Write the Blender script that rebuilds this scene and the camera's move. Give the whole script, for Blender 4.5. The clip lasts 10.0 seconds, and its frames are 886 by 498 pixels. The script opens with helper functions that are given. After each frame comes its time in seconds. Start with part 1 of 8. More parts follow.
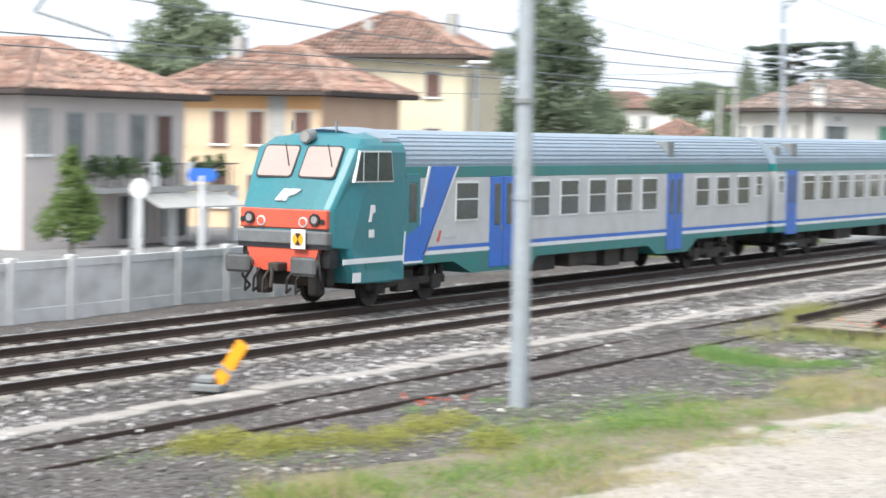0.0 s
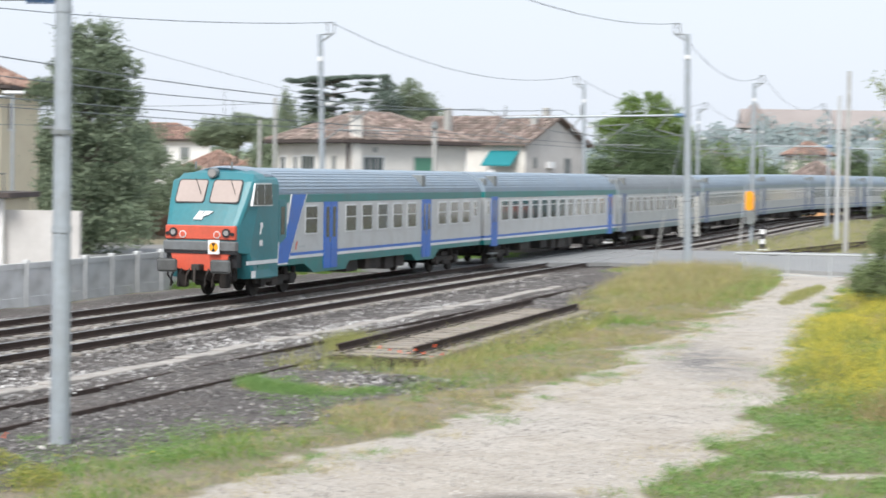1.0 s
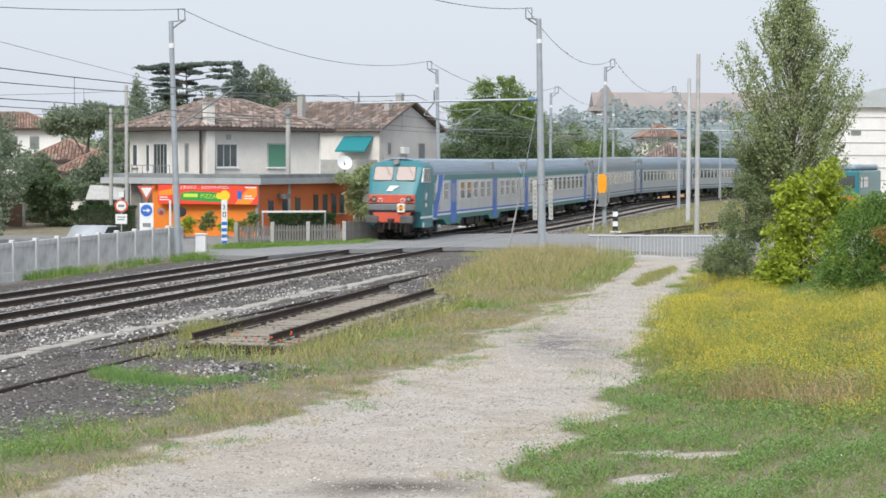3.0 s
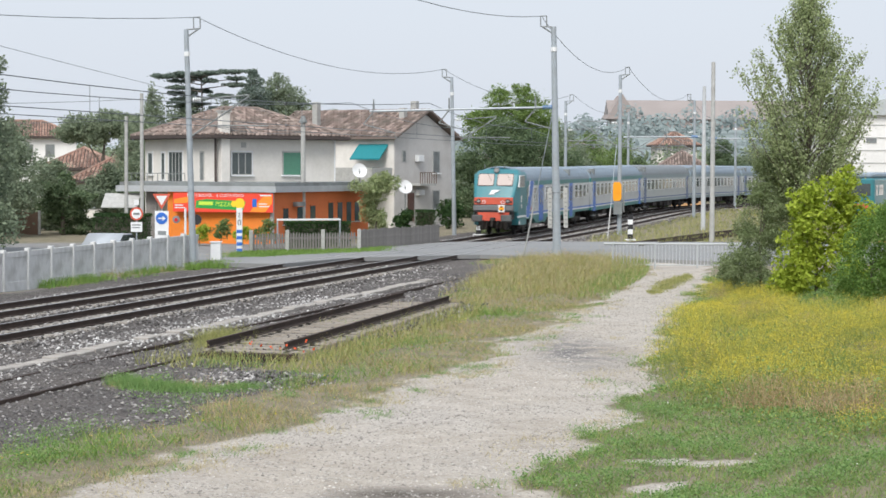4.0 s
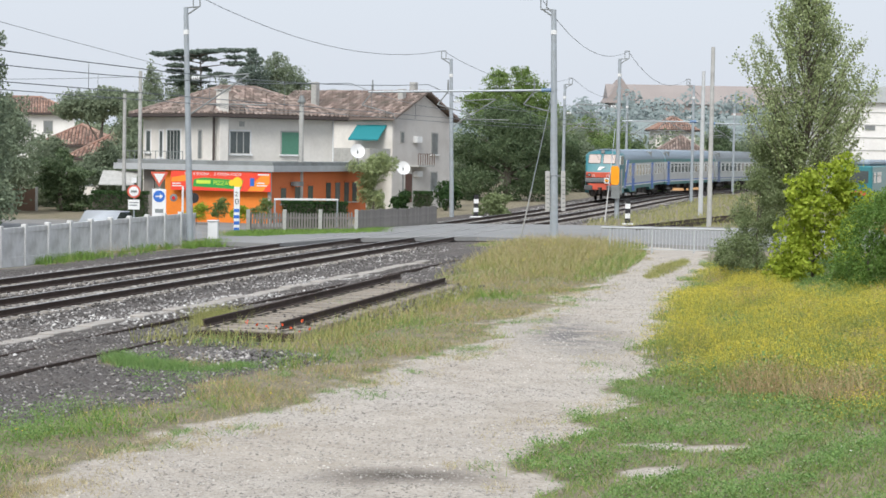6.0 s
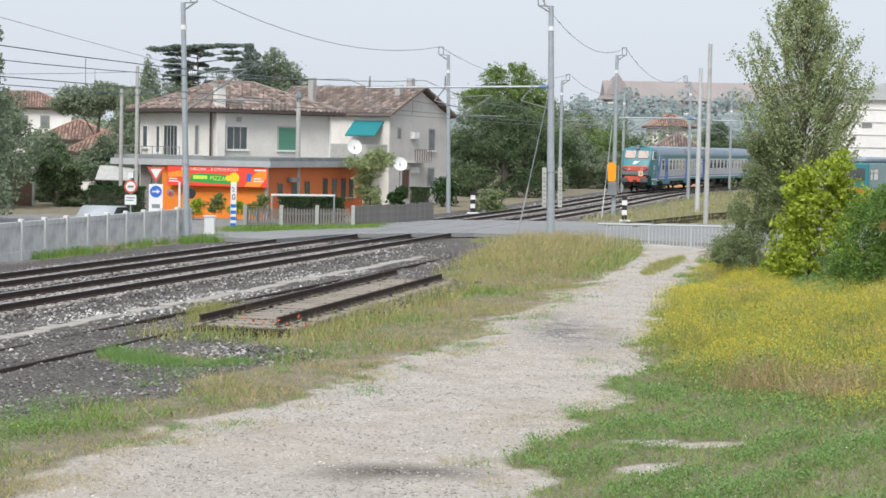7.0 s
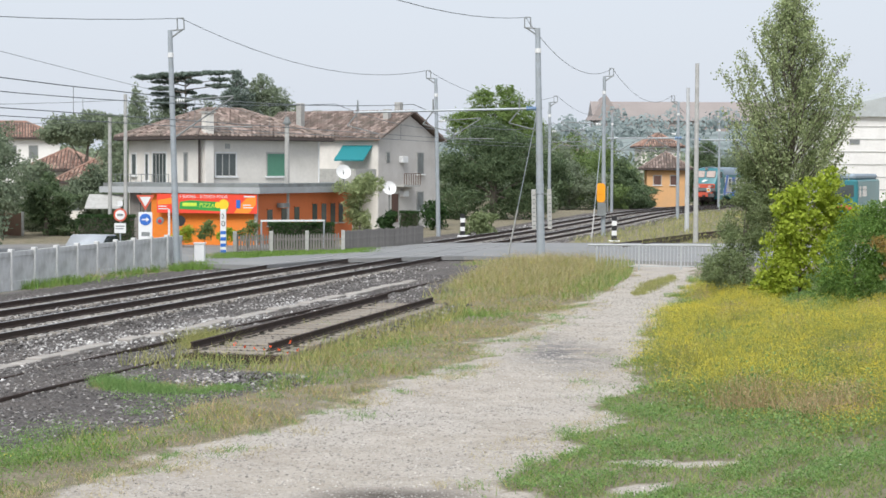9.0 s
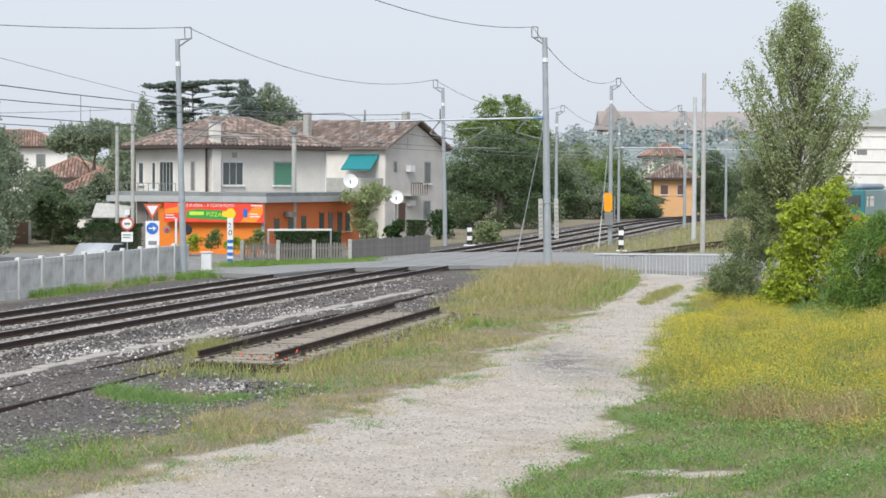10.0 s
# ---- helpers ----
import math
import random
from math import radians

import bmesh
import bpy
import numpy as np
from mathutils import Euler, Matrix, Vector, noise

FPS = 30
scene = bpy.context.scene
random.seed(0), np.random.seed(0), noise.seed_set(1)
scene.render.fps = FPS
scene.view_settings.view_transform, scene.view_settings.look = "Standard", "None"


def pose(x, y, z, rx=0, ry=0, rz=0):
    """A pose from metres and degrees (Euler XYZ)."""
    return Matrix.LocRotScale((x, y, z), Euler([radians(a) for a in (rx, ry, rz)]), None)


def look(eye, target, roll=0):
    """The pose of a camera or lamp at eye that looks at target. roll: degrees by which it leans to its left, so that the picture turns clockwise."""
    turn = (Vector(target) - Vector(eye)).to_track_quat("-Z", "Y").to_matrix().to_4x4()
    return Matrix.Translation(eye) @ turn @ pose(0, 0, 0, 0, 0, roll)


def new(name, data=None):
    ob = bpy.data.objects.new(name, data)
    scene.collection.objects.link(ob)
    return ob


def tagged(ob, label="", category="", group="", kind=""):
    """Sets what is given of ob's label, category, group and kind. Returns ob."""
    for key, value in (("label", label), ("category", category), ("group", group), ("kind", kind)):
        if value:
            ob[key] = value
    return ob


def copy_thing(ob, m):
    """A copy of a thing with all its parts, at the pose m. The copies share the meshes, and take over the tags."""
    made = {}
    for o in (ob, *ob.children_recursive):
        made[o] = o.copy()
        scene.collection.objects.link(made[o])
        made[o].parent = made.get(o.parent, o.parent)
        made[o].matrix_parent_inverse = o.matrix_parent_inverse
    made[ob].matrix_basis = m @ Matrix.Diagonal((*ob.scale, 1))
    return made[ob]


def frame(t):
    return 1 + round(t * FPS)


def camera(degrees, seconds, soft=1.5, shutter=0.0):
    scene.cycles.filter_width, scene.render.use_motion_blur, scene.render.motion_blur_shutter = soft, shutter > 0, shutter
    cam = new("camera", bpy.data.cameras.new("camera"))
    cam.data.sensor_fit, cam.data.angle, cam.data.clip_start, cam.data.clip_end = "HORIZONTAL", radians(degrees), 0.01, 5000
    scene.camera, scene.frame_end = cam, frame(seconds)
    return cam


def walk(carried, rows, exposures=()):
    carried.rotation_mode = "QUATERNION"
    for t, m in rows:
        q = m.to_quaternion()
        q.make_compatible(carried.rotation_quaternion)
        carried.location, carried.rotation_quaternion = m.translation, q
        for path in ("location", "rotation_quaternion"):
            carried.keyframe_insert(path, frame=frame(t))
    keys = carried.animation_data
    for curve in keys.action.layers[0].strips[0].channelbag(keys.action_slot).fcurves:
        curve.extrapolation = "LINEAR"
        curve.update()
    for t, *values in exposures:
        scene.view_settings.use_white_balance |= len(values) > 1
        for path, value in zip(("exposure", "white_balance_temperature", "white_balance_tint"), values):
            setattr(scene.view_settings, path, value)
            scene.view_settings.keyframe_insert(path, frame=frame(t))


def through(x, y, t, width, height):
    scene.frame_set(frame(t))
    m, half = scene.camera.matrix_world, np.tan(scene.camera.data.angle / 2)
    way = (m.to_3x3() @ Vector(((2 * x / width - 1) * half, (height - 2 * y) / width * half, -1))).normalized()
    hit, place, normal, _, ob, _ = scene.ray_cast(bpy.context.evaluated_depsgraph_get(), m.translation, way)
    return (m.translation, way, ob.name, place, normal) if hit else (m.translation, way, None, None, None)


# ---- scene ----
EYE = (0.0, 0.0, 4.05)
cam = camera(25.25, 10.0, soft=1.6, shutter=0.45)
# seconds, turn to the right, tilt up, lean (degrees)
TURNS = [
    (0.0, -17.215, -3.330, 1.074),
    (0.5, -10.100, -2.964, 0.505),
    (1.0, -4.006, -2.199, 0.919),
    (1.5, -1.011, -2.068, 0.577),
    (2.0, 0.089, -2.696, 0.193),
    (2.2, 0.295, -2.370, 0.339),
    (3.5, 0.015, -2.672, 0.172),
    (4.0, -0.247, -2.344, 0.244),
    (4.5, -0.281, -2.601, 0.602),
    (5.0, -0.243, -2.656, 0.701),
    (5.5, 0.361, -2.797, 1.201),
    (5.7, -0.118, -2.937, 0.954),
    (6.8, -0.084, -2.586, 1.137),
    (7.0, -0.055, -2.986, 1.171),
    (7.5, 0.082, -2.512, 0.865),
    (8.0, -0.138, -2.495, 0.698),
    (8.5, -0.090, -2.179, 0.491),
    (9.0, 0.216, -2.307, 0.269),
    (9.5, 0.017, -2.232, 0.299),
    (10.0, 0.017, -2.039, 0.351),
]


def aim(turn, tilt, lean):
    a, b = radians(turn), radians(tilt)
    way = Vector((math.sin(a) * math.cos(b), math.cos(a) * math.cos(b), math.sin(b)))
    return look(EYE, Vector(EYE) + 100 * way, lean)


walk(cam, [(t, aim(a, b, c)) for t, a, b, c in TURNS],
     exposures=[(0.0, 0.8), (0.5, 0.62), (1.0, 0.45), (2.0, 0.23), (3.5, 0.2), (10.0, 0.2)])

# ---- world and sun: a hazy, overcast day ----
world = bpy.data.worlds.new("hazy_sky")
scene.world = world
world.use_nodes = True
wn = world.node_tree.nodes
wl = world.node_tree.links
wn.clear()
sky = wn.new("ShaderNodeTexSky")
sky.sky_type = "NISHITA"
sky.sun_disc = False
sky.sun_elevation = radians(48)
sky.sun_rotation = radians(200)
sky.air_density = 1.2
sky.dust_density = 4.0
haze = wn.new("ShaderNodeMix")
haze.data_type = "RGBA"
haze.inputs[0].default_value = 0.8
haze.inputs[7].default_value = (7.3, 7.88, 8.85, 1)
bg = wn.new("ShaderNodeBackground")
bg.inputs[1].default_value = 0.1
wo = wn.new("ShaderNodeOutputWorld")
wl.new(sky.outputs[0], haze.inputs[6])
wl.new(haze.outputs[2], bg.inputs[0])
wl.new(bg.outputs[0], wo.inputs[0])
sun_data = bpy.data.lights.new("sun", "SUN")
sun_data.energy, sun_data.angle, sun_data.color = 2.9, radians(28), (1.0, 0.985, 0.96)
sun = new("sun", sun_data)
sun.matrix_world = look((0, 0, 40), (6, 22, 14))

# ---- mesh helpers ----


def box(bm, x0, x1, y0, y1, z0, z1, bev=0.0):
    """A box between the given limits, with rounded edges where bev is given."""
    r = bmesh.ops.create_cube(bm, size=1.0)
    vs = r["verts"]
    for v in vs:
        v.co = Vector(((x0 + x1) / 2 + v.co.x * (x1 - x0), (y0 + y1) / 2 + v.co.y * (y1 - y0), (z0 + z1) / 2 + v.co.z * (z1 - z0)))
    if bev:
        es = list({e for v in vs for e in v.link_edges})
        bmesh.ops.bevel(bm, geom=es, offset=bev, segments=1, affect="EDGES", profile=0.5)
    return vs


def rod(bm, a, b, r0, r1=None, n=8, caps=True):
    """A round bar from a to b that tapers from r0 to r1."""
    a, b = Vector(a), Vector(b)
    r1 = r0 if r1 is None else r1
    d = b - a
    m = Matrix.Translation((a + b) / 2) @ d.to_track_quat("Z", "Y").to_matrix().to_4x4()
    bmesh.ops.create_cone(bm, cap_ends=caps, segments=n, radius1=r0, radius2=r1, depth=d.length, matrix=m)


def prism(bm, pts, axis, a, b):
    """A flat outline of pts, given in the two other axes, thick from a to b along axis."""
    def put(p, h):
        return {"x": (h, p[0], p[1]), "y": (p[0], h, p[1]), "z": (p[0], p[1], h)}[axis]
    lo = [bm.verts.new(put(p, a)) for p in pts]
    hi = [bm.verts.new(put(p, b)) for p in pts]
    n = len(pts)
    bm.faces.new(lo)
    bm.faces.new(hi[::-1])
    for i in range(n):
        bm.faces.new((lo[i], hi[i], hi[(i + 1) % n], lo[(i + 1) % n]))
    bmesh.ops.recalc_face_normals(bm, faces=bm.faces[:])


def part(name, bm, mat, parent=None, label="", smooth=False):
    """Links a bmesh as one mesh object under a thing or a part."""
    me = bpy.data.meshes.new(name)
    bm.to_mesh(me)
    bm.free()
    if smooth:
        for p in me.polygons:
            p.use_smooth = True
    me.materials.append(mat)
    ob = new(name, me)
    if parent is not None:
        ob.parent = parent
    if label:
        ob["label"] = label
    return ob


def raw(name, verts, faces, mat, parent=None, smooth=False):
    me = bpy.data.meshes.new(name)
    me.from_pydata(verts, [], faces)
    me.materials.append(mat)
    if smooth:
        me.polygons.foreach_set("use_smooth", [True] * len(me.polygons))
    ob = new(name, me)
    if parent is not None:
        ob.parent = parent
    return ob


def quads(name, corners, mat, parent=None):
    """One mesh of loose quads; corners has the shape (n, 4, 3)."""
    n = len(corners)
    me = bpy.data.meshes.new(name)
    me.vertices.add(n * 4)
    me.vertices.foreach_set("co", np.ascontiguousarray(corners, dtype=np.float32).ravel())
    me.loops.add(n * 4)
    me.loops.foreach_set("vertex_index", np.arange(n * 4, dtype=np.int32))
    me.polygons.add(n)
    me.polygons.foreach_set("loop_start", np.arange(0, n * 4, 4, dtype=np.int32))
    me.update()
    me.materials.append(mat)
    ob = new(name, me)
    if parent is not None:
        ob.parent = parent
    return ob


def thing(name, label, category, group="", at=(0, 0, 0), rz=0.0, kind=""):
    ob = new(name)
    ob.empty_display_size = 0.2
    ob.matrix_world = Matrix.Translation(at) @ Matrix.Rotation(rz, 4, "Z")
    return tagged(ob, label, category, group, kind)


def quick(name, build, mat, parent=None, label="", smooth=False):
    bm = bmesh.new()
    build(bm)
    return part(name, bm, mat, parent, label, smooth)


def boxes(name, mat, parent, *limits, bev=0.0, label=""):
    bm = bmesh.new()
    for q in limits:
        box(bm, *q, bev=bev)
    return part(name, bm, mat, parent, label)


# ---- materials ----
def surface(name, color, rough=0.6, metal=0.0, vary=0.15, grain=8.0, blotch=0.6, bump=0.0, bump_scale=40.0, dirt=None, dirt_amount=0.0,
            piece=0.0, spec=0.5):
    """A plain surface with blotches, fine grain, dirt and relief."""
    m = bpy.data.materials.new(name)
    m.use_nodes = True
    nt = m.node_tree
    N, L = nt.nodes, nt.links
    b = N["Principled BSDF"]
    b.inputs["Roughness"].default_value = rough
    b.inputs["Metallic"].default_value = metal
    b.inputs["Specular IOR Level"].default_value = spec
    tc = N.new("ShaderNodeTexCoord")
    n1 = N.new("ShaderNodeTexNoise")
    n1.inputs["Scale"].default_value = blotch
    n1.inputs["Detail"].default_value = 5
    n2 = N.new("ShaderNodeTexNoise")
    n2.inputs["Scale"].default_value = grain
    n2.inputs["Detail"].default_value = 4
    L.new(tc.outputs["Object"], n1.inputs["Vector"])
    L.new(tc.outputs["Object"], n2.inputs["Vector"])
    add = N.new("ShaderNodeMath")
    add.operation = "ADD"
    L.new(n1.outputs["Fac"], add.inputs[0])
    L.new(n2.outputs["Fac"], add.inputs[1])
    src = add.outputs[0]
    if piece:
        oi = N.new("ShaderNodeObjectInfo")
        ma = N.new("ShaderNodeMath")
        ma.operation = "MULTIPLY_ADD"
        L.new(oi.outputs["Random"], ma.inputs[0])
        ma.inputs[1].default_value = piece
        L.new(src, ma.inputs[2])
        src = ma.outputs[0]
    ramp = N.new("ShaderNodeMapRange")
    ramp.inputs["From Min"].default_value = 0.6
    ramp.inputs["From Max"].default_value = 1.4 + piece
    ramp.inputs["To Min"].default_value = 1 - vary
    ramp.inputs["To Max"].default_value = 1 + vary
    L.new(src, ramp.inputs["Value"])
    mul = N.new("ShaderNodeMix")
    mul.data_type = "RGBA"
    mul.blend_type = "MULTIPLY"
    mul.inputs[0].default_value = 1.0
    mul.inputs[6].default_value = (*color, 1)
    L.new(ramp.outputs[0], mul.inputs[7])
    out = mul.outputs[2]
    if dirt:
        n3 = N.new("ShaderNodeTexNoise")
        n3.inputs["Scale"].default_value = blotch * 2.3
        n3.inputs["Detail"].default_value = 7
        L.new(tc.outputs["Object"], n3.inputs["Vector"])
        r3 = N.new("ShaderNodeMapRange")
        r3.inputs["From Min"].default_value = 0.42
        r3.inputs["From Max"].default_value = 0.7
        r3.inputs["To Max"].default_value = dirt_amount
        L.new(n3.outputs["Fac"], r3.inputs["Value"])
        mx = N.new("ShaderNodeMix")
        mx.data_type = "RGBA"
        L.new(r3.outputs[0], mx.inputs[0])
        L.new(out, mx.inputs[6])
        mx.inputs[7].default_value = (*dirt, 1)
        out = mx.outputs[2]
    L.new(out, b.inputs["Base Color"])
    if bump:
        n4 = N.new("ShaderNodeTexNoise")
        n4.inputs["Scale"].default_value = bump_scale
        n4.inputs["Detail"].default_value = 4
        L.new(tc.outputs["Object"], n4.inputs["Vector"])
        bp = N.new("ShaderNodeBump")
        bp.inputs["Strength"].default_value = bump
        bp.inputs["Distance"].default_value = 0.03
        L.new(n4.outputs["Fac"], bp.inputs["Height"])
        L.new(bp.outputs[0], b.inputs["Normal"])
    return m


def leafy(name, c0, c1, rough=0.6, through=0.25):
    """Foliage whose pieces differ in colour."""
    m = bpy.data.materials.new(name)
    m.use_nodes = True
    N, L = m.node_tree.nodes, m.node_tree.links
    b = N["Principled BSDF"]
    g = N.new("ShaderNodeNewGeometry")
    mx = N.new("ShaderNodeMix")
    mx.data_type = "RGBA"
    mx.inputs[6].default_value = (*c0, 1)
    mx.inputs[7].default_value = (*c1, 1)
    L.new(g.outputs["Random Per Island"], mx.inputs[0])
    L.new(mx.outputs[2], b.inputs["Base Color"])
    b.inputs["Roughness"].default_value = rough
    b.inputs["Specular IOR Level"].default_value = 0.25
    tr = N.new("ShaderNodeBsdfTranslucent")
    L.new(mx.outputs[2], tr.inputs[0])
    ms = N.new("ShaderNodeMixShader")
    ms.inputs[0].default_value = through
    L.new(b.outputs[0], ms.inputs[1])
    L.new(tr.outputs[0], ms.inputs[2])
    L.new(ms.outputs[0], N["Material Output"].inputs["Surface"])
    return m


TEAL = surface("teal_paint", (0.028, 0.185, 0.215), 0.4, vary=0.12, dirt=(0.09, 0.16, 0.16), dirt_amount=0.3)
GREEN_BAND = surface("green_paint", (0.015, 0.19, 0.185), 0.4, vary=0.12, dirt=(0.08, 0.13, 0.12), dirt_amount=0.4)
BLUE = surface("blue_paint", (0.028, 0.15, 0.55), 0.4, vary=0.1, dirt=(0.08, 0.1, 0.25), dirt_amount=0.3)
OFFWHITE = surface("coach_white", (0.53, 0.545, 0.545), 0.45, vary=0.08, dirt=(0.42, 0.41, 0.39), dirt_amount=0.45)
GREYCOACH = surface("coach_grey", (0.45, 0.48, 0.48), 0.45, vary=0.08, dirt=(0.33, 0.34, 0.33), dirt_amount=0.4)
STRIPEWHITE = surface("stripe_white", (0.72, 0.74, 0.74), 0.45, vary=0.06, dirt=(0.5, 0.5, 0.48), dirt_amount=0.3)
ROOFMETAL = surface("coach_roof", (0.265, 0.33, 0.395), 0.65, vary=0.12, dirt=(0.27, 0.31, 0.34), dirt_amount=0.5)
REDPAINT = surface("red_paint", (0.62, 0.105, 0.06), 0.45, vary=0.12, dirt=(0.35, 0.1, 0.06), dirt_amount=0.35)
UNDER = surface("underframe", (0.03, 0.027, 0.025), 0.8, vary=0.4, dirt=(0.09, 0.07, 0.055), dirt_amount=0.5)
STEELGREY = surface("grey_steel", (0.22, 0.24, 0.24), 0.55, vary=0.2, dirt=(0.1, 0.09, 0.08), dirt_amount=0.5)
# base colour is lifted to stand for sky reflected in the panes
GLASS_DARK = surface("dark_window_glass", (0.07, 0.085, 0.085), 0.08, vary=0.3, spec=0.7)
SCREEN = surface("pale_windscreen", (0.4, 0.325, 0.29), 0.3, vary=0.06)
LAMPGLASS = surface("lamp_glass", (0.3, 0.29, 0.28), 0.1, vary=0.1)
REDLENS = surface("red_lens", (0.6, 0.03, 0.04), 0.15, vary=0.1)
WHITE = surface("white_paint", (0.75, 0.76, 0.76), 0.5, vary=0.06, dirt=(0.5, 0.5, 0.47), dirt_amount=0.25)
BLACK = surface("black_paint", (0.02, 0.02, 0.022), 0.5, vary=0.2)
ORANGE = surface("signal_orange", (0.9, 0.36, 0.01), 0.5, vary=0.06)
GALV = surface("galvanised_steel", (0.36, 0.40, 0.43), 0.45, metal=0.2, vary=0.12, blotch=1.5, dirt=(0.3, 0.31, 0.31), dirt_amount=0.4)
POSTCONC = surface("post_concrete", (0.42, 0.42, 0.40), 0.8, vary=0.15, blotch=2.0, dirt=(0.28, 0.27, 0.25), dirt_amount=0.4)
WIRE = surface("wire", (0.13, 0.15, 0.16), 0.6, vary=0.1)
CONCRETE = surface("concrete", (0.65, 0.655, 0.65), 0.85, vary=0.12, blotch=0.8, grain=14, bump=0.3, dirt=(0.3, 0.3, 0.28), dirt_amount=0.5, piece=0.2)
DUCT = surface("duct_concrete", (0.36, 0.335, 0.305), 0.9, vary=0.3, blotch=1.6, grain=20, bump=0.5, dirt=(0.26, 0.23, 0.2), dirt_amount=0.8, piece=0.4)
SLEEPER = surface("sleeper_concrete", (0.34, 0.32, 0.29), 0.9, vary=0.25, blotch=2, grain=15, bump=0.4, dirt=(0.16, 0.13, 0.1), dirt_amount=0.6, piece=0.4)
SLEEPER_PALE = surface("old_sleeper_concrete", (0.26, 0.235, 0.2), 0.9, vary=0.25, blotch=2, grain=15, bump=0.4, dirt=(0.22, 0.17, 0.12), dirt_amount=0.5, piece=0.4)
RAILRUST = surface("rusty_rail_side", (0.042, 0.027, 0.021), 0.85, vary=0.35, blotch=1.5, grain=25, dirt=(0.08, 0.05, 0.035), dirt_amount=0.4)
RAILTOP = surface("worn_rail_head", (0.33, 0.32, 0.31), 0.35, metal=0.6, vary=0.1)
ASPHALT = surface("asphalt", (0.23, 0.235, 0.235), 0.9, vary=0.12, blotch=0.25, grain=12, bump=0.3, bump_scale=60, dirt=(0.3, 0.29, 0.27), dirt_amount=0.4)


def stony(name, dark, light, rough=0.9):
    """Loose stones, each with its own shade."""
    m = bpy.data.materials.new(name)
    m.use_nodes = True
    N, L = m.node_tree.nodes, m.node_tree.links
    b = N["Principled BSDF"]
    b.inputs["Roughness"].default_value = rough
    g = N.new("ShaderNodeNewGeometry")
    cr = N.new("ShaderNodeValToRGB")
    cr.color_ramp.elements[0].color = (*dark, 1)
    cr.color_ramp.elements[1].color = (*light, 1)
    e = cr.color_ramp.elements.new(0.72)
    e.color = tuple(d + 0.3 * (l - d) for d, l in zip(dark, light)) + (1,)
    L.new(g.outputs["Random Per Island"], cr.inputs[0])
    tc = N.new("ShaderNodeTexCoord")
    n = N.new("ShaderNodeTexNoise")
    n.inputs["Scale"].default_value = 0.35
    n.inputs["Detail"].default_value = 3
    L.new(tc.outputs["Object"], n.inputs["Vector"])
    mr = N.new("ShaderNodeMapRange")
    mr.inputs["From Min"].default_value = 0.3
    mr.inputs["From Max"].default_value = 0.7
    mr.inputs["To Min"].default_value = 0.75
    mr.inputs["To Max"].default_value = 1.25
    L.new(n.outputs["Fac"], mr.inputs["Value"])
    mx = N.new("ShaderNodeMix")
    mx.data_type = "RGBA"
    mx.blend_type = "MULTIPLY"
    mx.inputs[0].default_value = 1
    L.new(cr.outputs[0], mx.inputs[6])
    L.new(mr.outputs[0], mx.inputs[7])
    L.new(mx.outputs[2], b.inputs["Base Color"])
    return m


# ballast's dark end also paints the shadows between the stones
BALLAST = stony("ballast_stone", (0.06, 0.054, 0.051), (0.6, 0.58, 0.56))
PEBBLE = stony("path_pebble", (0.25, 0.233, 0.21), (0.62, 0.59, 0.545))
DARKGRAVEL = stony("dark_gravel", (0.065, 0.06, 0.058), (0.44, 0.42, 0.40))
TILEGAP = surface("tile_gaps", (0.09, 0.068, 0.058), 0.9, vary=0.3)
IRON = surface("dark_iron", (0.10, 0.105, 0.105), 0.6, vary=0.25, dirt=(0.05, 0.045, 0.04), dirt_amount=0.5)


def stucco(name, color, stain=(0.3, 0.28, 0.25), amount=0.35):
    return surface(name, color, 0.9, vary=0.08, blotch=0.35, grain=6, bump=0.2, bump_scale=30, dirt=stain, dirt_amount=amount)


CREAM = stucco("cream_stucco", (0.73, 0.70, 0.65), (0.48, 0.45, 0.4), 0.3)
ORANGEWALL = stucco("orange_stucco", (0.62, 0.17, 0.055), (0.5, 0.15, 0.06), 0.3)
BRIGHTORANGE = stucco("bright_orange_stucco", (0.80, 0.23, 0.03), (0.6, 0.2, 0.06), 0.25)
YELLOWWALL = stucco("pale_yellow_stucco", (0.68, 0.61, 0.45), (0.5, 0.42, 0.3), 0.3)
OCHRE = stucco("ochre_stucco", (0.68, 0.54, 0.37), (0.62, 0.42, 0.26), 0.45)
PEACH = stucco("peach_stucco", (0.68, 0.40, 0.19), (0.5, 0.33, 0.2), 0.3)
PINKWALL = stucco("pale_pink_stucco", (0.62, 0.56, 0.53), (0.5, 0.46, 0.43), 0.3)
GREYWALL = stucco("grey_stucco", (0.57, 0.55, 0.525), (0.42, 0.39, 0.36), 0.45)
WHITEWALL = stucco("white_stucco", (0.78, 0.77, 0.745), (0.56, 0.55, 0.52), 0.3)
SLABGREY = surface("slab_edge", (0.40, 0.42, 0.43), 0.7, vary=0.12, dirt=(0.28, 0.28, 0.28), dirt_amount=0.4)


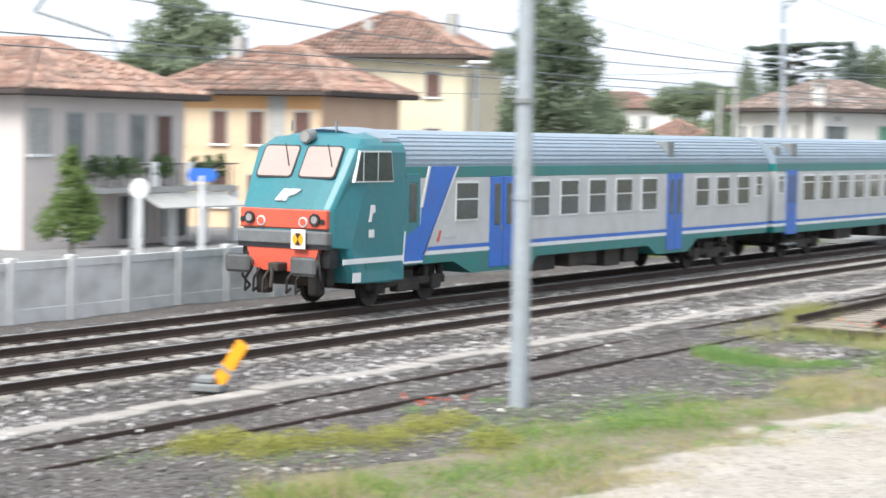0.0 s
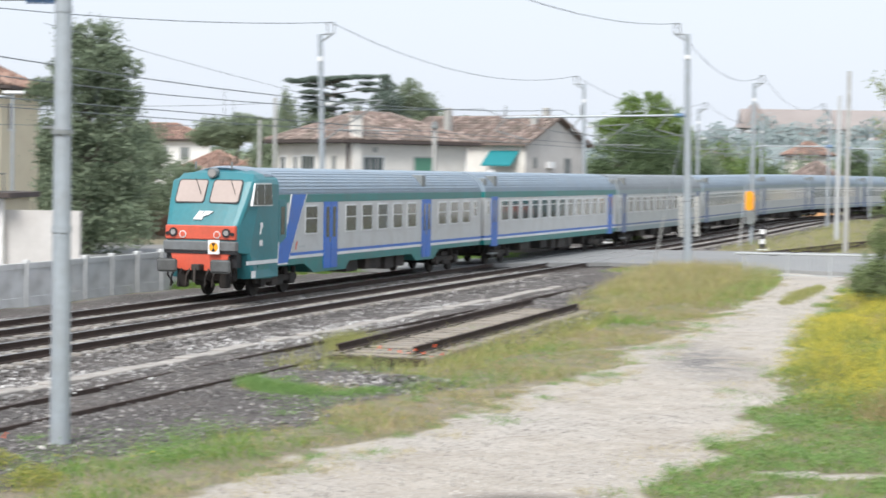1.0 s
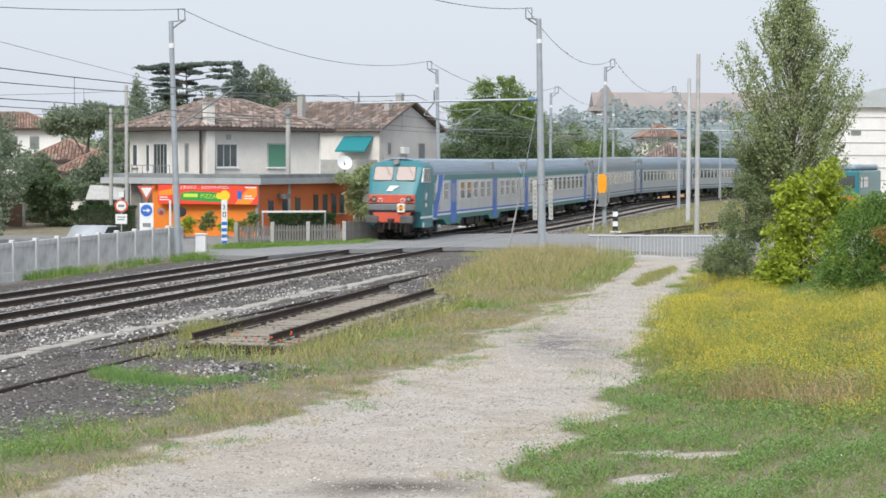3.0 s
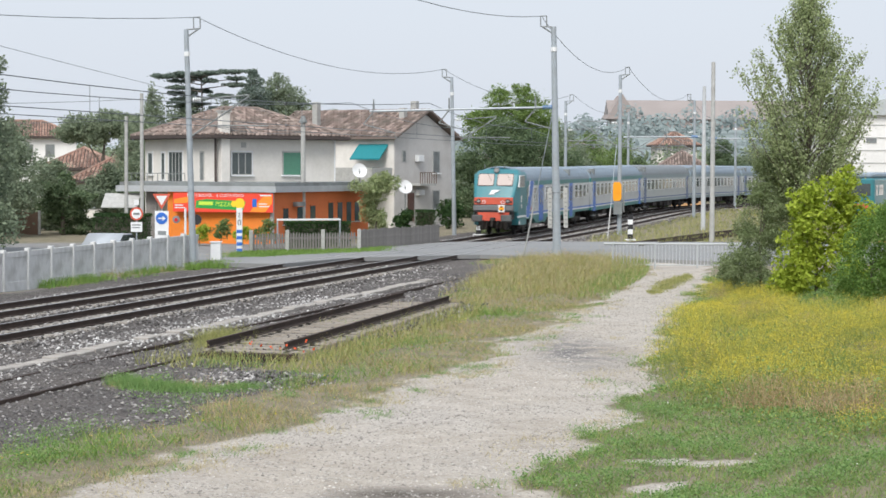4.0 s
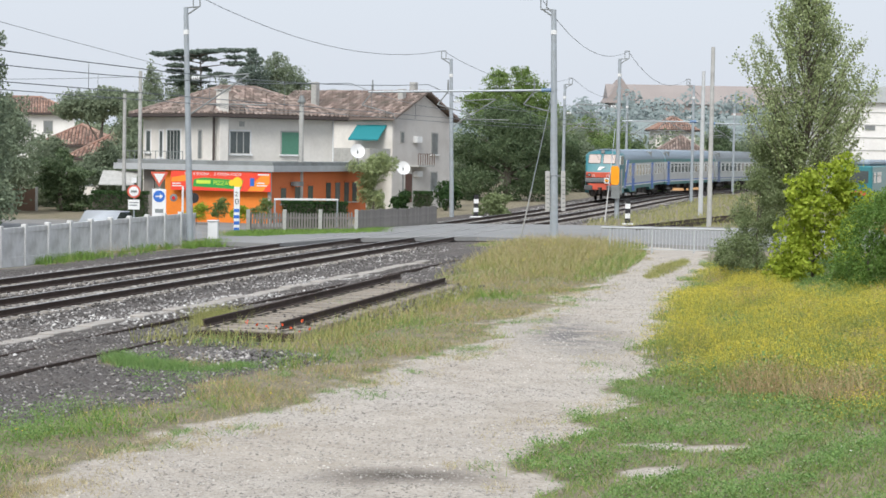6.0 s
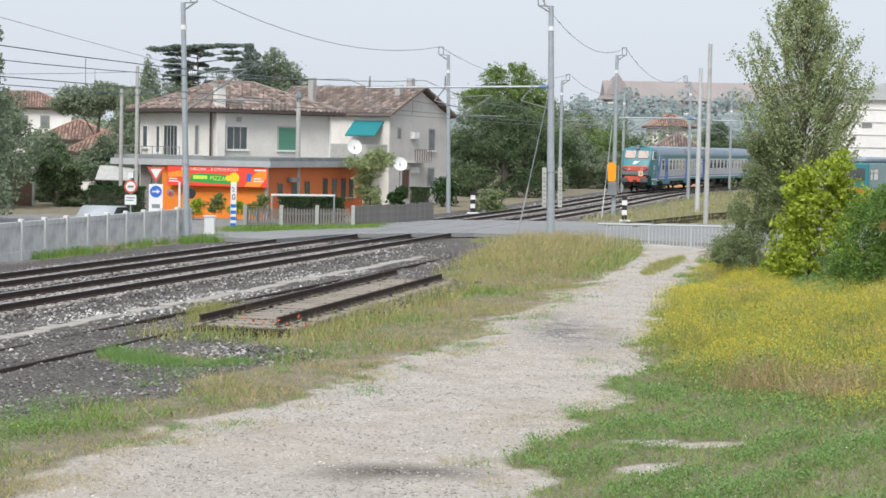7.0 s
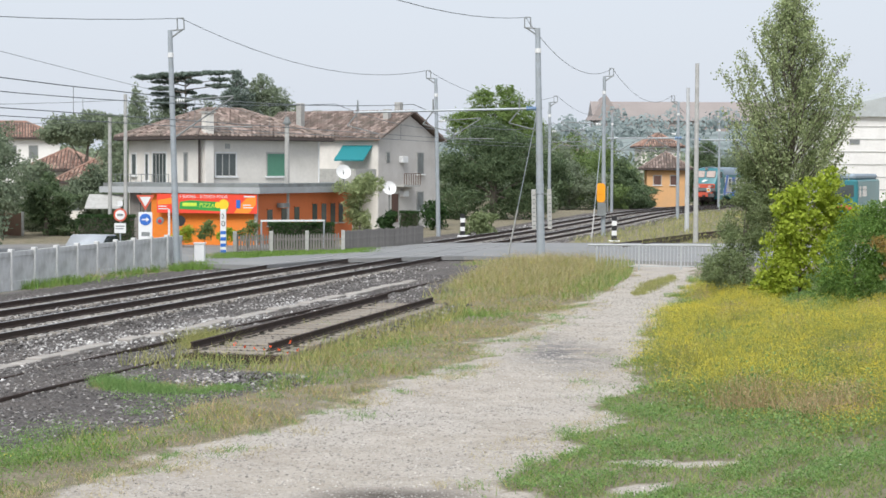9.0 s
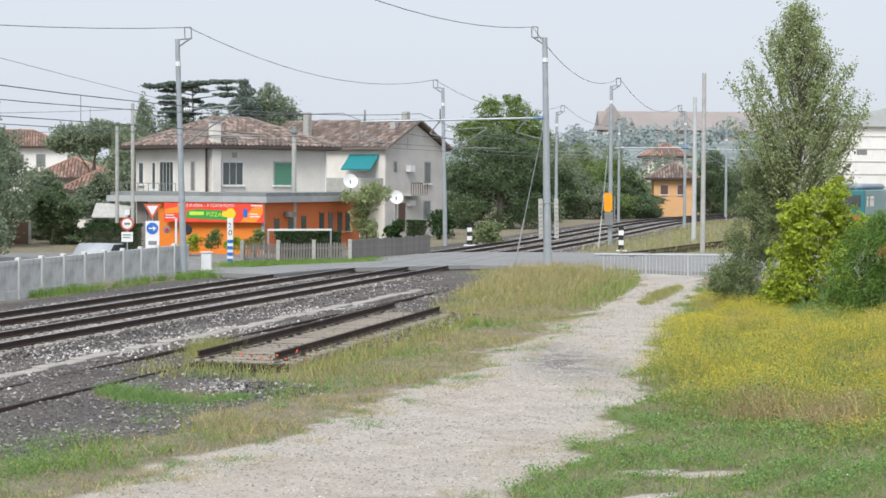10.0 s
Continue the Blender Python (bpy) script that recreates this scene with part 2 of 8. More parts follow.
def clay(name, dark, mid, light):
    """Weathered roof tiles, each with its own shade, under patches of lichen."""
    m = bpy.data.materials.new(name)
    m.use_nodes = True
    N, L = m.node_tree.nodes, m.node_tree.links
    b = N["Principled BSDF"]
    b.inputs["Roughness"].default_value = 0.9
    g = N.new("ShaderNodeNewGeometry")
    cr = N.new("ShaderNodeValToRGB")
    cr.color_ramp.elements[0].color = (*dark, 1)
    cr.color_ramp.elements[1].color = (*light, 1)
    cr.color_ramp.elements.new(0.55).color = (*mid, 1)
    L.new(g.outputs["Random Per Island"], cr.inputs[0])
    tc = N.new("ShaderNodeTexCoord")
    n = N.new("ShaderNodeTexNoise")
    n.inputs["Scale"].default_value = 0.9
    n.inputs["Detail"].default_value = 6
    L.new(tc.outputs["Object"], n.inputs["Vector"])
    mr = N.new("ShaderNodeMapRange")
    mr.inputs["From Min"].default_value = 0.42
    mr.inputs["From Max"].default_value = 0.68
    mr.inputs["To Max"].default_value = 0.6
    L.new(n.outputs["Fac"], mr.inputs["Value"])
    mx = N.new("ShaderNodeMix")
    mx.data_type = "RGBA"
    L.new(mr.outputs[0], mx.inputs[0])
    L.new(cr.outputs[0], mx.inputs[6])
    mx.inputs[7].default_value = (0.15, 0.135, 0.115, 1)
    L.new(mx.outputs[2], b.inputs["Base Color"])
    return m


TILE = clay("clay_roof_tiles", (0.13, 0.1, 0.085), (0.245, 0.185, 0.16), (0.41, 0.325, 0.285))
TILE_PALE = clay("pale_clay_roof_tiles", (0.22, 0.13, 0.1), (0.36, 0.22, 0.17), (0.48, 0.33, 0.26))
SHUTTER = surface("green_shutter", (0.10, 0.26, 0.18), 0.6, vary=0.12)
DARKSHUTTER = surface("brown_shutter", (0.13, 0.07, 0.055), 0.6, vary=0.2)
WOODGREY = surface("weathered_wood", (0.24, 0.225, 0.21), 0.9, vary=0.3, blotch=1.5, grain=20, dirt=(0.14, 0.13, 0.12), dirt_amount=0.5, piece=0.5)
WOODBROWN = surface("brown_wood", (0.16, 0.10, 0.07), 0.8, vary=0.3, blotch=1.5, grain=20, piece=0.4)
AWNING = surface("teal_awning", (0.012, 0.20, 0.225), 0.7, vary=0.1)
EAVE = surface("dark_eave", (0.07, 0.055, 0.05), 0.8, vary=0.2)
BARK = surface("bark", (0.14, 0.12, 0.10), 0.9, vary=0.3, blotch=3, grain=15, bump=0.6)

# ---- the lie of the tracks ----
SLOPE = 0.2465
DIR = Vector((SLOPE, 1.0, 0)).normalized()
RIGHT = Vector((DIR.y, -DIR.x, 0))
FAR0, NEAR0 = -26.86, -23.29          # where each track's middle crosses y = 0
BEND, RADIUS = 172.0, 430.0
GROUND = -0.2


def rise(s):
    u = min(max((s - 125) / 70, 0), 1)
    return 0.3 * u * u * (3 - 2 * u)


def along(x0, s, side=0.0):
    """The point s metres along a track that crosses y = 0 at x0, side metres to its right, and the heading there."""
    p0 = Vector((x0, 0, 0))
    if s <= BEND:
        p, d = p0 + DIR * s, DIR.copy()
    else:
        a = (s - BEND) / RADIUS
        c, k = math.cos(a), math.sin(a)
        p = p0 + DIR * (BEND + RADIUS * k) + RIGHT * (RADIUS * (1 - c))
        d = DIR * c + RIGHT * k
    r = Vector((d.y, -d.x, 0))
    p = p + r * side
    p.z = rise(s)
    return p, d


def sweep(bm, profile, x0, s0, s1, step=12.0, side=0.0, lift=0.0):
    """Carries an outline (side, height) along a track."""
    n = max(1, round((s1 - s0) / step))
    rings = []
    for i in range(n + 1):
        s = s0 + (s1 - s0) * i / n
        rings.append([bm.verts.new(along(x0, s, side + a)[0] + Vector((0, 0, h + lift))) for a, h in profile])
    m = len(profile)
    for a, b in zip(rings, rings[1:]):
        for j in range(m):
            bm.faces.new((a[j], a[(j + 1) % m], b[(j + 1) % m], b[j]))
    bm.faces.new(rings[0][::-1])
    bm.faces.new(rings[-1])
    bmesh.ops.recalc_face_normals(bm, faces=bm.faces[:])


RAIL_PROFILE = [(-0.07, -0.172), (0.07, -0.172), (0.07, -0.155), (0.012, -0.13), (0.012, -0.045), (0.034, -0.035), (0.036, -0.006), (-0.036, -0.006),
                (-0.034, -0.035), (-0.012, -0.045), (-0.012, -0.13), (-0.07, -0.155)]
HEAD_PROFILE = [(-0.034, -0.006), (0.034, -0.006), (0.03, 0.002), (-0.03, 0.002)]


# ---- ground: one sheet to the horizon ----
PATH_Y = [15, 24.9, 28.0, 31.8, 36.3, 41.5, 52.0, 66.2, 77.5, 84, 90]
PATH_L = [-7.0, -5.1, -4.4, -2.7, -1.6, 0.0, 2.2, 5.3, 7.4, 8.2, 8.8]
PATH_Y2 = [15, 24.8, 28.7, 33.4, 37.7, 45.9, 57.5, 72.6, 81.4, 90]
PATH_R = [-0.3, 1.0, 1.6, 2.8, 3.7, 4.9, 6.6, 9.3, 10.7, 11.8]
GRAVEL_Y = [10, 20, 25, 28.5, 31, 33, 36, 40, 43, 46, 55, 60, 66, 90]
GRAVEL_X = [-12.5, -9.2, -7.6, -6.8, -5.6, -4.4, -3.5, -3.4, -3.9, -3.2, -1.2, -0.2, 0.2, 4.0]


def smooth(e0, e1, x):
    u = np.clip((x - e0) / (e1 - e0), 0, 1)
    return u * u * (3 - 2 * u)


def wobble(x, y, scale, seed=0.0):
    """Cheap smooth noise on arrays, about -1 to 1."""
    a = np.sin(x * scale * 1.7 + seed) * np.cos(y * scale * 1.3 - seed * 2)
    b = np.sin(x * scale * 3.9 - y * scale * 2.6 + seed * 3) * 0.5
    c = np.cos(x * scale * 7.3 + y * scale * 5.9 + seed * 5) * 0.3
    return (a + b + c) / 1.5


def bare_patches(x, y):
    """Trodden sandy spots in the short grass beside the gravel track."""
    b = np.exp(-(((x - 3.3) / 0.95) ** 2 + ((y - 28.05 + (x - 3.3) * 0.4) / 0.36) ** 2)) + np.exp(-(((x - 2.75) / 0.5) ** 2 + ((y - 26.0) / 0.5) ** 2))
    return smooth(0.25, 0.75, b + 0.22 * wobble(x, y, 2.4, 1.0))


def path_mask(x, y):
    w = 0.55 * wobble(x, y, 0.8) + 0.3 * wobble(x, y, 2.6, 2.0)
    left = np.interp(y, PATH_Y, PATH_L)
    right = np.interp(y, PATH_Y2, PATH_R)
    m = smooth(-0.6, 0.7, x - left + w) * smooth(-0.5, 0.5, right - x + w)
    tuft = np.exp(-(((x - 8.3 - (y - 74) * 0.2) / 0.5) ** 2 + ((y - 74) / 4.5) ** 2))
    m = np.maximum(m, 0.9 * np.clip(bare_patches(x, y), 0, 1))
    return m * smooth(93, 88, y) * (1 - 0.9 * smooth(0.2, 0.7, tuft + 0.2 * w))


def gravel_mask(x, y):
    w = 0.5 * wobble(x, y, 0.8, 1.0) + 0.2 * wobble(x, y, 2.7, 4.0)
    edge = np.interp(y, GRAVEL_Y, GRAVEL_X)
    m = smooth(-0.3, 0.6, edge - x + w)
    track = (x - (FAR0 + SLOPE * y)) * 0.97
    m = m * smooth(-4.6, -3.6, track)
    near = (x - (NEAR0 + SLOPE * y)) * 0.97
    m = np.where(y > 88, smooth(2.6, 1.8, near + w) * smooth(-4.6, -3.6, track), m)
    patch = smooth(1.0, 0.3, np.hypot((x + 5.1) / 2.0, (y - 38.0) / 0.9) + 0.25 * w)
    return m * (1 - 0.95 * patch)


def asphalt_mask(x, y):
    """The yard and street beyond the fence."""
    track = (x - (FAR0 + SLOPE * y)) * 0.97
    verge = smooth(-12.5, -11.5, x) * smooth(85, 87, y) * smooth(99, 97, y)
    return (1 - verge) * smooth(-4.0, -4.8, track) * smooth(112, 108, y) * smooth(-75, -70, x)


def ground_height(x, y):
    h = GROUND + 0.05 * wobble(x, y, 0.35) + 0.02 * wobble(x, y, 1.3, 2)
    mound = np.exp(-(((x - 4.2 - (y - 80) * 0.16) / 2.6) ** 2 + ((y - 80) / 13.0) ** 2) ** 1.5)
    h = h + 0.18 * mound
    right = np.interp(y, PATH_Y2, PATH_R)
    h = h + 0.35 * smooth(0.5, 6.0, x - right) * smooth(92, 80, y)
    track = (x - (FAR0 + SLOPE * y)) * 0.97
    near = (x - (NEAR0 + SLOPE * y)) * 0.97
    bed = smooth(-4.0, -2.2, track) * smooth(3.2, 1.6, near)
    h = h * (1 - bed) + bed * (-0.24)
    road = smooth(85, 90, y) * smooth(114, 108, y)
    h = h * (1 - road) + road * np.minimum(h, -0.16)
    return h


def build_ground():
    xs = np.concatenate([[-900, -400, -200, -110, -70, -50], np.arange(-40, -14, 1.0), np.arange(-14, 16, 0.25), np.arange(16, 40, 1.0),
                         [45, 60, 90, 150, 300, 600, 1200]])
    ys = np.concatenate([[-300, -60, -10, 5, 12, 16], np.arange(19, 70, 0.3), np.arange(70, 112, 0.6), np.arange(112, 220, 3.0),
                         [230, 260, 320, 420, 600, 900, 1500, 2600]])
    X, Y = np.meshgrid(xs, ys)
    Zg = ground_height(X, Y)
    far = smooth(125, 195, Y) * smooth(420, 300, Y)
    Zg = np.where(np.abs(X) > 45, GROUND, Zg) + 0.25 * far * (np.abs(X) < 100)
    nx, ny = len(xs), len(ys)
    v = np.stack([X.ravel(), Y.ravel(), Zg.ravel()], 1)
    i = np.arange(nx * ny).reshape(ny, nx)
    f = np.stack([i[:-1, :-1].ravel(), i[:-1, 1:].ravel(), i[1:, 1:].ravel(), i[1:, :-1].ravel()], 1)
    ob = raw("ground", v.tolist(), f.tolist(), ground_material(), smooth=True)
    me = ob.data
    col = me.attributes.new("zone", "FLOAT_COLOR", "POINT")
    x, y = v[:, 0], v[:, 1]
    inner = (np.abs(x) < 45) & (y > 12) & (y < 230)
    z = np.zeros((len(v), 4), np.float32)
    z[:, 0] = path_mask(x, y) * inner
    z[:, 1] = gravel_mask(x, y) * inner
    z[:, 2] = asphalt_mask(x, y)
    z[:, 3] = 1
    col.data.foreach_set("color", z.ravel())
    return tagged(ob, "grassy ground with a pale gravel track and stony verge", "ground", kind="structure")


def ground_material():
    m = bpy.data.materials.new("ground_cover")
    m.use_nodes = True
    N, L = m.node_tree.nodes, m.node_tree.links
    b = N["Principled BSDF"]
    b.inputs["Roughness"].default_value = 0.95
    b.inputs["Specular IOR Level"].default_value = 0.15
    tc = N.new("ShaderNodeTexCoord")
    at = N.new("ShaderNodeAttribute")
    at.attribute_name = "zone"
    sep = N.new("ShaderNodeSeparateColor")
    L.new(at.outputs["Color"], sep.inputs[0])

    def noise_tex(scale, detail=5, rough=0.6):
        n = N.new("ShaderNodeTexNoise")
        n.inputs["Scale"].default_value = scale
        n.inputs["Detail"].default_value = detail
        n.inputs["Roughness"].default_value = rough
        L.new(tc.outputs["Object"], n.inputs["Vector"])
        return n.outputs["Fac"]

    def ramp(fac, stops):
        r = N.new("ShaderNodeValToRGB")
        r.color_ramp.elements[0].position, r.color_ramp.elements[0].color = stops[0][0], (*stops[0][1], 1)
        r.color_ramp.elements[1].position, r.color_ramp.elements[1].color = stops[-1][0], (*stops[-1][1], 1)
        for p, c in stops[1:-1]:
            e = r.color_ramp.elements.new(p)
            e.color = (*c, 1)
        L.new(fac, r.inputs[0])
        return r.outputs[0]

    def mix(fac, a, c):
        x = N.new("ShaderNodeMix")
        x.data_type = "RGBA"
        L.new(fac, x.inputs[0])
        L.new(a, x.inputs[6])
        L.new(c, x.inputs[7])
        return x.outputs[2]

    def edge(value, n, lo, hi):
        a = N.new("ShaderNodeMath")
        a.operation = "MULTIPLY_ADD"
        L.new(n, a.inputs[0])
        a.inputs[1].default_value = 0.7
        L.new(value, a.inputs[2])
        r = N.new("ShaderNodeMapRange")
        r.inputs["From Min"].default_value = lo
        r.inputs["From Max"].default_value = hi
        L.new(a.outputs[0], r.inputs["Value"])
        return r.outputs[0]

    n_big, n_mid, n_fine = noise_tex(0.25), noise_tex(1.4), noise_tex(14, 6, 0.7)
    turf = ramp(n_mid, [(0.3, (0.13, 0.14, 0.07)), (0.46, (0.19, 0.175, 0.1)), (0.58, (0.25, 0.215, 0.15)), (0.72, (0.31, 0.27, 0.205))])
    soil = ramp(n_fine, [(0.32, (0.1, 0.09, 0.07)), (0.5, (0.24, 0.21, 0.16)), (0.68, (0.42, 0.37, 0.3))])
    grass = mix(noise_tex(5.0), turf, soil)
    vor = N.new("ShaderNodeTexVoronoi")
    vor.inputs["Scale"].default_value = 22
    L.new(tc.outputs["Object"], vor.inputs["Vector"])
    stone = ramp(vor.outputs["Color"], [(0.1, (0.05, 0.046, 0.045)), (0.65, (0.11, 0.10, 0.097)), (0.92, (0.34, 0.33, 0.32))])
    brown = ramp(n_big, [(0.35, (0.09, 0.082, 0.077)), (0.7, (0.18, 0.158, 0.14))])
    gravel = mix(n_fine, brown, stone)
    track = ramp(n_fine, [(0.3, (0.225, 0.21, 0.19)), (0.5, (0.47, 0.442, 0.408)), (0.72, (0.7, 0.665, 0.62))])
    sandy = ramp(n_mid, [(0.35, (0.34, 0.288, 0.225)), (0.65, (0.49, 0.438, 0.37))])
    track = mix(n_big, track, sandy)
    spot = N.new("ShaderNodeVectorMath")
    spot.operation = "DISTANCE"
    squeeze = N.new("ShaderNodeMapping")
    squeeze.inputs["Scale"].default_value = (0.95, 1.5, 1)
    squeeze.inputs["Location"].default_value = (0.55, -38.3, 0)
    L.new(tc.outputs["Object"], squeeze.inputs["Vector"])
    L.new(squeeze.outputs[0], spot.inputs[0])
    near_spot = N.new("ShaderNodeMapRange")
    near_spot.inputs["From Min"].default_value = 1.5
    near_spot.inputs["From Max"].default_value = 0.3
    near_spot.inputs["To Max"].default_value = 0.95
    L.new(spot.outputs["Value"], near_spot.inputs["Value"])
    oily = ramp(n_fine, [(0.3, (0.07, 0.06, 0.05)), (0.7, (0.17, 0.15, 0.13))])
    track = mix(near_spot.outputs[0], track, oily)
    worn = N.new("ShaderNodeMapping")
    worn.inputs["Scale"].default_value = (0.8, 0.2, 1)
    worn.inputs["Location"].default_value = (-2.3, -9.2, 0)
    L.new(tc.outputs["Object"], worn.inputs["Vector"])
    reach_ = N.new("ShaderNodeVectorMath")
    reach_.operation = "LENGTH"
    L.new(worn.outputs[0], reach_.inputs[0])
    worn_fac = N.new("ShaderNodeMapRange")
    worn_fac.inputs["From Min"].default_value = 1.25
    worn_fac.inputs["From Max"].default_value = 0.2
    L.new(reach_.outputs["Value"], worn_fac.inputs["Value"])
    blot = N.new("ShaderNodeMapRange")
    blot.inputs["From Min"].default_value = 0.38
    blot.inputs["From Max"].default_value = 0.54
    L.new(n_mid, blot.inputs["Value"])
    both = N.new("ShaderNodeMath")
    both.operation = "MULTIPLY"
    L.new(worn_fac.outputs[0], both.inputs[0])
    L.new(blot.outputs[0], both.inputs[1])
    greyed = ramp(n_fine, [(0.3, (0.08, 0.078, 0.08)), (0.7, (0.23, 0.225, 0.225))])
    track = mix(both.outputs[0], track, greyed)
    tar = ramp(n_mid, [(0.3, (0.2, 0.2, 0.2)), (0.7, (0.29, 0.285, 0.275))])
    c = mix(edge(sep.outputs[1], n_mid, 0.65, 1.0), grass, gravel)
    c = mix(edge(sep.outputs[0], n_mid, 0.62, 1.0), c, track)
    c = mix(sep.outputs[2], c, tar)
    L.new(c, b.inputs["Base Color"])
    bp = N.new("ShaderNodeBump")
    bp.inputs["Strength"].default_value = 0.8
    bp.inputs["Distance"].default_value = 0.05
    L.new(n_fine, bp.inputs["Height"])
    L.new(bp.outputs[0], b.inputs["Normal"])
    return m


build_ground()


def stones(name, count, where, size, mat, label, seed, squash=0.6):
    """Loose stones, eight faces each, strewn by where(rng, n) -> points."""
    rng = np.random.default_rng(seed)
    p = where(rng, count)
    n = len(p)
    r = rng.uniform(size[0], size[1], n) * rng.uniform(0.6, 1.2, n)
    base = np.array([[1, 0, 0], [0, 1, 0], [-1, 0, 0], [0, -1, 0], [0, 0, 1], [0, 0, -1]], float)
    v = base[None] * rng.uniform(0.7, 1.3, (n, 6, 1))
    a = rng.uniform(0, 6.283, n)
    ca, sa = np.cos(a)[:, None], np.sin(a)[:, None]
    tilt = rng.uniform(-0.5, 0.5, (n, 1))
    x = v[..., 0] * ca - v[..., 1] * sa
    y = v[..., 0] * sa + v[..., 1] * ca
    z = v[..., 2] * squash + tilt * x
    v = np.stack([x, y, z], 2) * r[:, None, None] + p[:, None, :]
    tri = np.array([[0, 1, 4], [1, 2, 4], [2, 3, 4], [3, 0, 4], [1, 0, 5], [2, 1, 5], [3, 2, 5], [0, 3, 5]])
    f = (tri[None] + (np.arange(n) * 6)[:, None, None]).reshape(-1, 3)
    me = bpy.data.meshes.new(name)
    me.vertices.add(n * 6)
    me.vertices.foreach_set("co", v.astype(np.float32).ravel())
    me.loops.add(len(f) * 3)
    me.loops.foreach_set("vertex_index", f.astype(np.int32).ravel())
    me.polygons.add(len(f))
    me.polygons.foreach_set("loop_start", np.arange(0, len(f) * 3, 3, dtype=np.int32))
    me.update()
    me.materials.append(mat)
    return tagged(new(name, me), label, "stones", kind="stuff")


def on_bed(rng, n):
    y = 18 + (rng.random(n) ** 1.35) * 180
    c = rng.uniform(-3.7, 6.2, n)
    keep = ~((y > 86) & (y < 112))
    # shoulders fall away outside the sleepers
    x = FAR0 + SLOPE * y + c / 0.97
    s = y * 1.03
    bend = np.where(s > BEND, (s - BEND) ** 2 / (2 * RADIUS), 0)
    z = np.where(c < -1.9, -0.19 - (-1.9 - c) * 0.08, np.where(c > 5.2, -0.19 - (c - 5.2) * 0.05, -0.185))
    rail = np.minimum.reduce([np.abs(c + 0.75), np.abs(c - 0.75), np.abs(c - 2.72), np.abs(c - 4.22)])
    keep &= rail > 0.12
    z = z + np.array([rise(q) for q in s])
    return np.stack([x + bend, y, z + rng.uniform(-0.02, 0.02, n)], 1)[keep]


stones("ballast", 52000, on_bed, (0.03, 0.065), BALLAST, "dark and pale loose ballast stones between the tracks", 3)


def on_gravel(rng, n):
    y = 19 + (rng.random(n) ** 1.2) * 60
    x = rng.uniform(-16, 3, n)
    k = (gravel_mask(x, y) > rng.uniform(0.2, 0.9, n)) & ((x - (NEAR0 + SLOPE * y)) > 2.2)
    x, y = x[k], y[k]
    return np.stack([x, y, ground_height(x, y) + 0.005], 1)


stones("loose_gravel", 52000, on_gravel, (0.02, 0.055), DARKGRAVEL, "dark grey loose gravel on the verge", 5)


def on_path(rng, n):
    y = 20 + (rng.random(n) ** 1.3) * 62
    x = rng.uniform(-8, 12, n)
    k = path_mask(x, y) > rng.uniform(0.3, 1.0, n)
    x, y = x[k], y[k]
    return np.stack([x, y, ground_height(x, y)], 1)


stones("path_gravel", 120000, on_path, (0.011, 0.028), PEBBLE, "pale pebbles on the gravel track", 7)


def on_heap(rng, n):
    a, r = rng.uniform(0, 6.283, n), rng.random(n) ** 0.5
    x, y = -3.7 + 1.5 * r * np.cos(a), 39.6 + 1.5 * r * np.sin(a)
    return np.stack([x, y, ground_height(x, y) + 0.16 * (1 - r) * rng.random(n)], 1)


stones("stone_heap", 1500, on_heap, (0.03, 0.075), DARKGRAVEL, "low heap of dark stones in the verge", 13)


def pale_bits(rng, n):
    y = 22 + 22 * rng.random(n)
    x = np.interp(y, GRAVEL_Y, GRAVEL_X) - rng.uniform(0.3, 5.0, n)
    return np.stack([x, y, ground_height(x, y) + 0.02], 1)


stones("pale_stones", 120, pale_bits, (0.03, 0.09), PEBBLE, "pale stones lying on the dark gravel", 19, 0.35)


def by_duct(rng, n):
    y = 16 + 50 * rng.random(n)
    x = -19.78 + 0.255 * y + rng.normal(-0.15, 0.5, n)
    k = wobble(x, y, 0.5, 3.0) > -0.2
    return np.stack([x, y, np.full(n, -0.17)], 1)[k]


stones("pale_ballast", 4500, by_duct, (0.025, 0.06), stony("pale_ballast_stone", (0.3, 0.29, 0.28), (0.72, 0.71, 0.69)), "pale loose stones along the cable duct", 29)


# ---- tracks ----
def build_track(x0, label):
    tr = thing("railway_track", label, "track", "main tracks", kind="structure")
    for side in (-0.7525, 0.7525):
        bm = bmesh.new()
        sweep(bm, RAIL_PROFILE, x0, 12, 262, 10, side)
        r = part("rail", bm, RAILRUST, tr)
        bm = bmesh.new()
        sweep(bm, HEAD_PROFILE, x0, 12, 262, 10, side)
        part("rail_head", bm, RAILTOP, r, "worn bright running surface")
    bm = bmesh.new()
    box(bm, -1.2, 1.2, -0.13, 0.13, -0.36, -0.175, bev=0.02)
    me = bpy.data.meshes.new("sleeper")
    bm.to_mesh(me)
    bm.free()
    me.materials.append(SLEEPER)
    s = 16.0
    while s < 195:
        if not 87 < s < 115:
            p, d = along(x0, s)
            o = new("sleeper", me)
            o.parent = tr
            o.matrix_world = Matrix.Translation(p) @ Matrix.Rotation(math.atan2(-d.x, d.y), 4, "Z")
        s += 0.62


build_track(FAR0, "rusty main-line rails on concrete sleepers in ballast")
build_track(NEAR0, "rusty main-line rails on concrete sleepers in ballast")

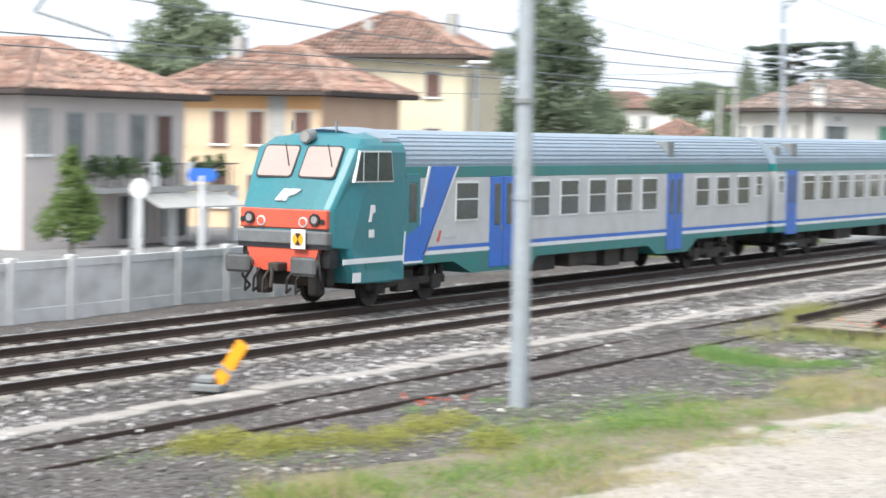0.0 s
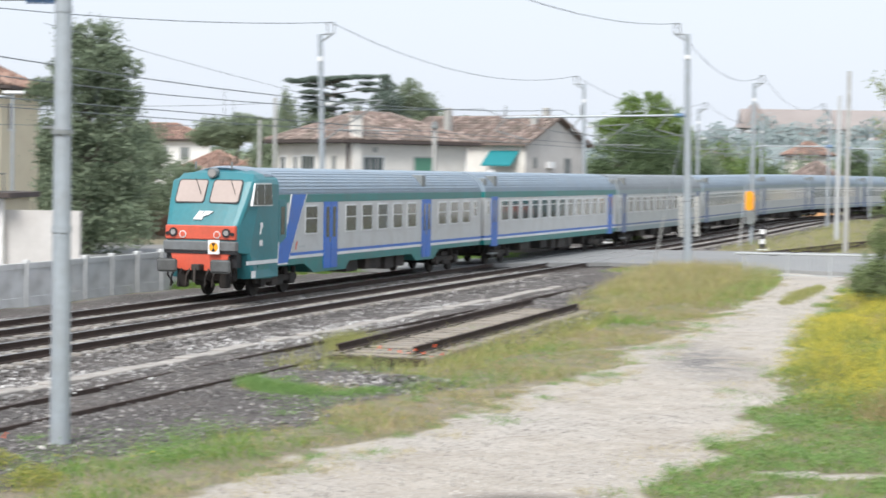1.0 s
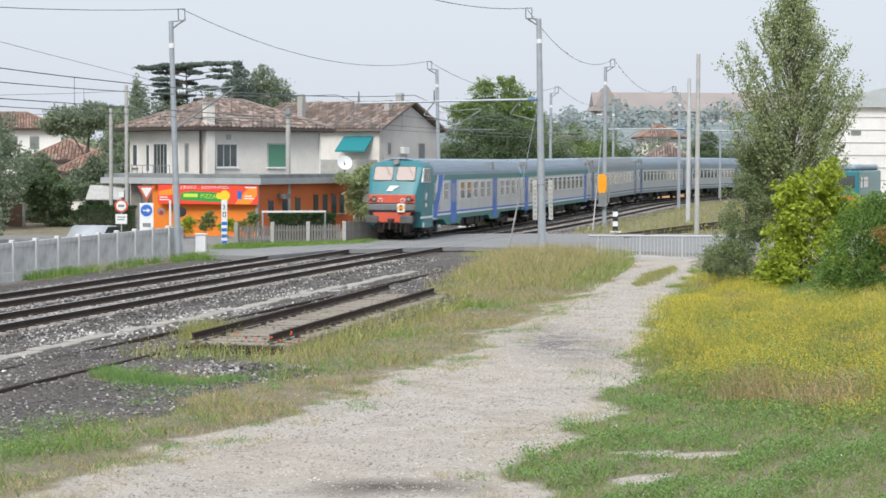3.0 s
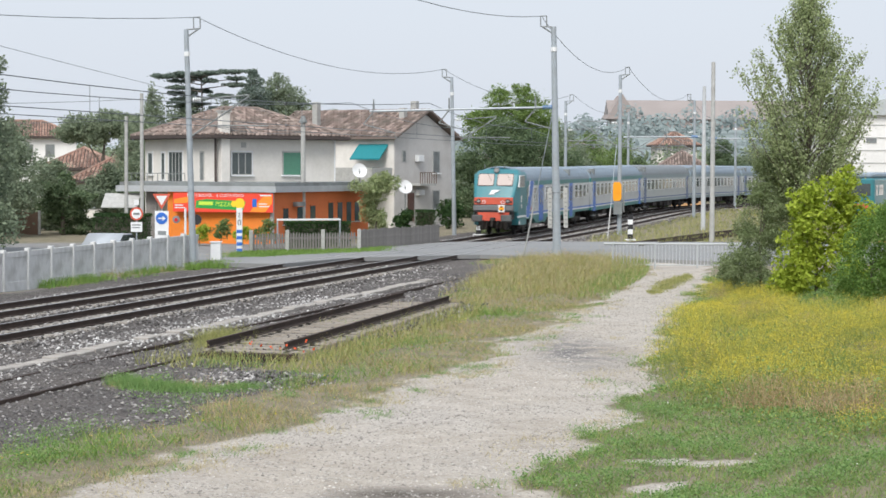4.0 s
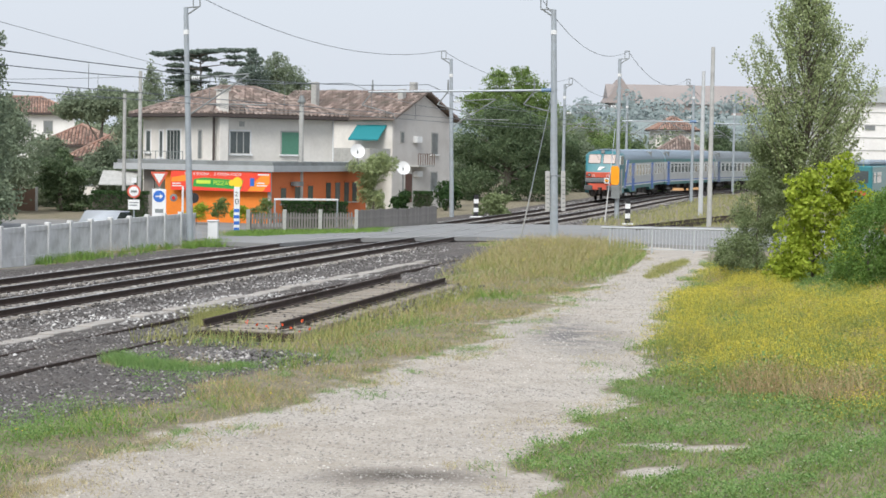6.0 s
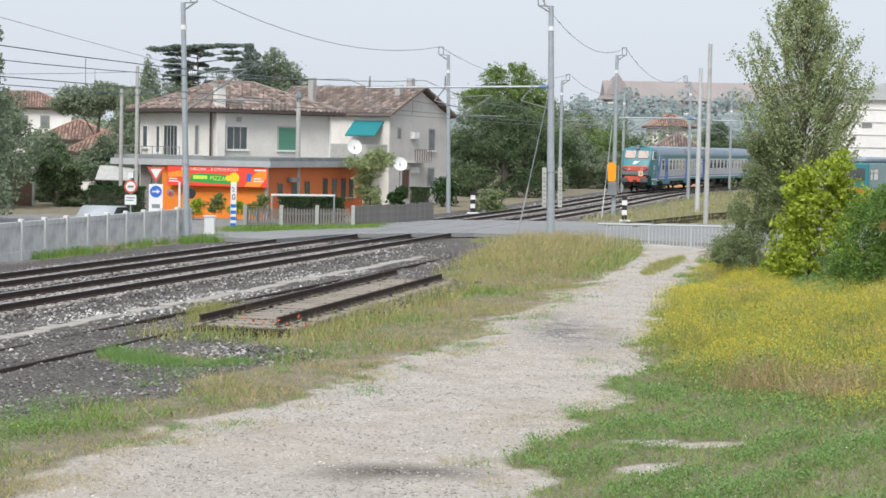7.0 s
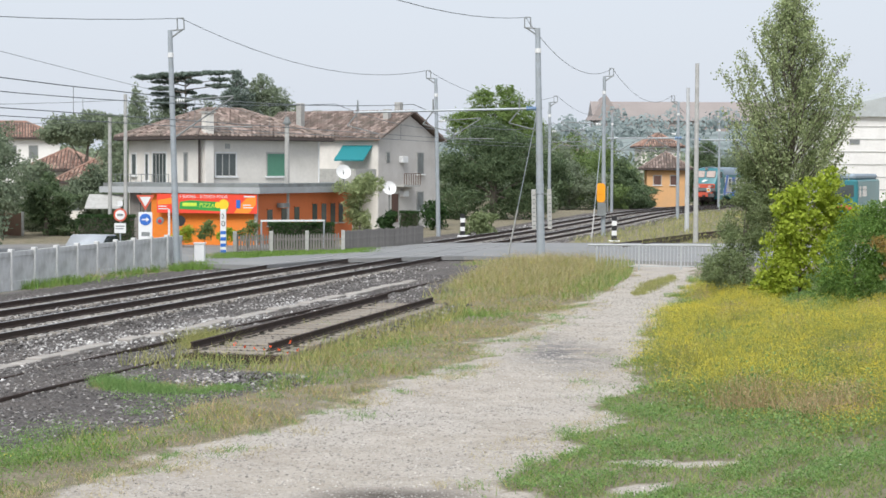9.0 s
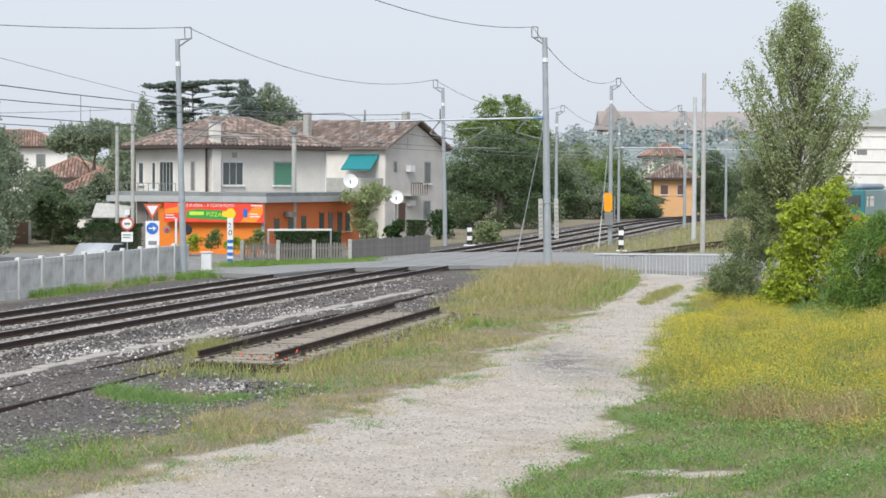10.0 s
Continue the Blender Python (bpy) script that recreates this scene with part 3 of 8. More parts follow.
# old flush rails in the verge
for name, k, c in (("old_rail", 0.249, -18.44), ("old_rail", 0.273, -17.71)):
    bm = bmesh.new()
    a = Vector((c + k * 6, 6, 0))
    b_ = Vector((c + k * 47, 47, 0)) if k > 0.26 else Vector((c + k * 76, 76, 0))
    d = (b_ - a).normalized()
    w = Vector((d.y, -d.x, 0)) * 0.035
    prof = [(-1, -0.35), (-1, -0.145), (1, -0.145), (1, -0.35)]
    ra = [bm.verts.new(a + w * q + Vector((0, 0, h))) for q, h in prof]
    rb = [bm.verts.new(b_ + w * q + Vector((0, 0, h))) for q, h in prof]
    for j in range(4):
        bm.faces.new((ra[j], ra[(j + 1) % 4], rb[(j + 1) % 4], rb[j]))
    bm.faces.new(ra[::-1])
    bm.faces.new(rb)
    tagged(part(name, bm, RAILRUST), "rusty disused rail sunk in dark gravel", "rail", "disused rails")

# raised panel of an old siding
siding = thing("siding_track", "short length of raised disused track with pale concrete sleepers", "track", kind="structure")
SD = Vector((0.222, 1, 0)).normalized()
SR = Vector((SD.y, -SD.x, 0))
SA = Vector((-4.52, 43.4, 0))
for off, s0, s1 in ((-0.88, 0.0, 18.0), (0.88, 0.1, 16.5)):
    bm = bmesh.new()
    rings = []
    for s in (s0, s1):
        rings.append([bm.verts.new(SA + SD * s + SR * (off + a) + Vector((0, 0, h + 0.22))) for a, h in RAIL_PROFILE])
    for j in range(12):
        bm.faces.new((rings[0][j], rings[0][(j + 1) % 12], rings[1][(j + 1) % 12], rings[1][j]))
    bm.faces.new(rings[0][::-1])
    bm.faces.new(rings[1])
    bmesh.ops.recalc_face_normals(bm, faces=bm.faces[:])
    part("rail", bm, RAILRUST, siding)
bm = bmesh.new()
box(bm, -1.12, 1.3, -0.135, 0.135, -0.24, 0.02, bev=0.03)
me = bpy.data.meshes.new("sleeper")
bm.to_mesh(me)
bm.free()
me.materials.append(SLEEPER_PALE)
rs = random.Random(4)
for i in range(0, 27):
    o = new("sleeper", me)
    o.parent = siding
    p = SA + SD * (0.35 + i * 0.62)
    o.matrix_world = Matrix.Translation(p + Vector((0, 0, rs.uniform(-0.03, 0.0)))) @ Matrix.Rotation(math.atan2(-SD.x, SD.y) + rs.uniform(-0.06, 0.06), 4, "Z")

# concrete cable duct beside the near track
duct = thing("cable_duct", "pale weathered concrete slabs of a cable duct beside the track", "cable duct", kind="structure")
bm = bmesh.new()
box(bm, -0.2, 0.2, -0.485, 0.485, -0.32, -0.115, bev=0.02)
me = bpy.data.meshes.new("slab")
bm.to_mesh(me)
bm.free()
me.materials.append(DUCT)
rs = random.Random(9)
DD = Vector((0.255, 1, 0)).normalized()
for i in range(64):
    s = 13 + i * 1.0
    if s > 38 and rs.random() < 0.1:
        continue
    p = Vector((-19.78, 0, 0)) + DD * s * 1.0
    o = new("slab", me)
    o.parent = duct
    o.matrix_world = Matrix.Translation(p + Vector((rs.uniform(-0.05, 0.05), 0, rs.uniform(-0.035, 0.015)))) @ Matrix.Rotation(math.atan2(-DD.x, DD.y) + rs.uniform(-0.05, 0.05), 4, "Z")

# level crossing road
bm = bmesh.new()
prism(bm, [(-60, 84), (-24, 84), (-11.2, 84.5), (-7.2, 83.0), (-4.6, 89.2), (1.3, 93.0), (5.2, 91.2), (11.8, 87.4), (20, 84), (60, 74), (60, 104), (25, 110), (14, 110.5),
           (4, 110), (-0.2, 109), (-5.2, 98), (-8.6, 89.5), (-13, 95), (-24, 100), (-60, 112)], "z", -0.2, -0.012)
tagged(part("road", bm, ASPHALT), "pale grey asphalt of a level crossing", "road", kind="structure")

# a second line that joins beyond the crossing
branch = thing("branch_track", "rusty side track curving away beyond the level crossing", "track", kind="structure")
for off in (-0.75, 0.75):
    bm = bmesh.new()
    pts = [(9.2, 104.5), (11.4, 110.7), (17.9, 127.7), (25.5, 146.0), (34.5, 166.0)]
    for (xa, ya), (xb, yb) in zip(pts, pts[1:]):
        d = Vector((xb - xa, yb - ya, 0)).normalized()
        w = Vector((d.y, -d.x, 0))
        q = [Vector((xa, ya, 0)) + w * (off - 0.035), Vector((xa, ya, 0)) + w * (off + 0.035), Vector((xb, yb, 0)) + w * (off + 0.035), Vector((xb, yb, 0)) + w * (off - 0.035)]
        prism(bm, [(v.x, v.y) for v in q], "z", -0.2, 0.03)
    part("rail", bm, RAILRUST, branch)


def by_siding(rng, n):
    """Rubble along the near side of the old siding."""
    s_ = rng.uniform(5.5, 18, n)
    o = rng.normal(1.45, 0.2, n)
    x = SA.x + SD.x * s_ + SR.x * o
    y = SA.y + SD.y * s_ + SR.y * o
    return np.stack([x, y, np.where(o > 0.9, -0.12, -0.05) + rng.uniform(-0.06, 0.04, n)], 1)


def in_siding(rng, n):
    """Ballast packed between the old sleepers."""
    s_, o = rng.uniform(0.0, 17.5, n), rng.uniform(-1.15, 1.15, n)
    o = np.where(np.abs(np.abs(o) - 0.88) < 0.1, 0.0, o)
    keep = np.abs(((s_ - 0.35) / 0.62 + 0.5) % 1.0 - 0.5) * 0.62 > 0.15
    x, y = SA.x + SD.x * s_ + SR.x * o, SA.y + SD.y * s_ + SR.y * o
    return np.stack([x, y, rng.uniform(-0.06, -0.015, n)], 1)[keep]


# dark fill between sleepers: dirty ballast, with the gaps' shade in its colour
packing = boxes("ballast_fill", RAILRUST, siding, (-1.1, 1.15, 0.0, 17.5, -0.24, -0.05))
packing.matrix_world = Matrix.Translation(SA) @ Matrix.Rotation(math.atan2(-SD.x, SD.y), 4, "Z")
stones("packed_ballast", 3200, in_siding, (0.025, 0.05), stony("old_ballast", (0.05, 0.045, 0.04), (0.24, 0.22, 0.2)), "dark ballast packed between old sleepers", 12)
stones("rubble", 800, by_siding, (0.03, 0.1), DARKGRAVEL, "broken stones along the old siding", 11)

# ---- train ----
IRON2 = surface("nose_grey", (0.15, 0.16, 0.165), 0.55, vary=0.2, dirt=(0.12, 0.11, 0.1), dirt_amount=0.5)
# each coach: x along the track away from the camera, y to the left, z up from the rail head; its middle is at the origin
HALF = 12.75
SECTION = [(1.40, 3.26), (1.37, 3.42), (1.26, 3.62), (1.07, 3.82), (0.8, 3.98), (0.45, 4.09), (0.0, 4.13)]


def roof_mesh(bm, x0, x1):
    ring = [(-a, h) for a, h in SECTION] + [(a, h) for a, h in SECTION[-2::-1]]
    pa = [bm.verts.new((x0, a, h)) for a, h in ring]
    pb = [bm.verts.new((x1, a, h)) for a, h in ring]
    for j in range(len(ring) - 1):
        bm.faces.new((pa[j], pa[j + 1], pb[j + 1], pb[j]))
    bm.faces.new(pa)
    bm.faces.new(pb[::-1])
    bm.faces.new((pa[0], pa[-1], pb[-1], pb[0]))
    bmesh.ops.recalc_face_normals(bm, faces=bm.faces[:])


def coach_window(parent, x, w, z0, z1, sash=0.45, frame_mat=None):
    f = boxes("window", frame_mat or STRIPEWHITE, parent, (x, x + w, -1.432, -1.40, z0, z1), bev=0.004)
    zs = z0 + (z1 - z0) * (1 - sash)
    e = 0.05
    boxes("pane", GLASS_DARK, f, (x + e, x + w - e, -1.437, -1.42, z0 + e, zs - 0.02))
    boxes("pane", GLASS_DARK, f, (x + e, x + w - e, -1.437, -1.42, zs + 0.02, z1 - e))
    return f


def coach_door(parent, x, w, mat, z0=0.72, z1=3.0):
    d = boxes("door", mat, parent, (x, x + w / 2 - 0.015, -1.438, -1.36, z0, z1), (x + w / 2 + 0.015, x + w, -1.438, -1.36, z0, z1), bev=0.01)
    for q in (x + w * 0.14, x + w * 0.62):
        boxes("door_pane", GLASS_DARK, d, (q, q + w * 0.24, -1.446, -1.40, z0 + 1.05, z1 - 0.16), bev=0.02)
    boxes("handle", STEELGREY, d, (x + w * 0.40, x + w * 0.44, -1.46, -1.43, 1.62, 1.78))
    return d


def bogie(parent, x):
    bm = bmesh.new()
    for y in (-1.02, 1.02):
        box(bm, x - 1.75, x + 1.75, y - 0.08, y + 0.08, 0.42, 0.62, bev=0.03)
        box(bm, x - 0.5, x + 0.5, y - 0.12, y + 0.12, 0.3, 0.5, bev=0.03)
        for w in (-1.25, 1.25):
            box(bm, x + w - 0.22, x + w + 0.22, y - 0.14, y + 0.14, 0.3, 0.66, bev=0.04)
            rod(bm, (x + w - 0.35, y, 0.45), (x + w - 0.35, y, 0.85), 0.09)
            rod(bm, (x + w + 0.35, y, 0.45), (x + w + 0.35, y, 0.85), 0.09)
    box(bm, x - 0.4, x + 0.4, -1.0, 1.0, 0.5, 0.8)
    box(bm, x - 1.9, x + 1.9, -0.7, 0.7, 0.55, 1.1)
    bg_ = part("bogie", bm, UNDER, parent)
    for w in (-1.25, 1.25):
        bm = bmesh.new()
        for y in (-0.78, 0.78):
            rod(bm, (x + w, y - 0.065, 0.45), (x + w, y + 0.065, 0.45), 0.45, n=20)
        rod(bm, (x + w, -0.9, 0.45), (x + w, 0.9, 0.45), 0.09)
        part("wheelset", bm, UNDER, bg_, smooth=False)


def end_parts(parent, x, sgn):
    """Buffers, gangway and coupling at a plain coach end."""
    for y in (-0.87, 0.87):
        bm = bmesh.new()
        rod(bm, (x, y, 1.06), (x + sgn * 0.32, y, 1.06), 0.1)
        rod(bm, (x + sgn * 0.32, y, 1.06), (x + sgn * 0.38, y, 1.06), 0.26, n=12)
        part("buffer", bm, UNDER, parent)
    quick("coupling", lambda b: rod(b, (x, 0, 1.0), (x + sgn * 0.4, 0, 1.0), 0.06), UNDER, parent)
    boxes("gangway", BLACK, parent, (min(x, x + sgn * 0.36), max(x, x + sgn * 0.36), -0.75, 0.75, 1.2, 3.4), bev=0.08)


def shell(parent, x0, x1, wall, band, skirts, roof_mat, stripe, line):
    """Side walls in bands, with the skirt cut away over the bogies."""
    boxes("body", wall, parent, (x0, x1, -1.41, 1.41, 1.34, 3.0), bev=0.012)
    boxes("upper_band", band, parent, (x0 + 0.004, x1 - 0.004, -1.413, 1.413, 3.0, 3.27), bev=0.01)
    boxes("stripe", stripe, parent, (x0 + 0.002, x1 - 0.002, -1.416, 1.416, 1.25, 1.345))
    boxes("stripe", line, parent, (x0 + 0.002, x1 - 0.002, -1.415, 1.415, 1.15, 1.25))
    bm = bmesh.new()
    prism(bm, skirts, "y", -1.412, 1.412)
    part("skirt", bm, band, parent)
    bm = bmesh.new()
    roof_mesh(bm, x0, x1)
    r = part("roof", bm, roof_mat, parent)
    bm = bmesh.new()
    for a, h in ((1.395, 3.32), (1.37, 3.43), (1.31, 3.54), (1.24, 3.65), (1.14, 3.75), (1.03, 3.85), (0.88, 3.94), (0.7, 4.01)):
        for sg in (-1, 1):
            box(bm, x0 + 0.05, x1 - 0.05, sg * a - 0.012, sg * a + 0.012, h - 0.005, h + 0.018)
    part("roof_rib", bm, roof_mat, r)
    return r


def roof_vent(parent, x):
    bm = bmesh.new()
    box(bm, x, x + 0.45, -1.34, -0.9, 3.5, 3.96, bev=0.02)
    part("vent", bm, STEELGREY, parent, "dark grey roof vent")


def gear(parent, x0, x1):
    bm = bmesh.new()
    rg = random.Random(int(x1 * 10))
    x = x0
    while x < x1:
        w = rg.uniform(0.6, 1.8)
        if rg.random() < 0.75:
            box(bm, x, min(x + w, x1), -1.2, -0.2, rg.uniform(0.3, 0.5), 0.9, bev=0.03)
        x += w + rg.uniform(0.2, 0.9)
    box(bm, x0 - 3, x1 + 3, -0.6, 0.6, 0.75, 1.05)
    part("underframe_gear", bm, UNDER, parent)


def rounded(a0, a1, b0, b1, r):
    """The outline of a rectangle with rounded corners."""
    out = []
    for ca, cb, start in ((a1 - r, b0 + r, -90), (a1 - r, b1 - r, 0), (a0 + r, b1 - r, 90), (a0 + r, b0 + r, 180)):
        for k in range(4):
            q = radians(start + 30 * k)
            out.append((ca + r * math.cos(q), cb + r * math.sin(q)))
    return out


def build_cab_coach():
    c = thing("control_coach", "teal and off-white driving coach with orange-red nose and blue stripe", "coach", "train")
    F = -HALF
    x0 = F + 2.75
    # low panel between the doors, cut away over the bogies
    sk = [(F + 1.2, 1.15), (F + 1.2, 0.62), (F + 2.3, 0.6), (F + 2.6, 0.95), (F + 5.1, 0.95), (F + 6.0, 0.62), (F + 9.0, 0.62), (F + 9.4, 0.9), (F + 16.2, 0.9),
          (F + 16.8, 0.62), (F + 19.0, 0.62), (F + 19.7, 0.98), (F + 25.4, 0.98), (F + 25.4, 1.15)]
    r = shell(c, x0, HALF, OFFWHITE, GREEN_BAND, sk, ROOFMETAL, BLUE, STRIPEWHITE)
    # nose
    prof = [(0.85, 0.62), (0.5, 1.4), (0.0, 1.45), (0.0, 2.3), (0.42, 3.02), (0.8, 3.7), (1.25, 3.95), (1.9, 4.12), (2.8, 4.13), (2.8, 0.62)]
    bm = bmesh.new()
    cuts = [(-1.43, 3.6, 0.14), (-1.37, 3.76, 0.05), (-1.2, 3.92, 0.0), (-0.85, 4.05, -0.03), (-0.4, 4.14, -0.05), (0.0, 4.16, -0.05),
            (0.4, 4.14, -0.05), (0.85, 4.05, -0.03), (1.2, 3.92, 0.0), (1.37, 3.76, 0.05), (1.43, 3.6, 0.14)]
    rows = []
    for y, top, back in cuts:
        row = []
        for px_, pz in prof:
            px2 = px_ + (back if px_ < 1.5 and pz > 1.0 else (back if px_ < 1.5 else 0))
            row.append(bm.verts.new((F + px2, y * (0.87 + 0.13 * min(1.0, max(0.0, px_) / 0.75)), min(pz, top) if pz > 3.2 else pz)))
        rows.append(row)
    n = len(prof)
    for a, b in zip(rows, rows[1:]):
        for j in range(n):
            bm.faces.new((a[j], a[(j + 1) % n], b[(j + 1) % n], b[j]))
    bm.faces.new(rows[0])
    bm.faces.new(rows[-1][::-1])
    bmesh.ops.remove_doubles(bm, verts=bm.verts[:], dist=0.002)
    bmesh.ops.recalc_face_normals(bm, faces=bm.faces[:])
    sharp = [e for e in bm.edges if len(e.link_faces) == 2 and e.calc_face_angle(0) > 0.42 and min(v.co.x for v in e.verts) < F + 2.7]
    bmesh.ops.bevel(bm, geom=sharp, offset=0.07, segments=3, affect="EDGES", profile=0.5, clamp_overlap=True)
    nose = part("cab", bm, TEAL, c, "teal driving cab")
    bm = bmesh.new()
    ring = [(-1.30, 3.84), (-1.2, 3.93), (-0.85, 4.065), (-0.4, 4.155), (0.0, 4.175), (0.4, 4.155), (0.85, 4.065), (1.2, 3.93), (1.30, 3.84)]
    pa = [bm.verts.new((F + 1.42 + 0.16 * abs(q), q * 0.97, h - 0.06)) for q, h in ring]
    pb = [bm.verts.new((F + 2.0, q, h)) for q, h in ring]
    pc = [bm.verts.new((F + 2.84, q, h)) for q, h in ring]
    for u, v in ((pa, pb), (pb, pc)):
        for j in range(len(ring) - 1):
            bm.faces.new((u[j], u[j + 1], v[j + 1], v[j]))
    bmesh.ops.solidify(bm, geom=bm.faces[:], thickness=0.05)
    bmesh.ops.recalc_face_normals(bm, faces=bm.faces[:])
    part("cab_roof", bm, ROOFMETAL, nose, "grey cab roof")
    # slanting windscreens: laid on the raked front
    ang = math.atan2(0.42, 0.72)
    for y0, y1 in ((-1.1, -0.08), (0.08, 1.1)):
        bm = bmesh.new()
        prism(bm, rounded(y0, y1, 0.0, 0.86, 0.1), "x", -0.03, 0.0)
        w = part("windscreen", bm, BLACK, nose, "black-edged windscreen with a pale pane")
        w.matrix_local = Matrix.Translation((F + 0.36, 0, 2.98)) @ Matrix.Rotation(ang, 4, "Y")
        bm = bmesh.new()
        prism(bm, rounded(y0 + 0.04, y1 - 0.04, 0.04, 0.82, 0.08), "x", -0.042, -0.025)
        part("pane", bm, SCREEN, w)
        rod_y = (y0 + y1) / 2
        wiper = bmesh.new()
        rod(wiper, (-0.06, rod_y - 0.05, 0.88), (-0.06, rod_y - 0.36, 0.3), 0.012, n=5)
        part("wiper", wiper, BLACK, w)
    # nose bands
    boxes("nose_band", REDPAINT, nose, (F - 0.09, F + 0.1, -1.19, 1.19, 1.86, 2.3), bev=0.03, label="orange-red band across the nose")
    boxes("nose_step", IRON2, nose, (F - 0.15, F + 0.1, -1.24, 1.24, 1.5, 1.82), bev=0.04, label="grey band under the lamps")
    bm = bmesh.new()
    prism(bm, [(-1.0, 1.46), (-0.85, 0.98), (-0.5, 0.9), (0.5, 0.9), (0.85, 0.98), (1.0, 1.46)], "x", F - 0.08, F + 0.12)
    part("buffer_beam", bm, REDPAINT, nose, "orange-red buffer beam")
    # solid black boxes paint the shade in the gap round the buffer beam
    boxes("beam_gap_shade", BLACK, nose, (F - 0.1, F + 0.1, -1.22, 1.22, 1.42, 1.5), (F + 0.05, F + 0.4, -1.2, 1.2, 1.0, 1.44))
    for y in (-0.9, 0.9):
        bm = bmesh.new()
        rod(bm, (F - 0.14, y, 2.08), (F - 0.05, y, 2.08), 0.14, n=16)
        hl = part("headlight", bm, BLACK, nose)
        bm = bmesh.new()
        rod(bm, (F - 0.15, y, 2.08), (F - 0.13, y, 2.08), 0.085, n=14)
        part("lens", bm, LAMPGLASS, hl)
    for y in (-0.58, 0.58):
        bm = bmesh.new()
        rod(bm, (F - 0.12, y, 2.02), (F - 0.05, y, 2.02), 0.115, n=16)
        hl = part("tail_lamp", bm, STRIPEWHITE, nose)
        bm = bmesh.new()
        rod(bm, (F - 0.135, y, 2.02), (F - 0.11, y, 2.02), 0.085, n=14)
        part("lens", bm, REDPAINT, hl)
    bm = bmesh.new()
    rod(bm, (F + 0.75, 0, 3.93), (F + 1.05, 0, 3.98), 0.16, 0.13, n=16)
    tl = part("top_light", bm, STEELGREY, nose)
    bm = bmesh.new()
    rod(bm, (F + 0.73, 0, 3.93), (F + 0.755, 0, 3.93), 0.125, n=14)
    part("lens", bm, LAMPGLASS, tl)
    for y in (-0.35, 0.9):
        quick("horn", lambda bm: rod(bm, (F + 1.5, y, 4.05), (F + 1.5, y, 4.3), 0.03), STEELGREY, nose)
    # tail board
    tb = boxes("tail_board", WHITE, nose, (F - 0.22, F - 0.19, -0.72, -0.33, 1.42, 1.86), bev=0.005, label="white and orange tail board")
    bm = bmesh.new()
    rod(bm, (F - 0.226, -0.525, 1.64), (F - 0.216, -0.525, 1.64), 0.15, n=18)
    part("disc", bm, ORANGE, tb)
    bm = bmesh.new()
    prism(bm, [(-0.525, 1.64), (-0.60, 1.77), (-0.45, 1.77)], "x", F - 0.232, F - 0.222)
    part("wedge", bm, BLACK, tb)
    bm = bmesh.new()
    prism(bm, [(-0.525, 1.64), (-0.60, 1.51), (-0.45, 1.51)], "x", F - 0.232, F - 0.222)
    part("wedge", bm, BLACK, tb)
    for y in (-1.1, 1.1):
        quick("side_lamp", lambda b: rod(b, (F - 0.12, y, 2.04), (F - 0.05, y, 2.04), 0.06, n=12), BLACK, nose)
    # plain slanted emblem on the slope
    em = thing_part("emblem", nose)
    em.matrix_local = Matrix.Translation((F + 0.08, 0, 2.44)) @ Matrix.Rotation(math.atan2(0.42, 0.72), 4, "Y")
    bm = bmesh.new()
    prism(bm, [(0.28, 0.0), (0.12, 0.0), (-0.02, 0.3), (0.14, 0.3)], "x", -0.10, -0.04)
    part("stroke", bm, WHITE, em)
    bm = bmesh.new()
    prism(bm, [(0.1, 0.0), (-0.02, 0.0), (-0.04, 0.12), (-0.2, 0.17), (-0.34, 0.3), (-0.06, 0.3)], "x", -0.10, -0.04)
    part("stroke", bm, WHITE, em)
    # buffers, coupling and hoses
    for y in (-0.9, 0.9):
        bm = bmesh.new()
        rod(bm, (F - 0.1, y, 1.06), (F - 0.5, y, 1.06), 0.13, n=12)
        box(bm, F - 0.58, F - 0.48, y - 0.34, y + 0.34, 0.85, 1.27, bev=0.06)
        part("buffer", bm, IRON, nose, "dark grey steel buffer")
    bm = bmesh.new()
    box(bm, F - 0.45, F, -0.14, 0.14, 0.9, 1.1, bev=0.03)
    rod(bm, (F - 0.45, 0, 1.0), (F - 0.5, 0, 0.55), 0.045)
    for y in (-0.55, -0.3, 0.35, 0.62, 0.85):
        rod(bm, (F - 0.05, y, 0.95), (F - 0.3, y, 0.72), 0.03)
        rod(bm, (F - 0.3, y, 0.72), (F - 0.26, y + 0.05, 0.42), 0.03)
        rod(bm, (F - 0.26, y + 0.05, 0.42), (F - 0.02, y + 0.1, 0.5), 0.03)
    for y in (-0.72, 0.72):
        box(bm, F + 0.1, F + 0.4, y - 0.16, y + 0.16, 0.35, 1.0, bev=0.05)
        rod(bm, (F - 0.05, y * 1.35, 1.35), (F - 0.12, y * 1.5, 0.75), 0.03)
        rod(bm, (F - 0.12, y * 1.5, 0.75), (F + 0.1, y * 1.4, 0.5), 0.03)
    box(bm, F + 0.35, F + 0.6, -1.0, 1.0, 0.55, 1.3, bev=0.05)
    part("coupling_gear", bm, UNDER, nose)
    # cab side
    bm = bmesh.new()
    prism(bm, [(F + 0.66, 2.92), (F + 2.28, 2.92), (F + 2.17, 3.64), (F + 0.87, 3.64)], "y", -1.447, -1.36)
    f = part("side_window", bm, STRIPEWHITE, nose, "pale-framed cab side window")
    bm = bmesh.new()
    prism(bm, [(F + 0.7, 2.95), (F + 0.98, 2.95), (F + 0.98, 3.6), (F + 0.89, 3.6)], "y", -1.455, -1.43)
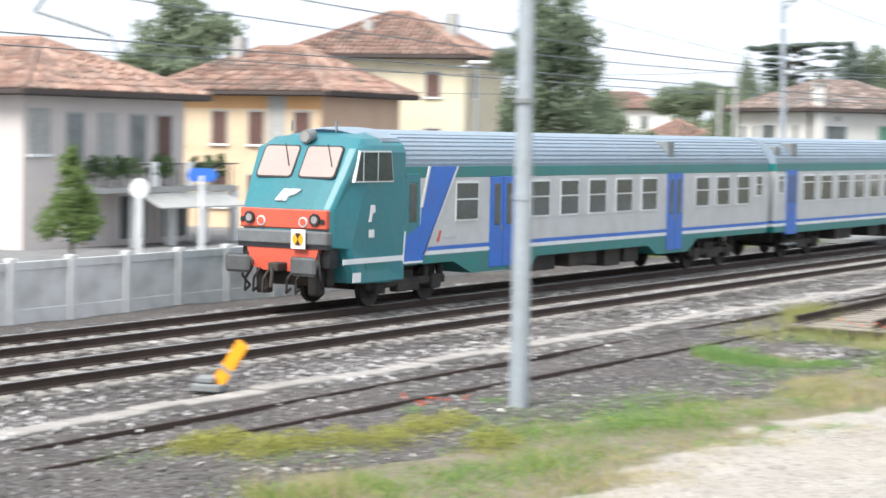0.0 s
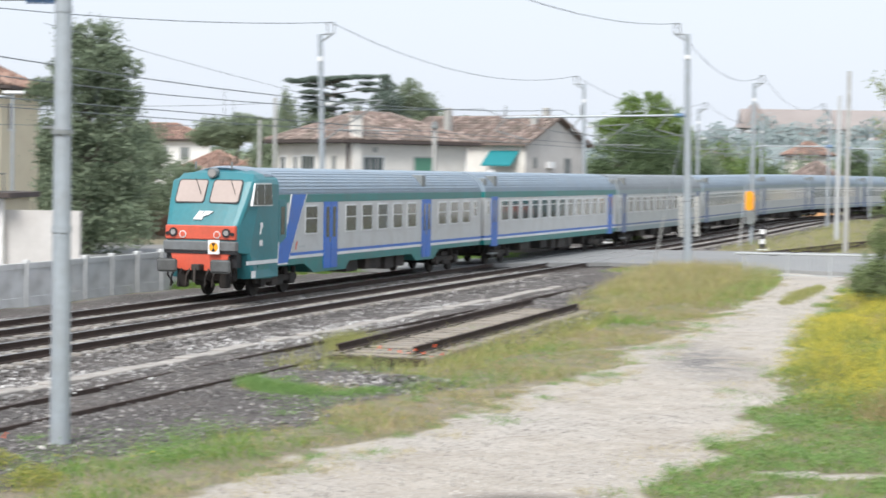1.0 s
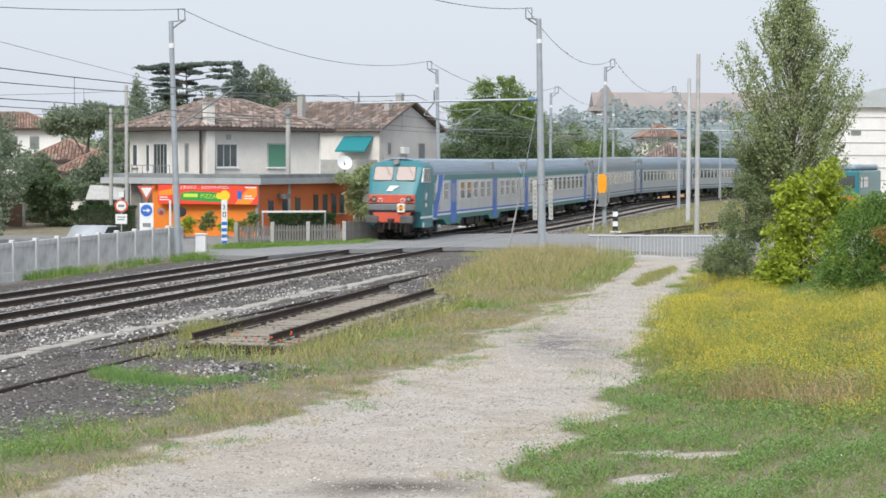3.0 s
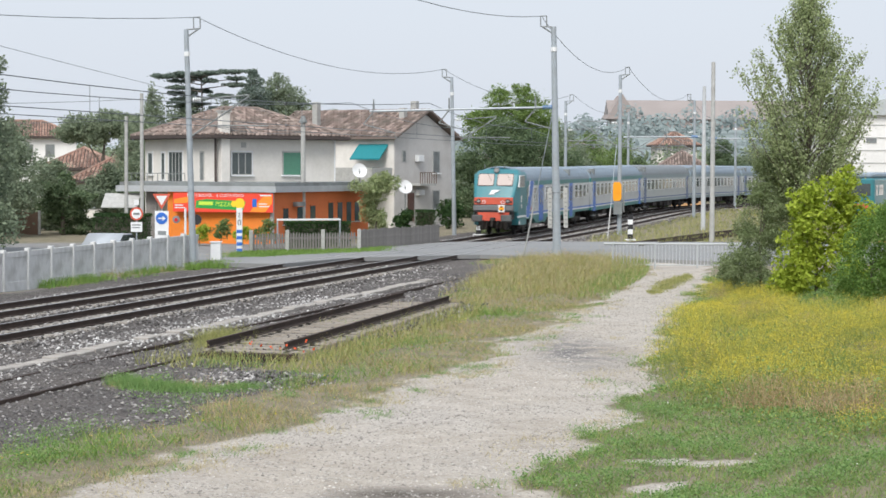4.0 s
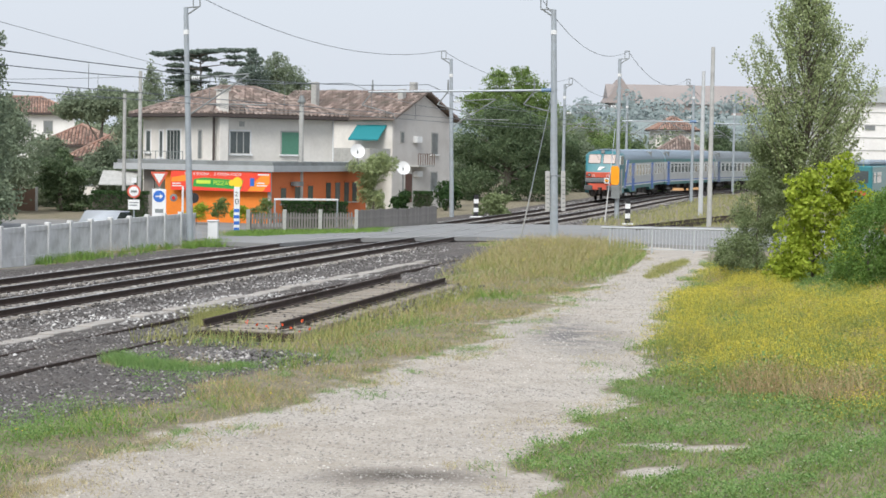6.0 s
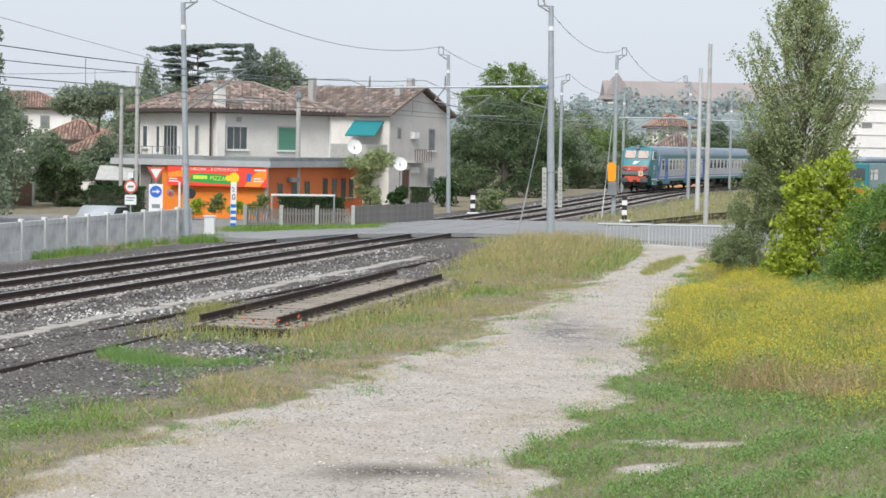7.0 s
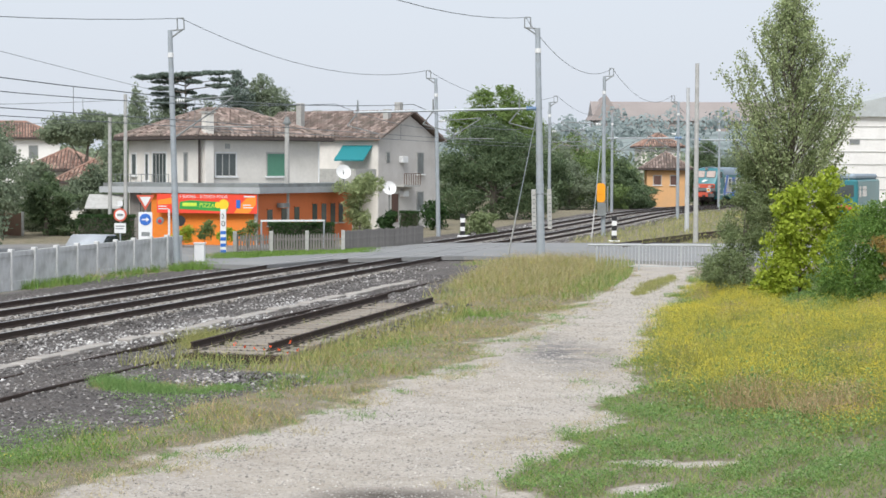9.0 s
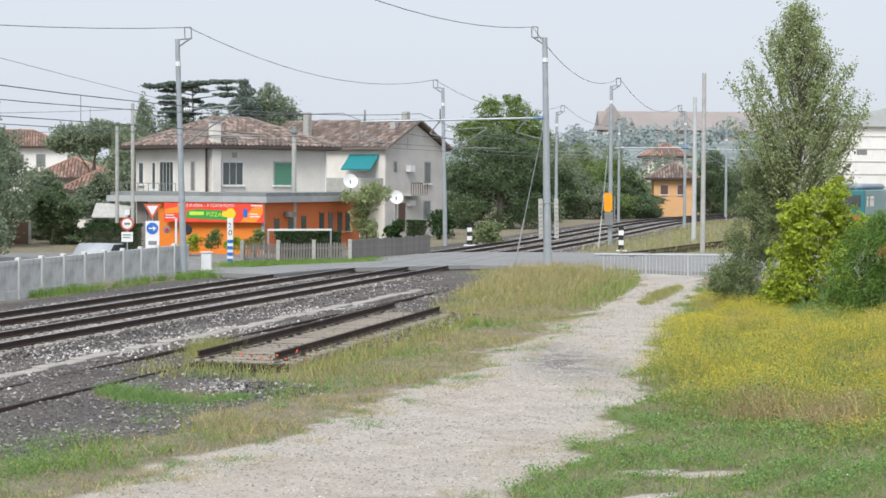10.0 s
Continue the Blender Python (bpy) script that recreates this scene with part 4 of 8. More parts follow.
    box(bm, F + 1.03, F + 1.58, -1.455, -1.43, 2.95, 3.6)
    prism(bm, [(F + 1.63, 2.95), (F + 2.25, 2.95), (F + 2.15, 3.6), (F + 1.63, 3.6)], "y", -1.455, -1.43)
    part("pane", bm, GLASS_DARK, f)
    boxes("side_stripe", STRIPEWHITE, nose, (F + 0.25, F + 2.8, -1.437, -1.42, 1.08, 1.2))
    bm = bmesh.new()
    prism(bm, [(F + 1.28, 2.02), (F + 1.38, 2.02), (F + 1.42, 2.2), (F + 1.54, 2.24), (F + 1.52, 2.4), (F + 1.36, 2.4), (F + 1.34, 2.2)], "y", -1.441, -1.42)
    part("side_emblem", bm, WHITE, nose)
    boxes("number_bar", WHITE, nose, (F + 1.3, F + 1.5, -1.441, -1.42, 1.66, 1.84))
    boxes("plate", WHITE, nose, (F + 0.66, F + 0.98, -1.437, -1.42, 0.66, 0.88))
    # crew door and diagonal stripe
    d = boxes("crew_door", TEAL, c, (F + 2.84, F + 3.5, -1.425, -1.36, 1.0, 3.1), bev=0.01)
    boxes("door_pane", GLASS_DARK, d, (F + 3.0, F + 3.36, -1.432, -1.40, 1.95, 2.9), bev=0.03)
    bm = bmesh.new()
    prism(bm, [(F + 2.78, 1.04), (F + 3.62, 1.04), (F + 5.16, 3.27), (F + 3.94, 3.27), (F + 3.6, 2.3), (F + 3.55, 1.9), (F + 2.8, 1.6)], "y", -1.436, -1.40)
    part("diagonal_stripe", bm, BLUE, c, "blue diagonal stripe with white edges")
    bm = bmesh.new()
    prism(bm, [(F + 3.62, 1.15), (F + 3.70, 1.15), (F + 5.26, 3.27), (F + 5.16, 3.27)], "y", -1.436, -1.40)
    prism(bm, [(F + 3.86, 3.27), (F + 3.94, 3.27), (F + 3.6, 2.3), (F + 3.52, 2.3)], "y", -1.439, -1.40)
    prism(bm, [(F + 2.74, 1.04), (F + 2.78, 1.04), (F + 2.86, 1.75), (F + 2.80, 1.75)], "y", -1.439, -1.40)
    box(bm, F + 2.78, F + 3.62, -1.44, -1.40, 0.99, 1.04)
    part("stripe_edge", bm, WHITE, c)
    bm = bmesh.new()
    prism(bm, [(F + 4.28, 1.45), (F + 4.4, 1.45), (F + 4.52, 1.72), (F + 4.42, 1.72)], "y", -1.418, -1.40)
    part("side_emblem", bm, REDPAINT, c, "small red emblem")
    boxes("number_bar", GREYCOACH, c, (F + 4.62, F + 5.2, -1.418, -1.40, 1.5, 1.56))
    # windows and doors
    coach_window(c, F + 5.14, 1.12, 1.92, 2.9)
    coach_door(c, F + 6.85, 1.3, BLUE)
    for x in (8.95, 10.62, 12.3, 13.98, 15.66):
        coach_window(c, F + x, 1.08, 1.92, 2.9)
    coach_door(c, F + 17.46, 1.1, BLUE)
    for x in (19.5, 21.1, 22.75):
        coach_window(c, F + x, 1.04, 1.95, 2.9)
    coach_window(c, F + 24.35, 0.5, 2.2, 2.9)
    bogie(c, F + 3.5)
    bogie(c, F + 21.6)
    gear(c, F + 9.6, F + 16.2)
    roof_vent(r, F + 17.6)
    end_parts(c, HALF, 1)
    return c


def thing_part(name, parent):
    ob = new(name)
    ob.empty_display_size = 0.1
    ob.parent = parent
    return ob


def build_coach(label, wall, band, stripe, door_mat, roof_mat, window_count):
    c = thing("passenger_coach", label, "coach", "train")
    F = -HALF
    sk = [(F, 1.15), (F, 0.95), (F + 1.5, 0.95), (F + 1.7, 0.9), (F + 23.8, 0.9), (F + 24.0, 0.95), (F + 25.5, 0.95), (F + 25.5, 1.15)]
    r = shell(c, F, HALF, wall, band, sk, roof_mat, stripe, STRIPEWHITE if wall is OFFWHITE else wall)
    coach_door(c, F + 1.0, 0.95, door_mat, 0.86, 3.05)
    coach_door(c, F + 23.55, 0.95, door_mat, 0.86, 3.05)
    coach_window(c, F + 0.25, 0.42, 2.25, 2.9, 0.3)
    span = 20.6 / window_count
    for i in range(window_count):
        coach_window(c, F + 2.5 + i * span, span * 0.68, 1.95, 2.88, 0.28)
    bogie(c, F + 3.4)
    bogie(c, F + 22.1)
    gear(c, F + 6.5, F + 19)
    roof_vent(r, F + 1.6)
    for x in (0.35, 24.9):
        bm = bmesh.new()
        box(bm, F + x - 0.2, F + x + 0.3, -1.3, -0.7, 3.45, 3.85, bev=0.04)
        part("vent", bm, STEELGREY, r, "dark grey roof vent")
    for q in (F + 1.0, F + 23.55):
        boxes("step", STEELGREY, c, (q, q + 0.95, -1.43, -1.2, 0.5, 0.56))
    end_parts(c, -HALF, -1)
    end_parts(c, HALF, 1)
    return c


ROOFDARK = surface("coach_roof_dark", (0.23, 0.26, 0.28), 0.5, vary=0.12, dirt=(0.19, 0.2, 0.21), dirt_amount=0.5)
GREYBAND = surface("coach_grey_band", (0.24, 0.31, 0.33), 0.5, vary=0.12, dirt=(0.18, 0.22, 0.22), dirt_amount=0.4)
DULLBLUE = surface("dull_blue_paint", (0.10, 0.15, 0.29), 0.5, vary=0.12, dirt=(0.15, 0.17, 0.22), dirt_amount=0.4)
train = [build_cab_coach(),
         build_coach("off-white passenger coach with green bands and blue doors", OFFWHITE, GREEN_BAND, BLUE, BLUE, ROOFMETAL, 12),
         build_coach("dull grey passenger coach with grey-blue bands", GREYCOACH, GREYBAND, DULLBLUE, DULLBLUE, ROOFDARK, 11)]
grey2 = build_coach("grey passenger coach with pale roof and grey-blue bands", GREYCOACH, GREYBAND, DULLBLUE, DULLBLUE, ROOFMETAL, 12)
train.append(grey2)
for i in range(3):
    train.append(copy_thing(grey2, Matrix()))

# ---- catenary poles and wires ----
def mast(name, x, y, top, r0, r1, label, group, mat=None, base=-0.25, band=True, bracket=0, kind_label="pole", lean=0.0):
    p = thing(name, label, kind_label, group, at=(x, y, 0))
    p.matrix_world = p.matrix_world @ Matrix.Rotation(radians(lean), 4, "Y")
    mat = mat or GALV
    bm = bmesh.new()
    rod(bm, (0, 0, base), (0, 0, top), r0, r1, n=14)
    sh = part("shaft", bm, mat, p, smooth=False)
    for f in (0.33, 0.66):
        z, q = base + (top - base) * f, r0 + (r1 - r0) * f
        quick("collar", lambda b: rod(b, (0, 0, z - 0.05), (0, 0, z + 0.05), q * 1.1, n=14), mat, sh)
    quick("footing", lambda b: box(b, -r0 * 1.9, r0 * 1.9, -r0 * 1.9, r0 * 1.9, base - 0.3, base + 0.03, bev=0.01), POSTCONC, p)
    if band:
        quick("white_band", lambda b: rod(b, (0, 0, top - 1.15), (0, 0, top - 0.95), r1 * 1.3, n=14), WHITE, p)
    if bracket:
        s = bracket
        bm = bmesh.new()
        rod(bm, (0, 0, top - 0.35), (s * 0.55, 0, top + 0.02), 0.035)
        rod(bm, (0, 0, top - 0.02), (s * 0.6, 0, top + 0.02), 0.03)
        rod(bm, (s * 0.32, 0, top), (s * 0.32, 0, top + 0.5), 0.025)
        rod(bm, (s * 0.6, 0, top), (s * 0.6, 0, top + 0.5), 0.025)
        rod(bm, (s * 0.32, 0, top + 0.5), (s * 0.6, 0, top + 0.5), 0.025)
        part("feeder_bracket", bm, STEELGREY, p)
    return p


INSULATOR = surface("blue_insulator", (0.08, 0.2, 0.42), 0.3, vary=0.1)


def boom(p, z, x0, x1, droppers):
    bm = bmesh.new()
    rod(bm, (x0, 0, z), (x1, 0, z - 0.05), 0.05)
    part("boom", bm, GALV, p)
    s = 1 if x1 > x0 else -1
    quick("insulator", lambda b: [rod(b, (x0 + s * (0.15 + i * 0.09), 0, z), (x0 + s * (0.2 + i * 0.09), 0, z), 0.1, n=10) for i in range(5)], INSULATOR, p)
    for d in droppers:
        bm = bmesh.new()
        rod(bm, (d, 0, z - 0.05), (d, 0, z + 0.5), 0.05, 0.03)
        rod(bm, (d, 0, z - 0.05), (d - 0.5, 0, z - 0.65), 0.03)
        rod(bm, (d - 0.5, 0, z - 0.65), (d + 0.9, 0, z - 1.05), 0.025)
        rod(bm, (d + 0.9, 0, z - 1.05), (d + 1.05, 0, z - 1.35), 0.02)
        part("registration_arm", bm, STEELGREY, p)


def arms(p, s, z, reach):
    """A hinged cantilever towards the track, s = +1 or -1 in x."""
    bm = bmesh.new()
    rod(bm, (0, 0, z + 1.2), (s * reach, 0, z + 1.35), 0.03)
    rod(bm, (0, 0, z - 0.4), (s * reach, 0, z + 1.3), 0.035)
    rod(bm, (s * reach * 0.35, 0, z + 0.1), (s * reach * 1.3, 0, z + 0.02), 0.028)
    rod(bm, (s * reach * 0.9, 0, z + 0.05), (s * reach, 0, z - 0.2), 0.02)
    part("cantilever", bm, STEELGREY, p)
    quick("insulator", lambda b: [rod(b, (s * (0.2 + i * 0.09), 0, z + 1.2), (s * (0.25 + i * 0.09), 0, z + 1.2), 0.09, n=10) for i in range(4)], WHITE, p)


GP = "catenary poles"
LB = "tall grey tapered catenary pole with a white band beside the track"
pole_near = mast("catenary_pole", -7.92, 29.7, 9.9, 0.155, 0.105, "tall plain grey steel pole standing in the grass verge", GP, bracket=-1)
boom(pole_near, 6.62, 0, -12.6, (-8.0, -12.0))
quick("clamp", lambda b: rod(b, (0, 0, 4.55), (0, 0, 4.62), 0.17, n=14), STEELGREY, pole_near)
quick("clamp", lambda b: box(b, -0.32, 0.1, -0.03, 0.03, 4.63, 4.67), STEELGREY, pole_near)
pole_l = mast("catenary_pole", -11.03, 84.3, 9.9, 0.15, 0.10, LB, GP, bracket=1, lean=-1.65)
arms(pole_l, 1, 5.7, 2.6)
pole_m = mast("catenary_pole", 4.91, 92.0, 10.62, 0.20, 0.12, LB, GP, bracket=-1, lean=-1.2)
boom(pole_m, 6.9, 0, -8.6, (-8.4, -4.9, -0.9))
for xo in (-0.31, 0.42):
    q = boxes("marker_board", POSTCONC, pole_m, (xo - 0.1, xo + 0.1, -0.2, -0.17, 1.3, 3.15), bev=0.005)
    boxes("arm", STEELGREY, pole_m, (min(xo, 0), max(xo, 0), -0.17, -0.12, 2.9, 2.95))
    for i in range(8):
        boxes("tick", STEELGREY, q, (xo - 0.04, xo + 0.06, -0.208, -0.2, 1.45 + i * 0.2, 1.5 + i * 0.2))
pole_f = mast("catenary_pole", 10.83, 127.8, 10.1, 0.15, 0.10, LB, GP, bracket=1)
arms(pole_f, -1, 5.8, 2.8)
pole_h = mast("catenary_pole", 0.17, 125.5, 9.8, 0.15, 0.10, LB, GP, bracket=-1, lean=-1.2)
arms(pole_h, 1, 5.9, 2.8)
for x, y, top, s in ((9.0, 157, 9.4, 1), (16.9, 190, 9.5, 1), (20.3, 166, 9.8, -1), (28.9, 202, 9.2, -1)):
    p_ = mast("catenary_pole", x, y, top, 0.15, 0.10, LB, GP, bracket=s)
    arms(p_, s, 5.9, 2.8)
wp = mast("catenary_pole", 17.5, 137.7, 9.8, 0.17, 0.12, "white-painted pole with blue insulators beside the siding", GP, mat=surface("faded_pole_paint", (0.5, 0.52, 0.53), 0.6, vary=0.15, dirt=(0.35, 0.35, 0.34), dirt_amount=0.4), band=False)
boom(wp, 6.3, -0.3, -5.6, (-5.2, -2.6))
boom(wp, 6.2, 0.3, 5.0, (4.0,))
mast("utility_pole", 15.0, 114.0, 10.2, 0.15, 0.11, "plain tapered concrete pole beside the crossing", "utility poles", mat=POSTCONC, band=False)
for x, y, top in ((-17.2, 104.5, 6.7), (-16.3, 104.0, 7.9)):
    mast("utility_pole", x, y, top, 0.11, 0.09, "bare grey concrete pole in front of the house", "utility poles", mat=POSTCONC, band=False)

# orange signal box on the far pole
sg = thing("orange_signal", "bright orange rounded signal plate on a pole", "signal", at=(10.68, 127.5, 0))
bm = bmesh.new()
prism(bm, [(-0.3, 2.1), (-0.22, 1.98), (0.12, 1.98), (0.24, 2.12), (0.24, 3.02), (0.12, 3.2), (-0.22, 3.2), (-0.3, 3.05)], "y", -0.12, 0.05)
part("plate", bm, ORANGE, sg)
boxes("ring", ORANGE, sg, (-0.2, 0.14, -0.15, -0.12, 2.5, 2.62))
boxes("cabinet", STEELGREY, sg, (-0.25, 0.3, -0.1, 0.2, 1.1, 1.95), (0.34, 0.44, -0.1, 0.12, 1.35, 3.0), bev=0.01)
boxes("bracket", STEELGREY, sg, (-0.1, 0.1, 0.0, 0.3, 2.2, 2.3), (-0.1, 0.1, 0.0, 0.3, 1.2, 1.3))


def stay(a, b, label):
    g = thing("guy_wire", label, "guy wire", "guy wires", at=b)
    d = Vector(a) - Vector(b)
    quick("wire", lambda bm: rod(bm, d * 0.3, d, 0.022), GALV, g)
    quick("sleeve", lambda bm: rod(bm, (0, 0, 0), d * 0.32, 0.04), POSTCONC, g)


stay((4.72, 92.0, 6.9), (3.45, 94.0, -0.05), "taut guy wire with a white sleeve from a pole")
stay((10.6, 127.6, 5.6), (9.55, 121.0, -0.2), "taut guy wire with a white sleeve from a pole")

# black and white marker posts
for x, y, h in ((1.7, 124.6, 1.35), (10.55, 116.8, 1.45)):
    mp = thing("marker_post", "short black and white banded post on a stone foot", "marker post", "marker posts", at=(x, y, -0.2))
    for i, mt in enumerate((BLACK, WHITE, BLACK, WHITE, BLACK)):
        boxes("band", mt, mp, (-0.15, 0.15, -0.05, 0.05, 0.1 + i * h / 5, 0.1 + (i + 1) * h / 5))
    boxes("foot", WHITE, mp, (-0.35, 0.35, -0.2, 0.2, 0.0, 0.1), bev=0.03)


def wire_run(name, pts, sag, label, r=0.014, n=10):
    """A wire hung from point to point, as one thin tube."""
    line = [Vector(pts[0])]
    for a, b in zip(pts, pts[1:]):
        a, b = Vector(a), Vector(b)
        for i in range(1, n + 1):
            t = i / n
            line.append(a.lerp(b, t) - Vector((0, 0, sag * 4 * t * (1 - t))))
    bm = bmesh.new()
    rings = []
    for i, q in enumerate(line):
        d = (line[min(i + 1, len(line) - 1)] - line[max(i - 1, 0)]).normalized()
        u = d.cross(Vector((0, 0, 1))).normalized()
        w = u.cross(d)
        rings.append([bm.verts.new(q + (u * math.cos(k * 1.2566) + w * math.sin(k * 1.2566)) * r) for k in range(5)])
    for e, f in zip(rings, rings[1:]):
        for k in range(5):
            bm.faces.new((e[k], e[(k + 1) % 5], f[(k + 1) % 5], f[k]))
    return tagged(part(name, bm, WIRE), label, "wire", "overhead wires")


FW = "thin dark feeder wire hung between pole tops"
wire_run("feeder_wire", [(-27.0, 20, 8.9), (-10.85, 84.3, 10.4), (-0.55, 125.5, 10.3), (9.6, 157, 9.9), (17.5, 190, 10.0)], 1.08, FW, 0.015, 14)
wire_run("feeder_wire", [(-8.5, 29.6, 10.4), (4.12, 92.0, 11.1), (11.35, 127.8, 10.6), (19.7, 166, 10.3), (28.3, 202, 9.7)], 1.22, FW, 0.015, 14)
for x0 in (FAR0, NEAR0):
    sup = [28, 93, 128, 160, 195, 240]
    me_pts = [along(x0, s)[0] + Vector((0, 0, 7.0)) for s in sup]
    me_pts.insert(0, along(x0, -10)[0] + Vector((0, 0, 7.0)))
    wire_run("messenger_wire", me_pts, 0.75, "dark messenger wire over the track", 0.015, 12)
    bm = bmesh.new()
    prev = None
    for s in [-10] + sup:
        q = along(x0, s)[0] + Vector((0, 0, 5.55))
        if prev is not None:
            rod(bm, prev, q, 0.014, n=5, caps=False)
        prev = q
    cw = tagged(part("contact_wire", bm, WIRE), "dark contact wire over the track", "wire", "overhead wires")
    for a, b in zip([-10] + sup, sup):
        k = max(2, int((b - a) / 9))
        for i in range(1, k):
            t = i / k
            s = a + (b - a) * t
            q = along(x0, s)[0]
            quick("dropper", lambda bm: rod(bm, q + Vector((0, 0, 5.55)), q + Vector((0, 0, 7.0 - 0.75 * 4 * t * (1 - t))), 0.008, n=4, caps=False), WIRE, cw)
wire_run("telephone_wire", [(-40, 60, 7.2), (-16.3, 104.0, 7.6), (-8.0, 108.0, 6.0)], 0.7, "thin dark telephone wire", 0.012)
wire_run("telephone_wire", [(-40, 58, 6.4), (-17.2, 104.5, 6.5)], 0.6, "thin dark telephone wire", 0.012)

wire_run("telephone_wire", [(-19.36, 70.0, 9.19), (-9.64, 112.0, 7.03)], 0.12, "thin dark telephone wire", 0.011)

# concrete panel fence beyond the tracks
fence = thing("concrete_fence", "grey concrete panel fence with slotted panels and posts", "fence", kind="structure")
FA, FB = Vector((-24.2, 24.0, 0.08)), Vector((-11.3, 84.6, 0.08))
FDV = (FB - FA).normalized()
bm = bmesh.new()
box(bm, -0.09, 0.09, -0.1, 0.1, -0.4, 1.14, bev=0.02)
post_me = bpy.data.meshes.new("post")
bm.to_mesh(post_me)
bm.free()
post_me.materials.append(CONCRETE)
bm = bmesh.new()
box(bm, -0.035, 0.035, 0.1, 1.88, -0.4, 0.02, bev=0.01)
box(bm, -0.04, 0.04, 0.1, 1.88, 0.86, 1.05, bev=0.01)
for i in range(16):
    q = 0.16 + i * 0.11
    box(bm, -0.024, 0.024, q - 0.045, q + 0.045, 0.02, 0.86)
box(bm, -0.019, 0.019, 0.1, 1.88, 0.0, 0.88)
panel_me = bpy.data.meshes.new("panel")
bm.to_mesh(panel_me)
bm.free()
panel_me.materials.append(CONCRETE)
fl = (FB - FA).length
rzf = math.atan2(-FDV.x, FDV.y)
i = 0
while i * 1.98 < fl:
    for nm, mm in (("post", post_me), ("panel", panel_me)):
        o = new(nm, mm)
        o.parent = fence
        o.matrix_world = Matrix.Translation(FA + FDV * (i * 1.98)) @ Matrix.Rotation(rzf, 4, "Z")
    i += 1

# ---- houses ----
def tiles(bm, a, b, c, d, rows_gap=0.3):
    """Rows of half-round roof tiles down the slope a-b (eave) to d-c (ridge): ribs running up the slope."""
    a, b, c, d = (Vector(q) for q in (a, b, c, d))
    n = max(2, int((b - a).length / rows_gap))
    nrm = (b - a).cross(d - a).normalized()
    if nrm.z < 0:
        nrm = -nrm
    for i in range(n):
        t0, t1 = (i + 0.14) / n, (i + 0.86) / n
        p0, p1 = a.lerp(b, t0), a.lerp(b, t1)
        # the ridge edge of a hip is shorter: stop each row at its own height
        q0, q1 = ridge_point(a, b, c, d, t0), ridge_point(a, b, c, d, t1)
        m0, m1 = (p0 + p1) / 2, (q0 + q1) / 2
        k = max(1, round((m1 - m0).length / 0.5))
        for j in range(k):
            f0, f1 = j / k, (j + 1.12) / k if j < k - 1 else 1.0
            lo, hi = nrm * (0.07 + 0.012 * ((i * 7 + j * 3) % 5)), nrm * 0.03
            e0, em, e1 = p0.lerp(q0, f0) + lo * 0.4, m0.lerp(m1, f0) + lo * 1.6, p1.lerp(q1, f0) + lo * 0.4
            g0, gm, g1 = p0.lerp(q0, f1) + hi * 0.4, m0.lerp(m1, f1) + hi * 2.2, p1.lerp(q1, f1) + hi * 0.4
            v = [bm.verts.new(q) for q in (e0, em, e1, g1, gm, g0)]
            bm.faces.new((v[0], v[1], v[4], v[5]))
            bm.faces.new((v[1], v[2], v[3], v[4]))
            bm.faces.new((v[0], v[2], v[1]))


def ridge_point(a, b, c, d, t):
    """Where a row that starts at t on the eave a-b meets the hip or ridge line a-d-c-b."""
    u = (b - a)
    w = u.length
    e = u / w
    td, tcc = (d - a).dot(e) / w, (c - a).dot(e) / w
    base = a + u * t
    if t < td and td > 1e-6:
        k = t / td
    elif t > tcc and tcc < 1 - 1e-6:
        k = (1 - t) / (1 - tcc)
    else:
        k = 1.0
    up = (d - a) - e * (d - a).dot(e)
    return base + up * k


def roof_hip(parent, w, d, z, h, over, inset, mat):
    """A hipped roof over 0..w by 0..d; inset is how far the ridge stops short of each end along the longer side."""
    A, B, C, D = (-over, -over, z), (w + over, -over, z), (w + over, d + over, z), (-over, d + over, z)
    if w >= d:
        R0, R1 = (inset, d / 2, z + h), (w - inset, d / 2, z + h)
        faces = [(A, B, R1, R0), (C, D, R0, R1), (D, A, R0, R0), (B, C, R1, R1)]
    else:
        R0, R1 = (w / 2, inset, z + h), (w / 2, d - inset, z + h)
        faces = [(B, C, R1, R0), (D, A, R0, R1), (A, B, R0, R0), (C, D, R1, R1)]
    bm = bmesh.new()
    for f in faces:
        q = [bm.verts.new(p) for p in (f if f[2] != f[3] else f[:3])]
        bm.faces.new(q)
    q = [bm.verts.new((p[0], p[1], p[2] - 0.02)) for p in (A, B, C, D)]
    bm.faces.new(q[::-1])
    r = part("roof", bm, TILEGAP, parent, "tiled roof")
    bm = bmesh.new()
    for f in faces:
        tiles(bm, f[0], f[1], f[2], f[3])
    part("roof_tiling", bm, mat, r)["kind"] = "stuff"
    bm = bmesh.new()
    rod(bm, Vector(R0) + Vector((0, 0, 0.04)), Vector(R1) + Vector((0, 0, 0.04)), 0.12, n=8)
    for e0, r_ in ((A, R0), (B, R1 if w >= d else R0), (C, R1), (D, R0 if w >= d else R1)):
        rod(bm, Vector(e0) + Vector((0, 0, 0.05)), Vector(r_) + Vector((0, 0, 0.05)), 0.1, n=8)
    part("ridge_tiles", bm, mat, r)
    # gutters, plus a soffit slab coloured dark for the shade under the eaves
    boxes("gutter_and_soffit", EAVE, r, (-over, w + over, -over - 0.1, -over, z - 0.16, z), (-over - 0.1, -over, -over, d + over, z - 0.16, z),
          (w + over, w + over + 0.1, -over, d + over, z - 0.16, z), (-over, w + over, -over, d + over, z - 0.2, z - 0.03))
    return r


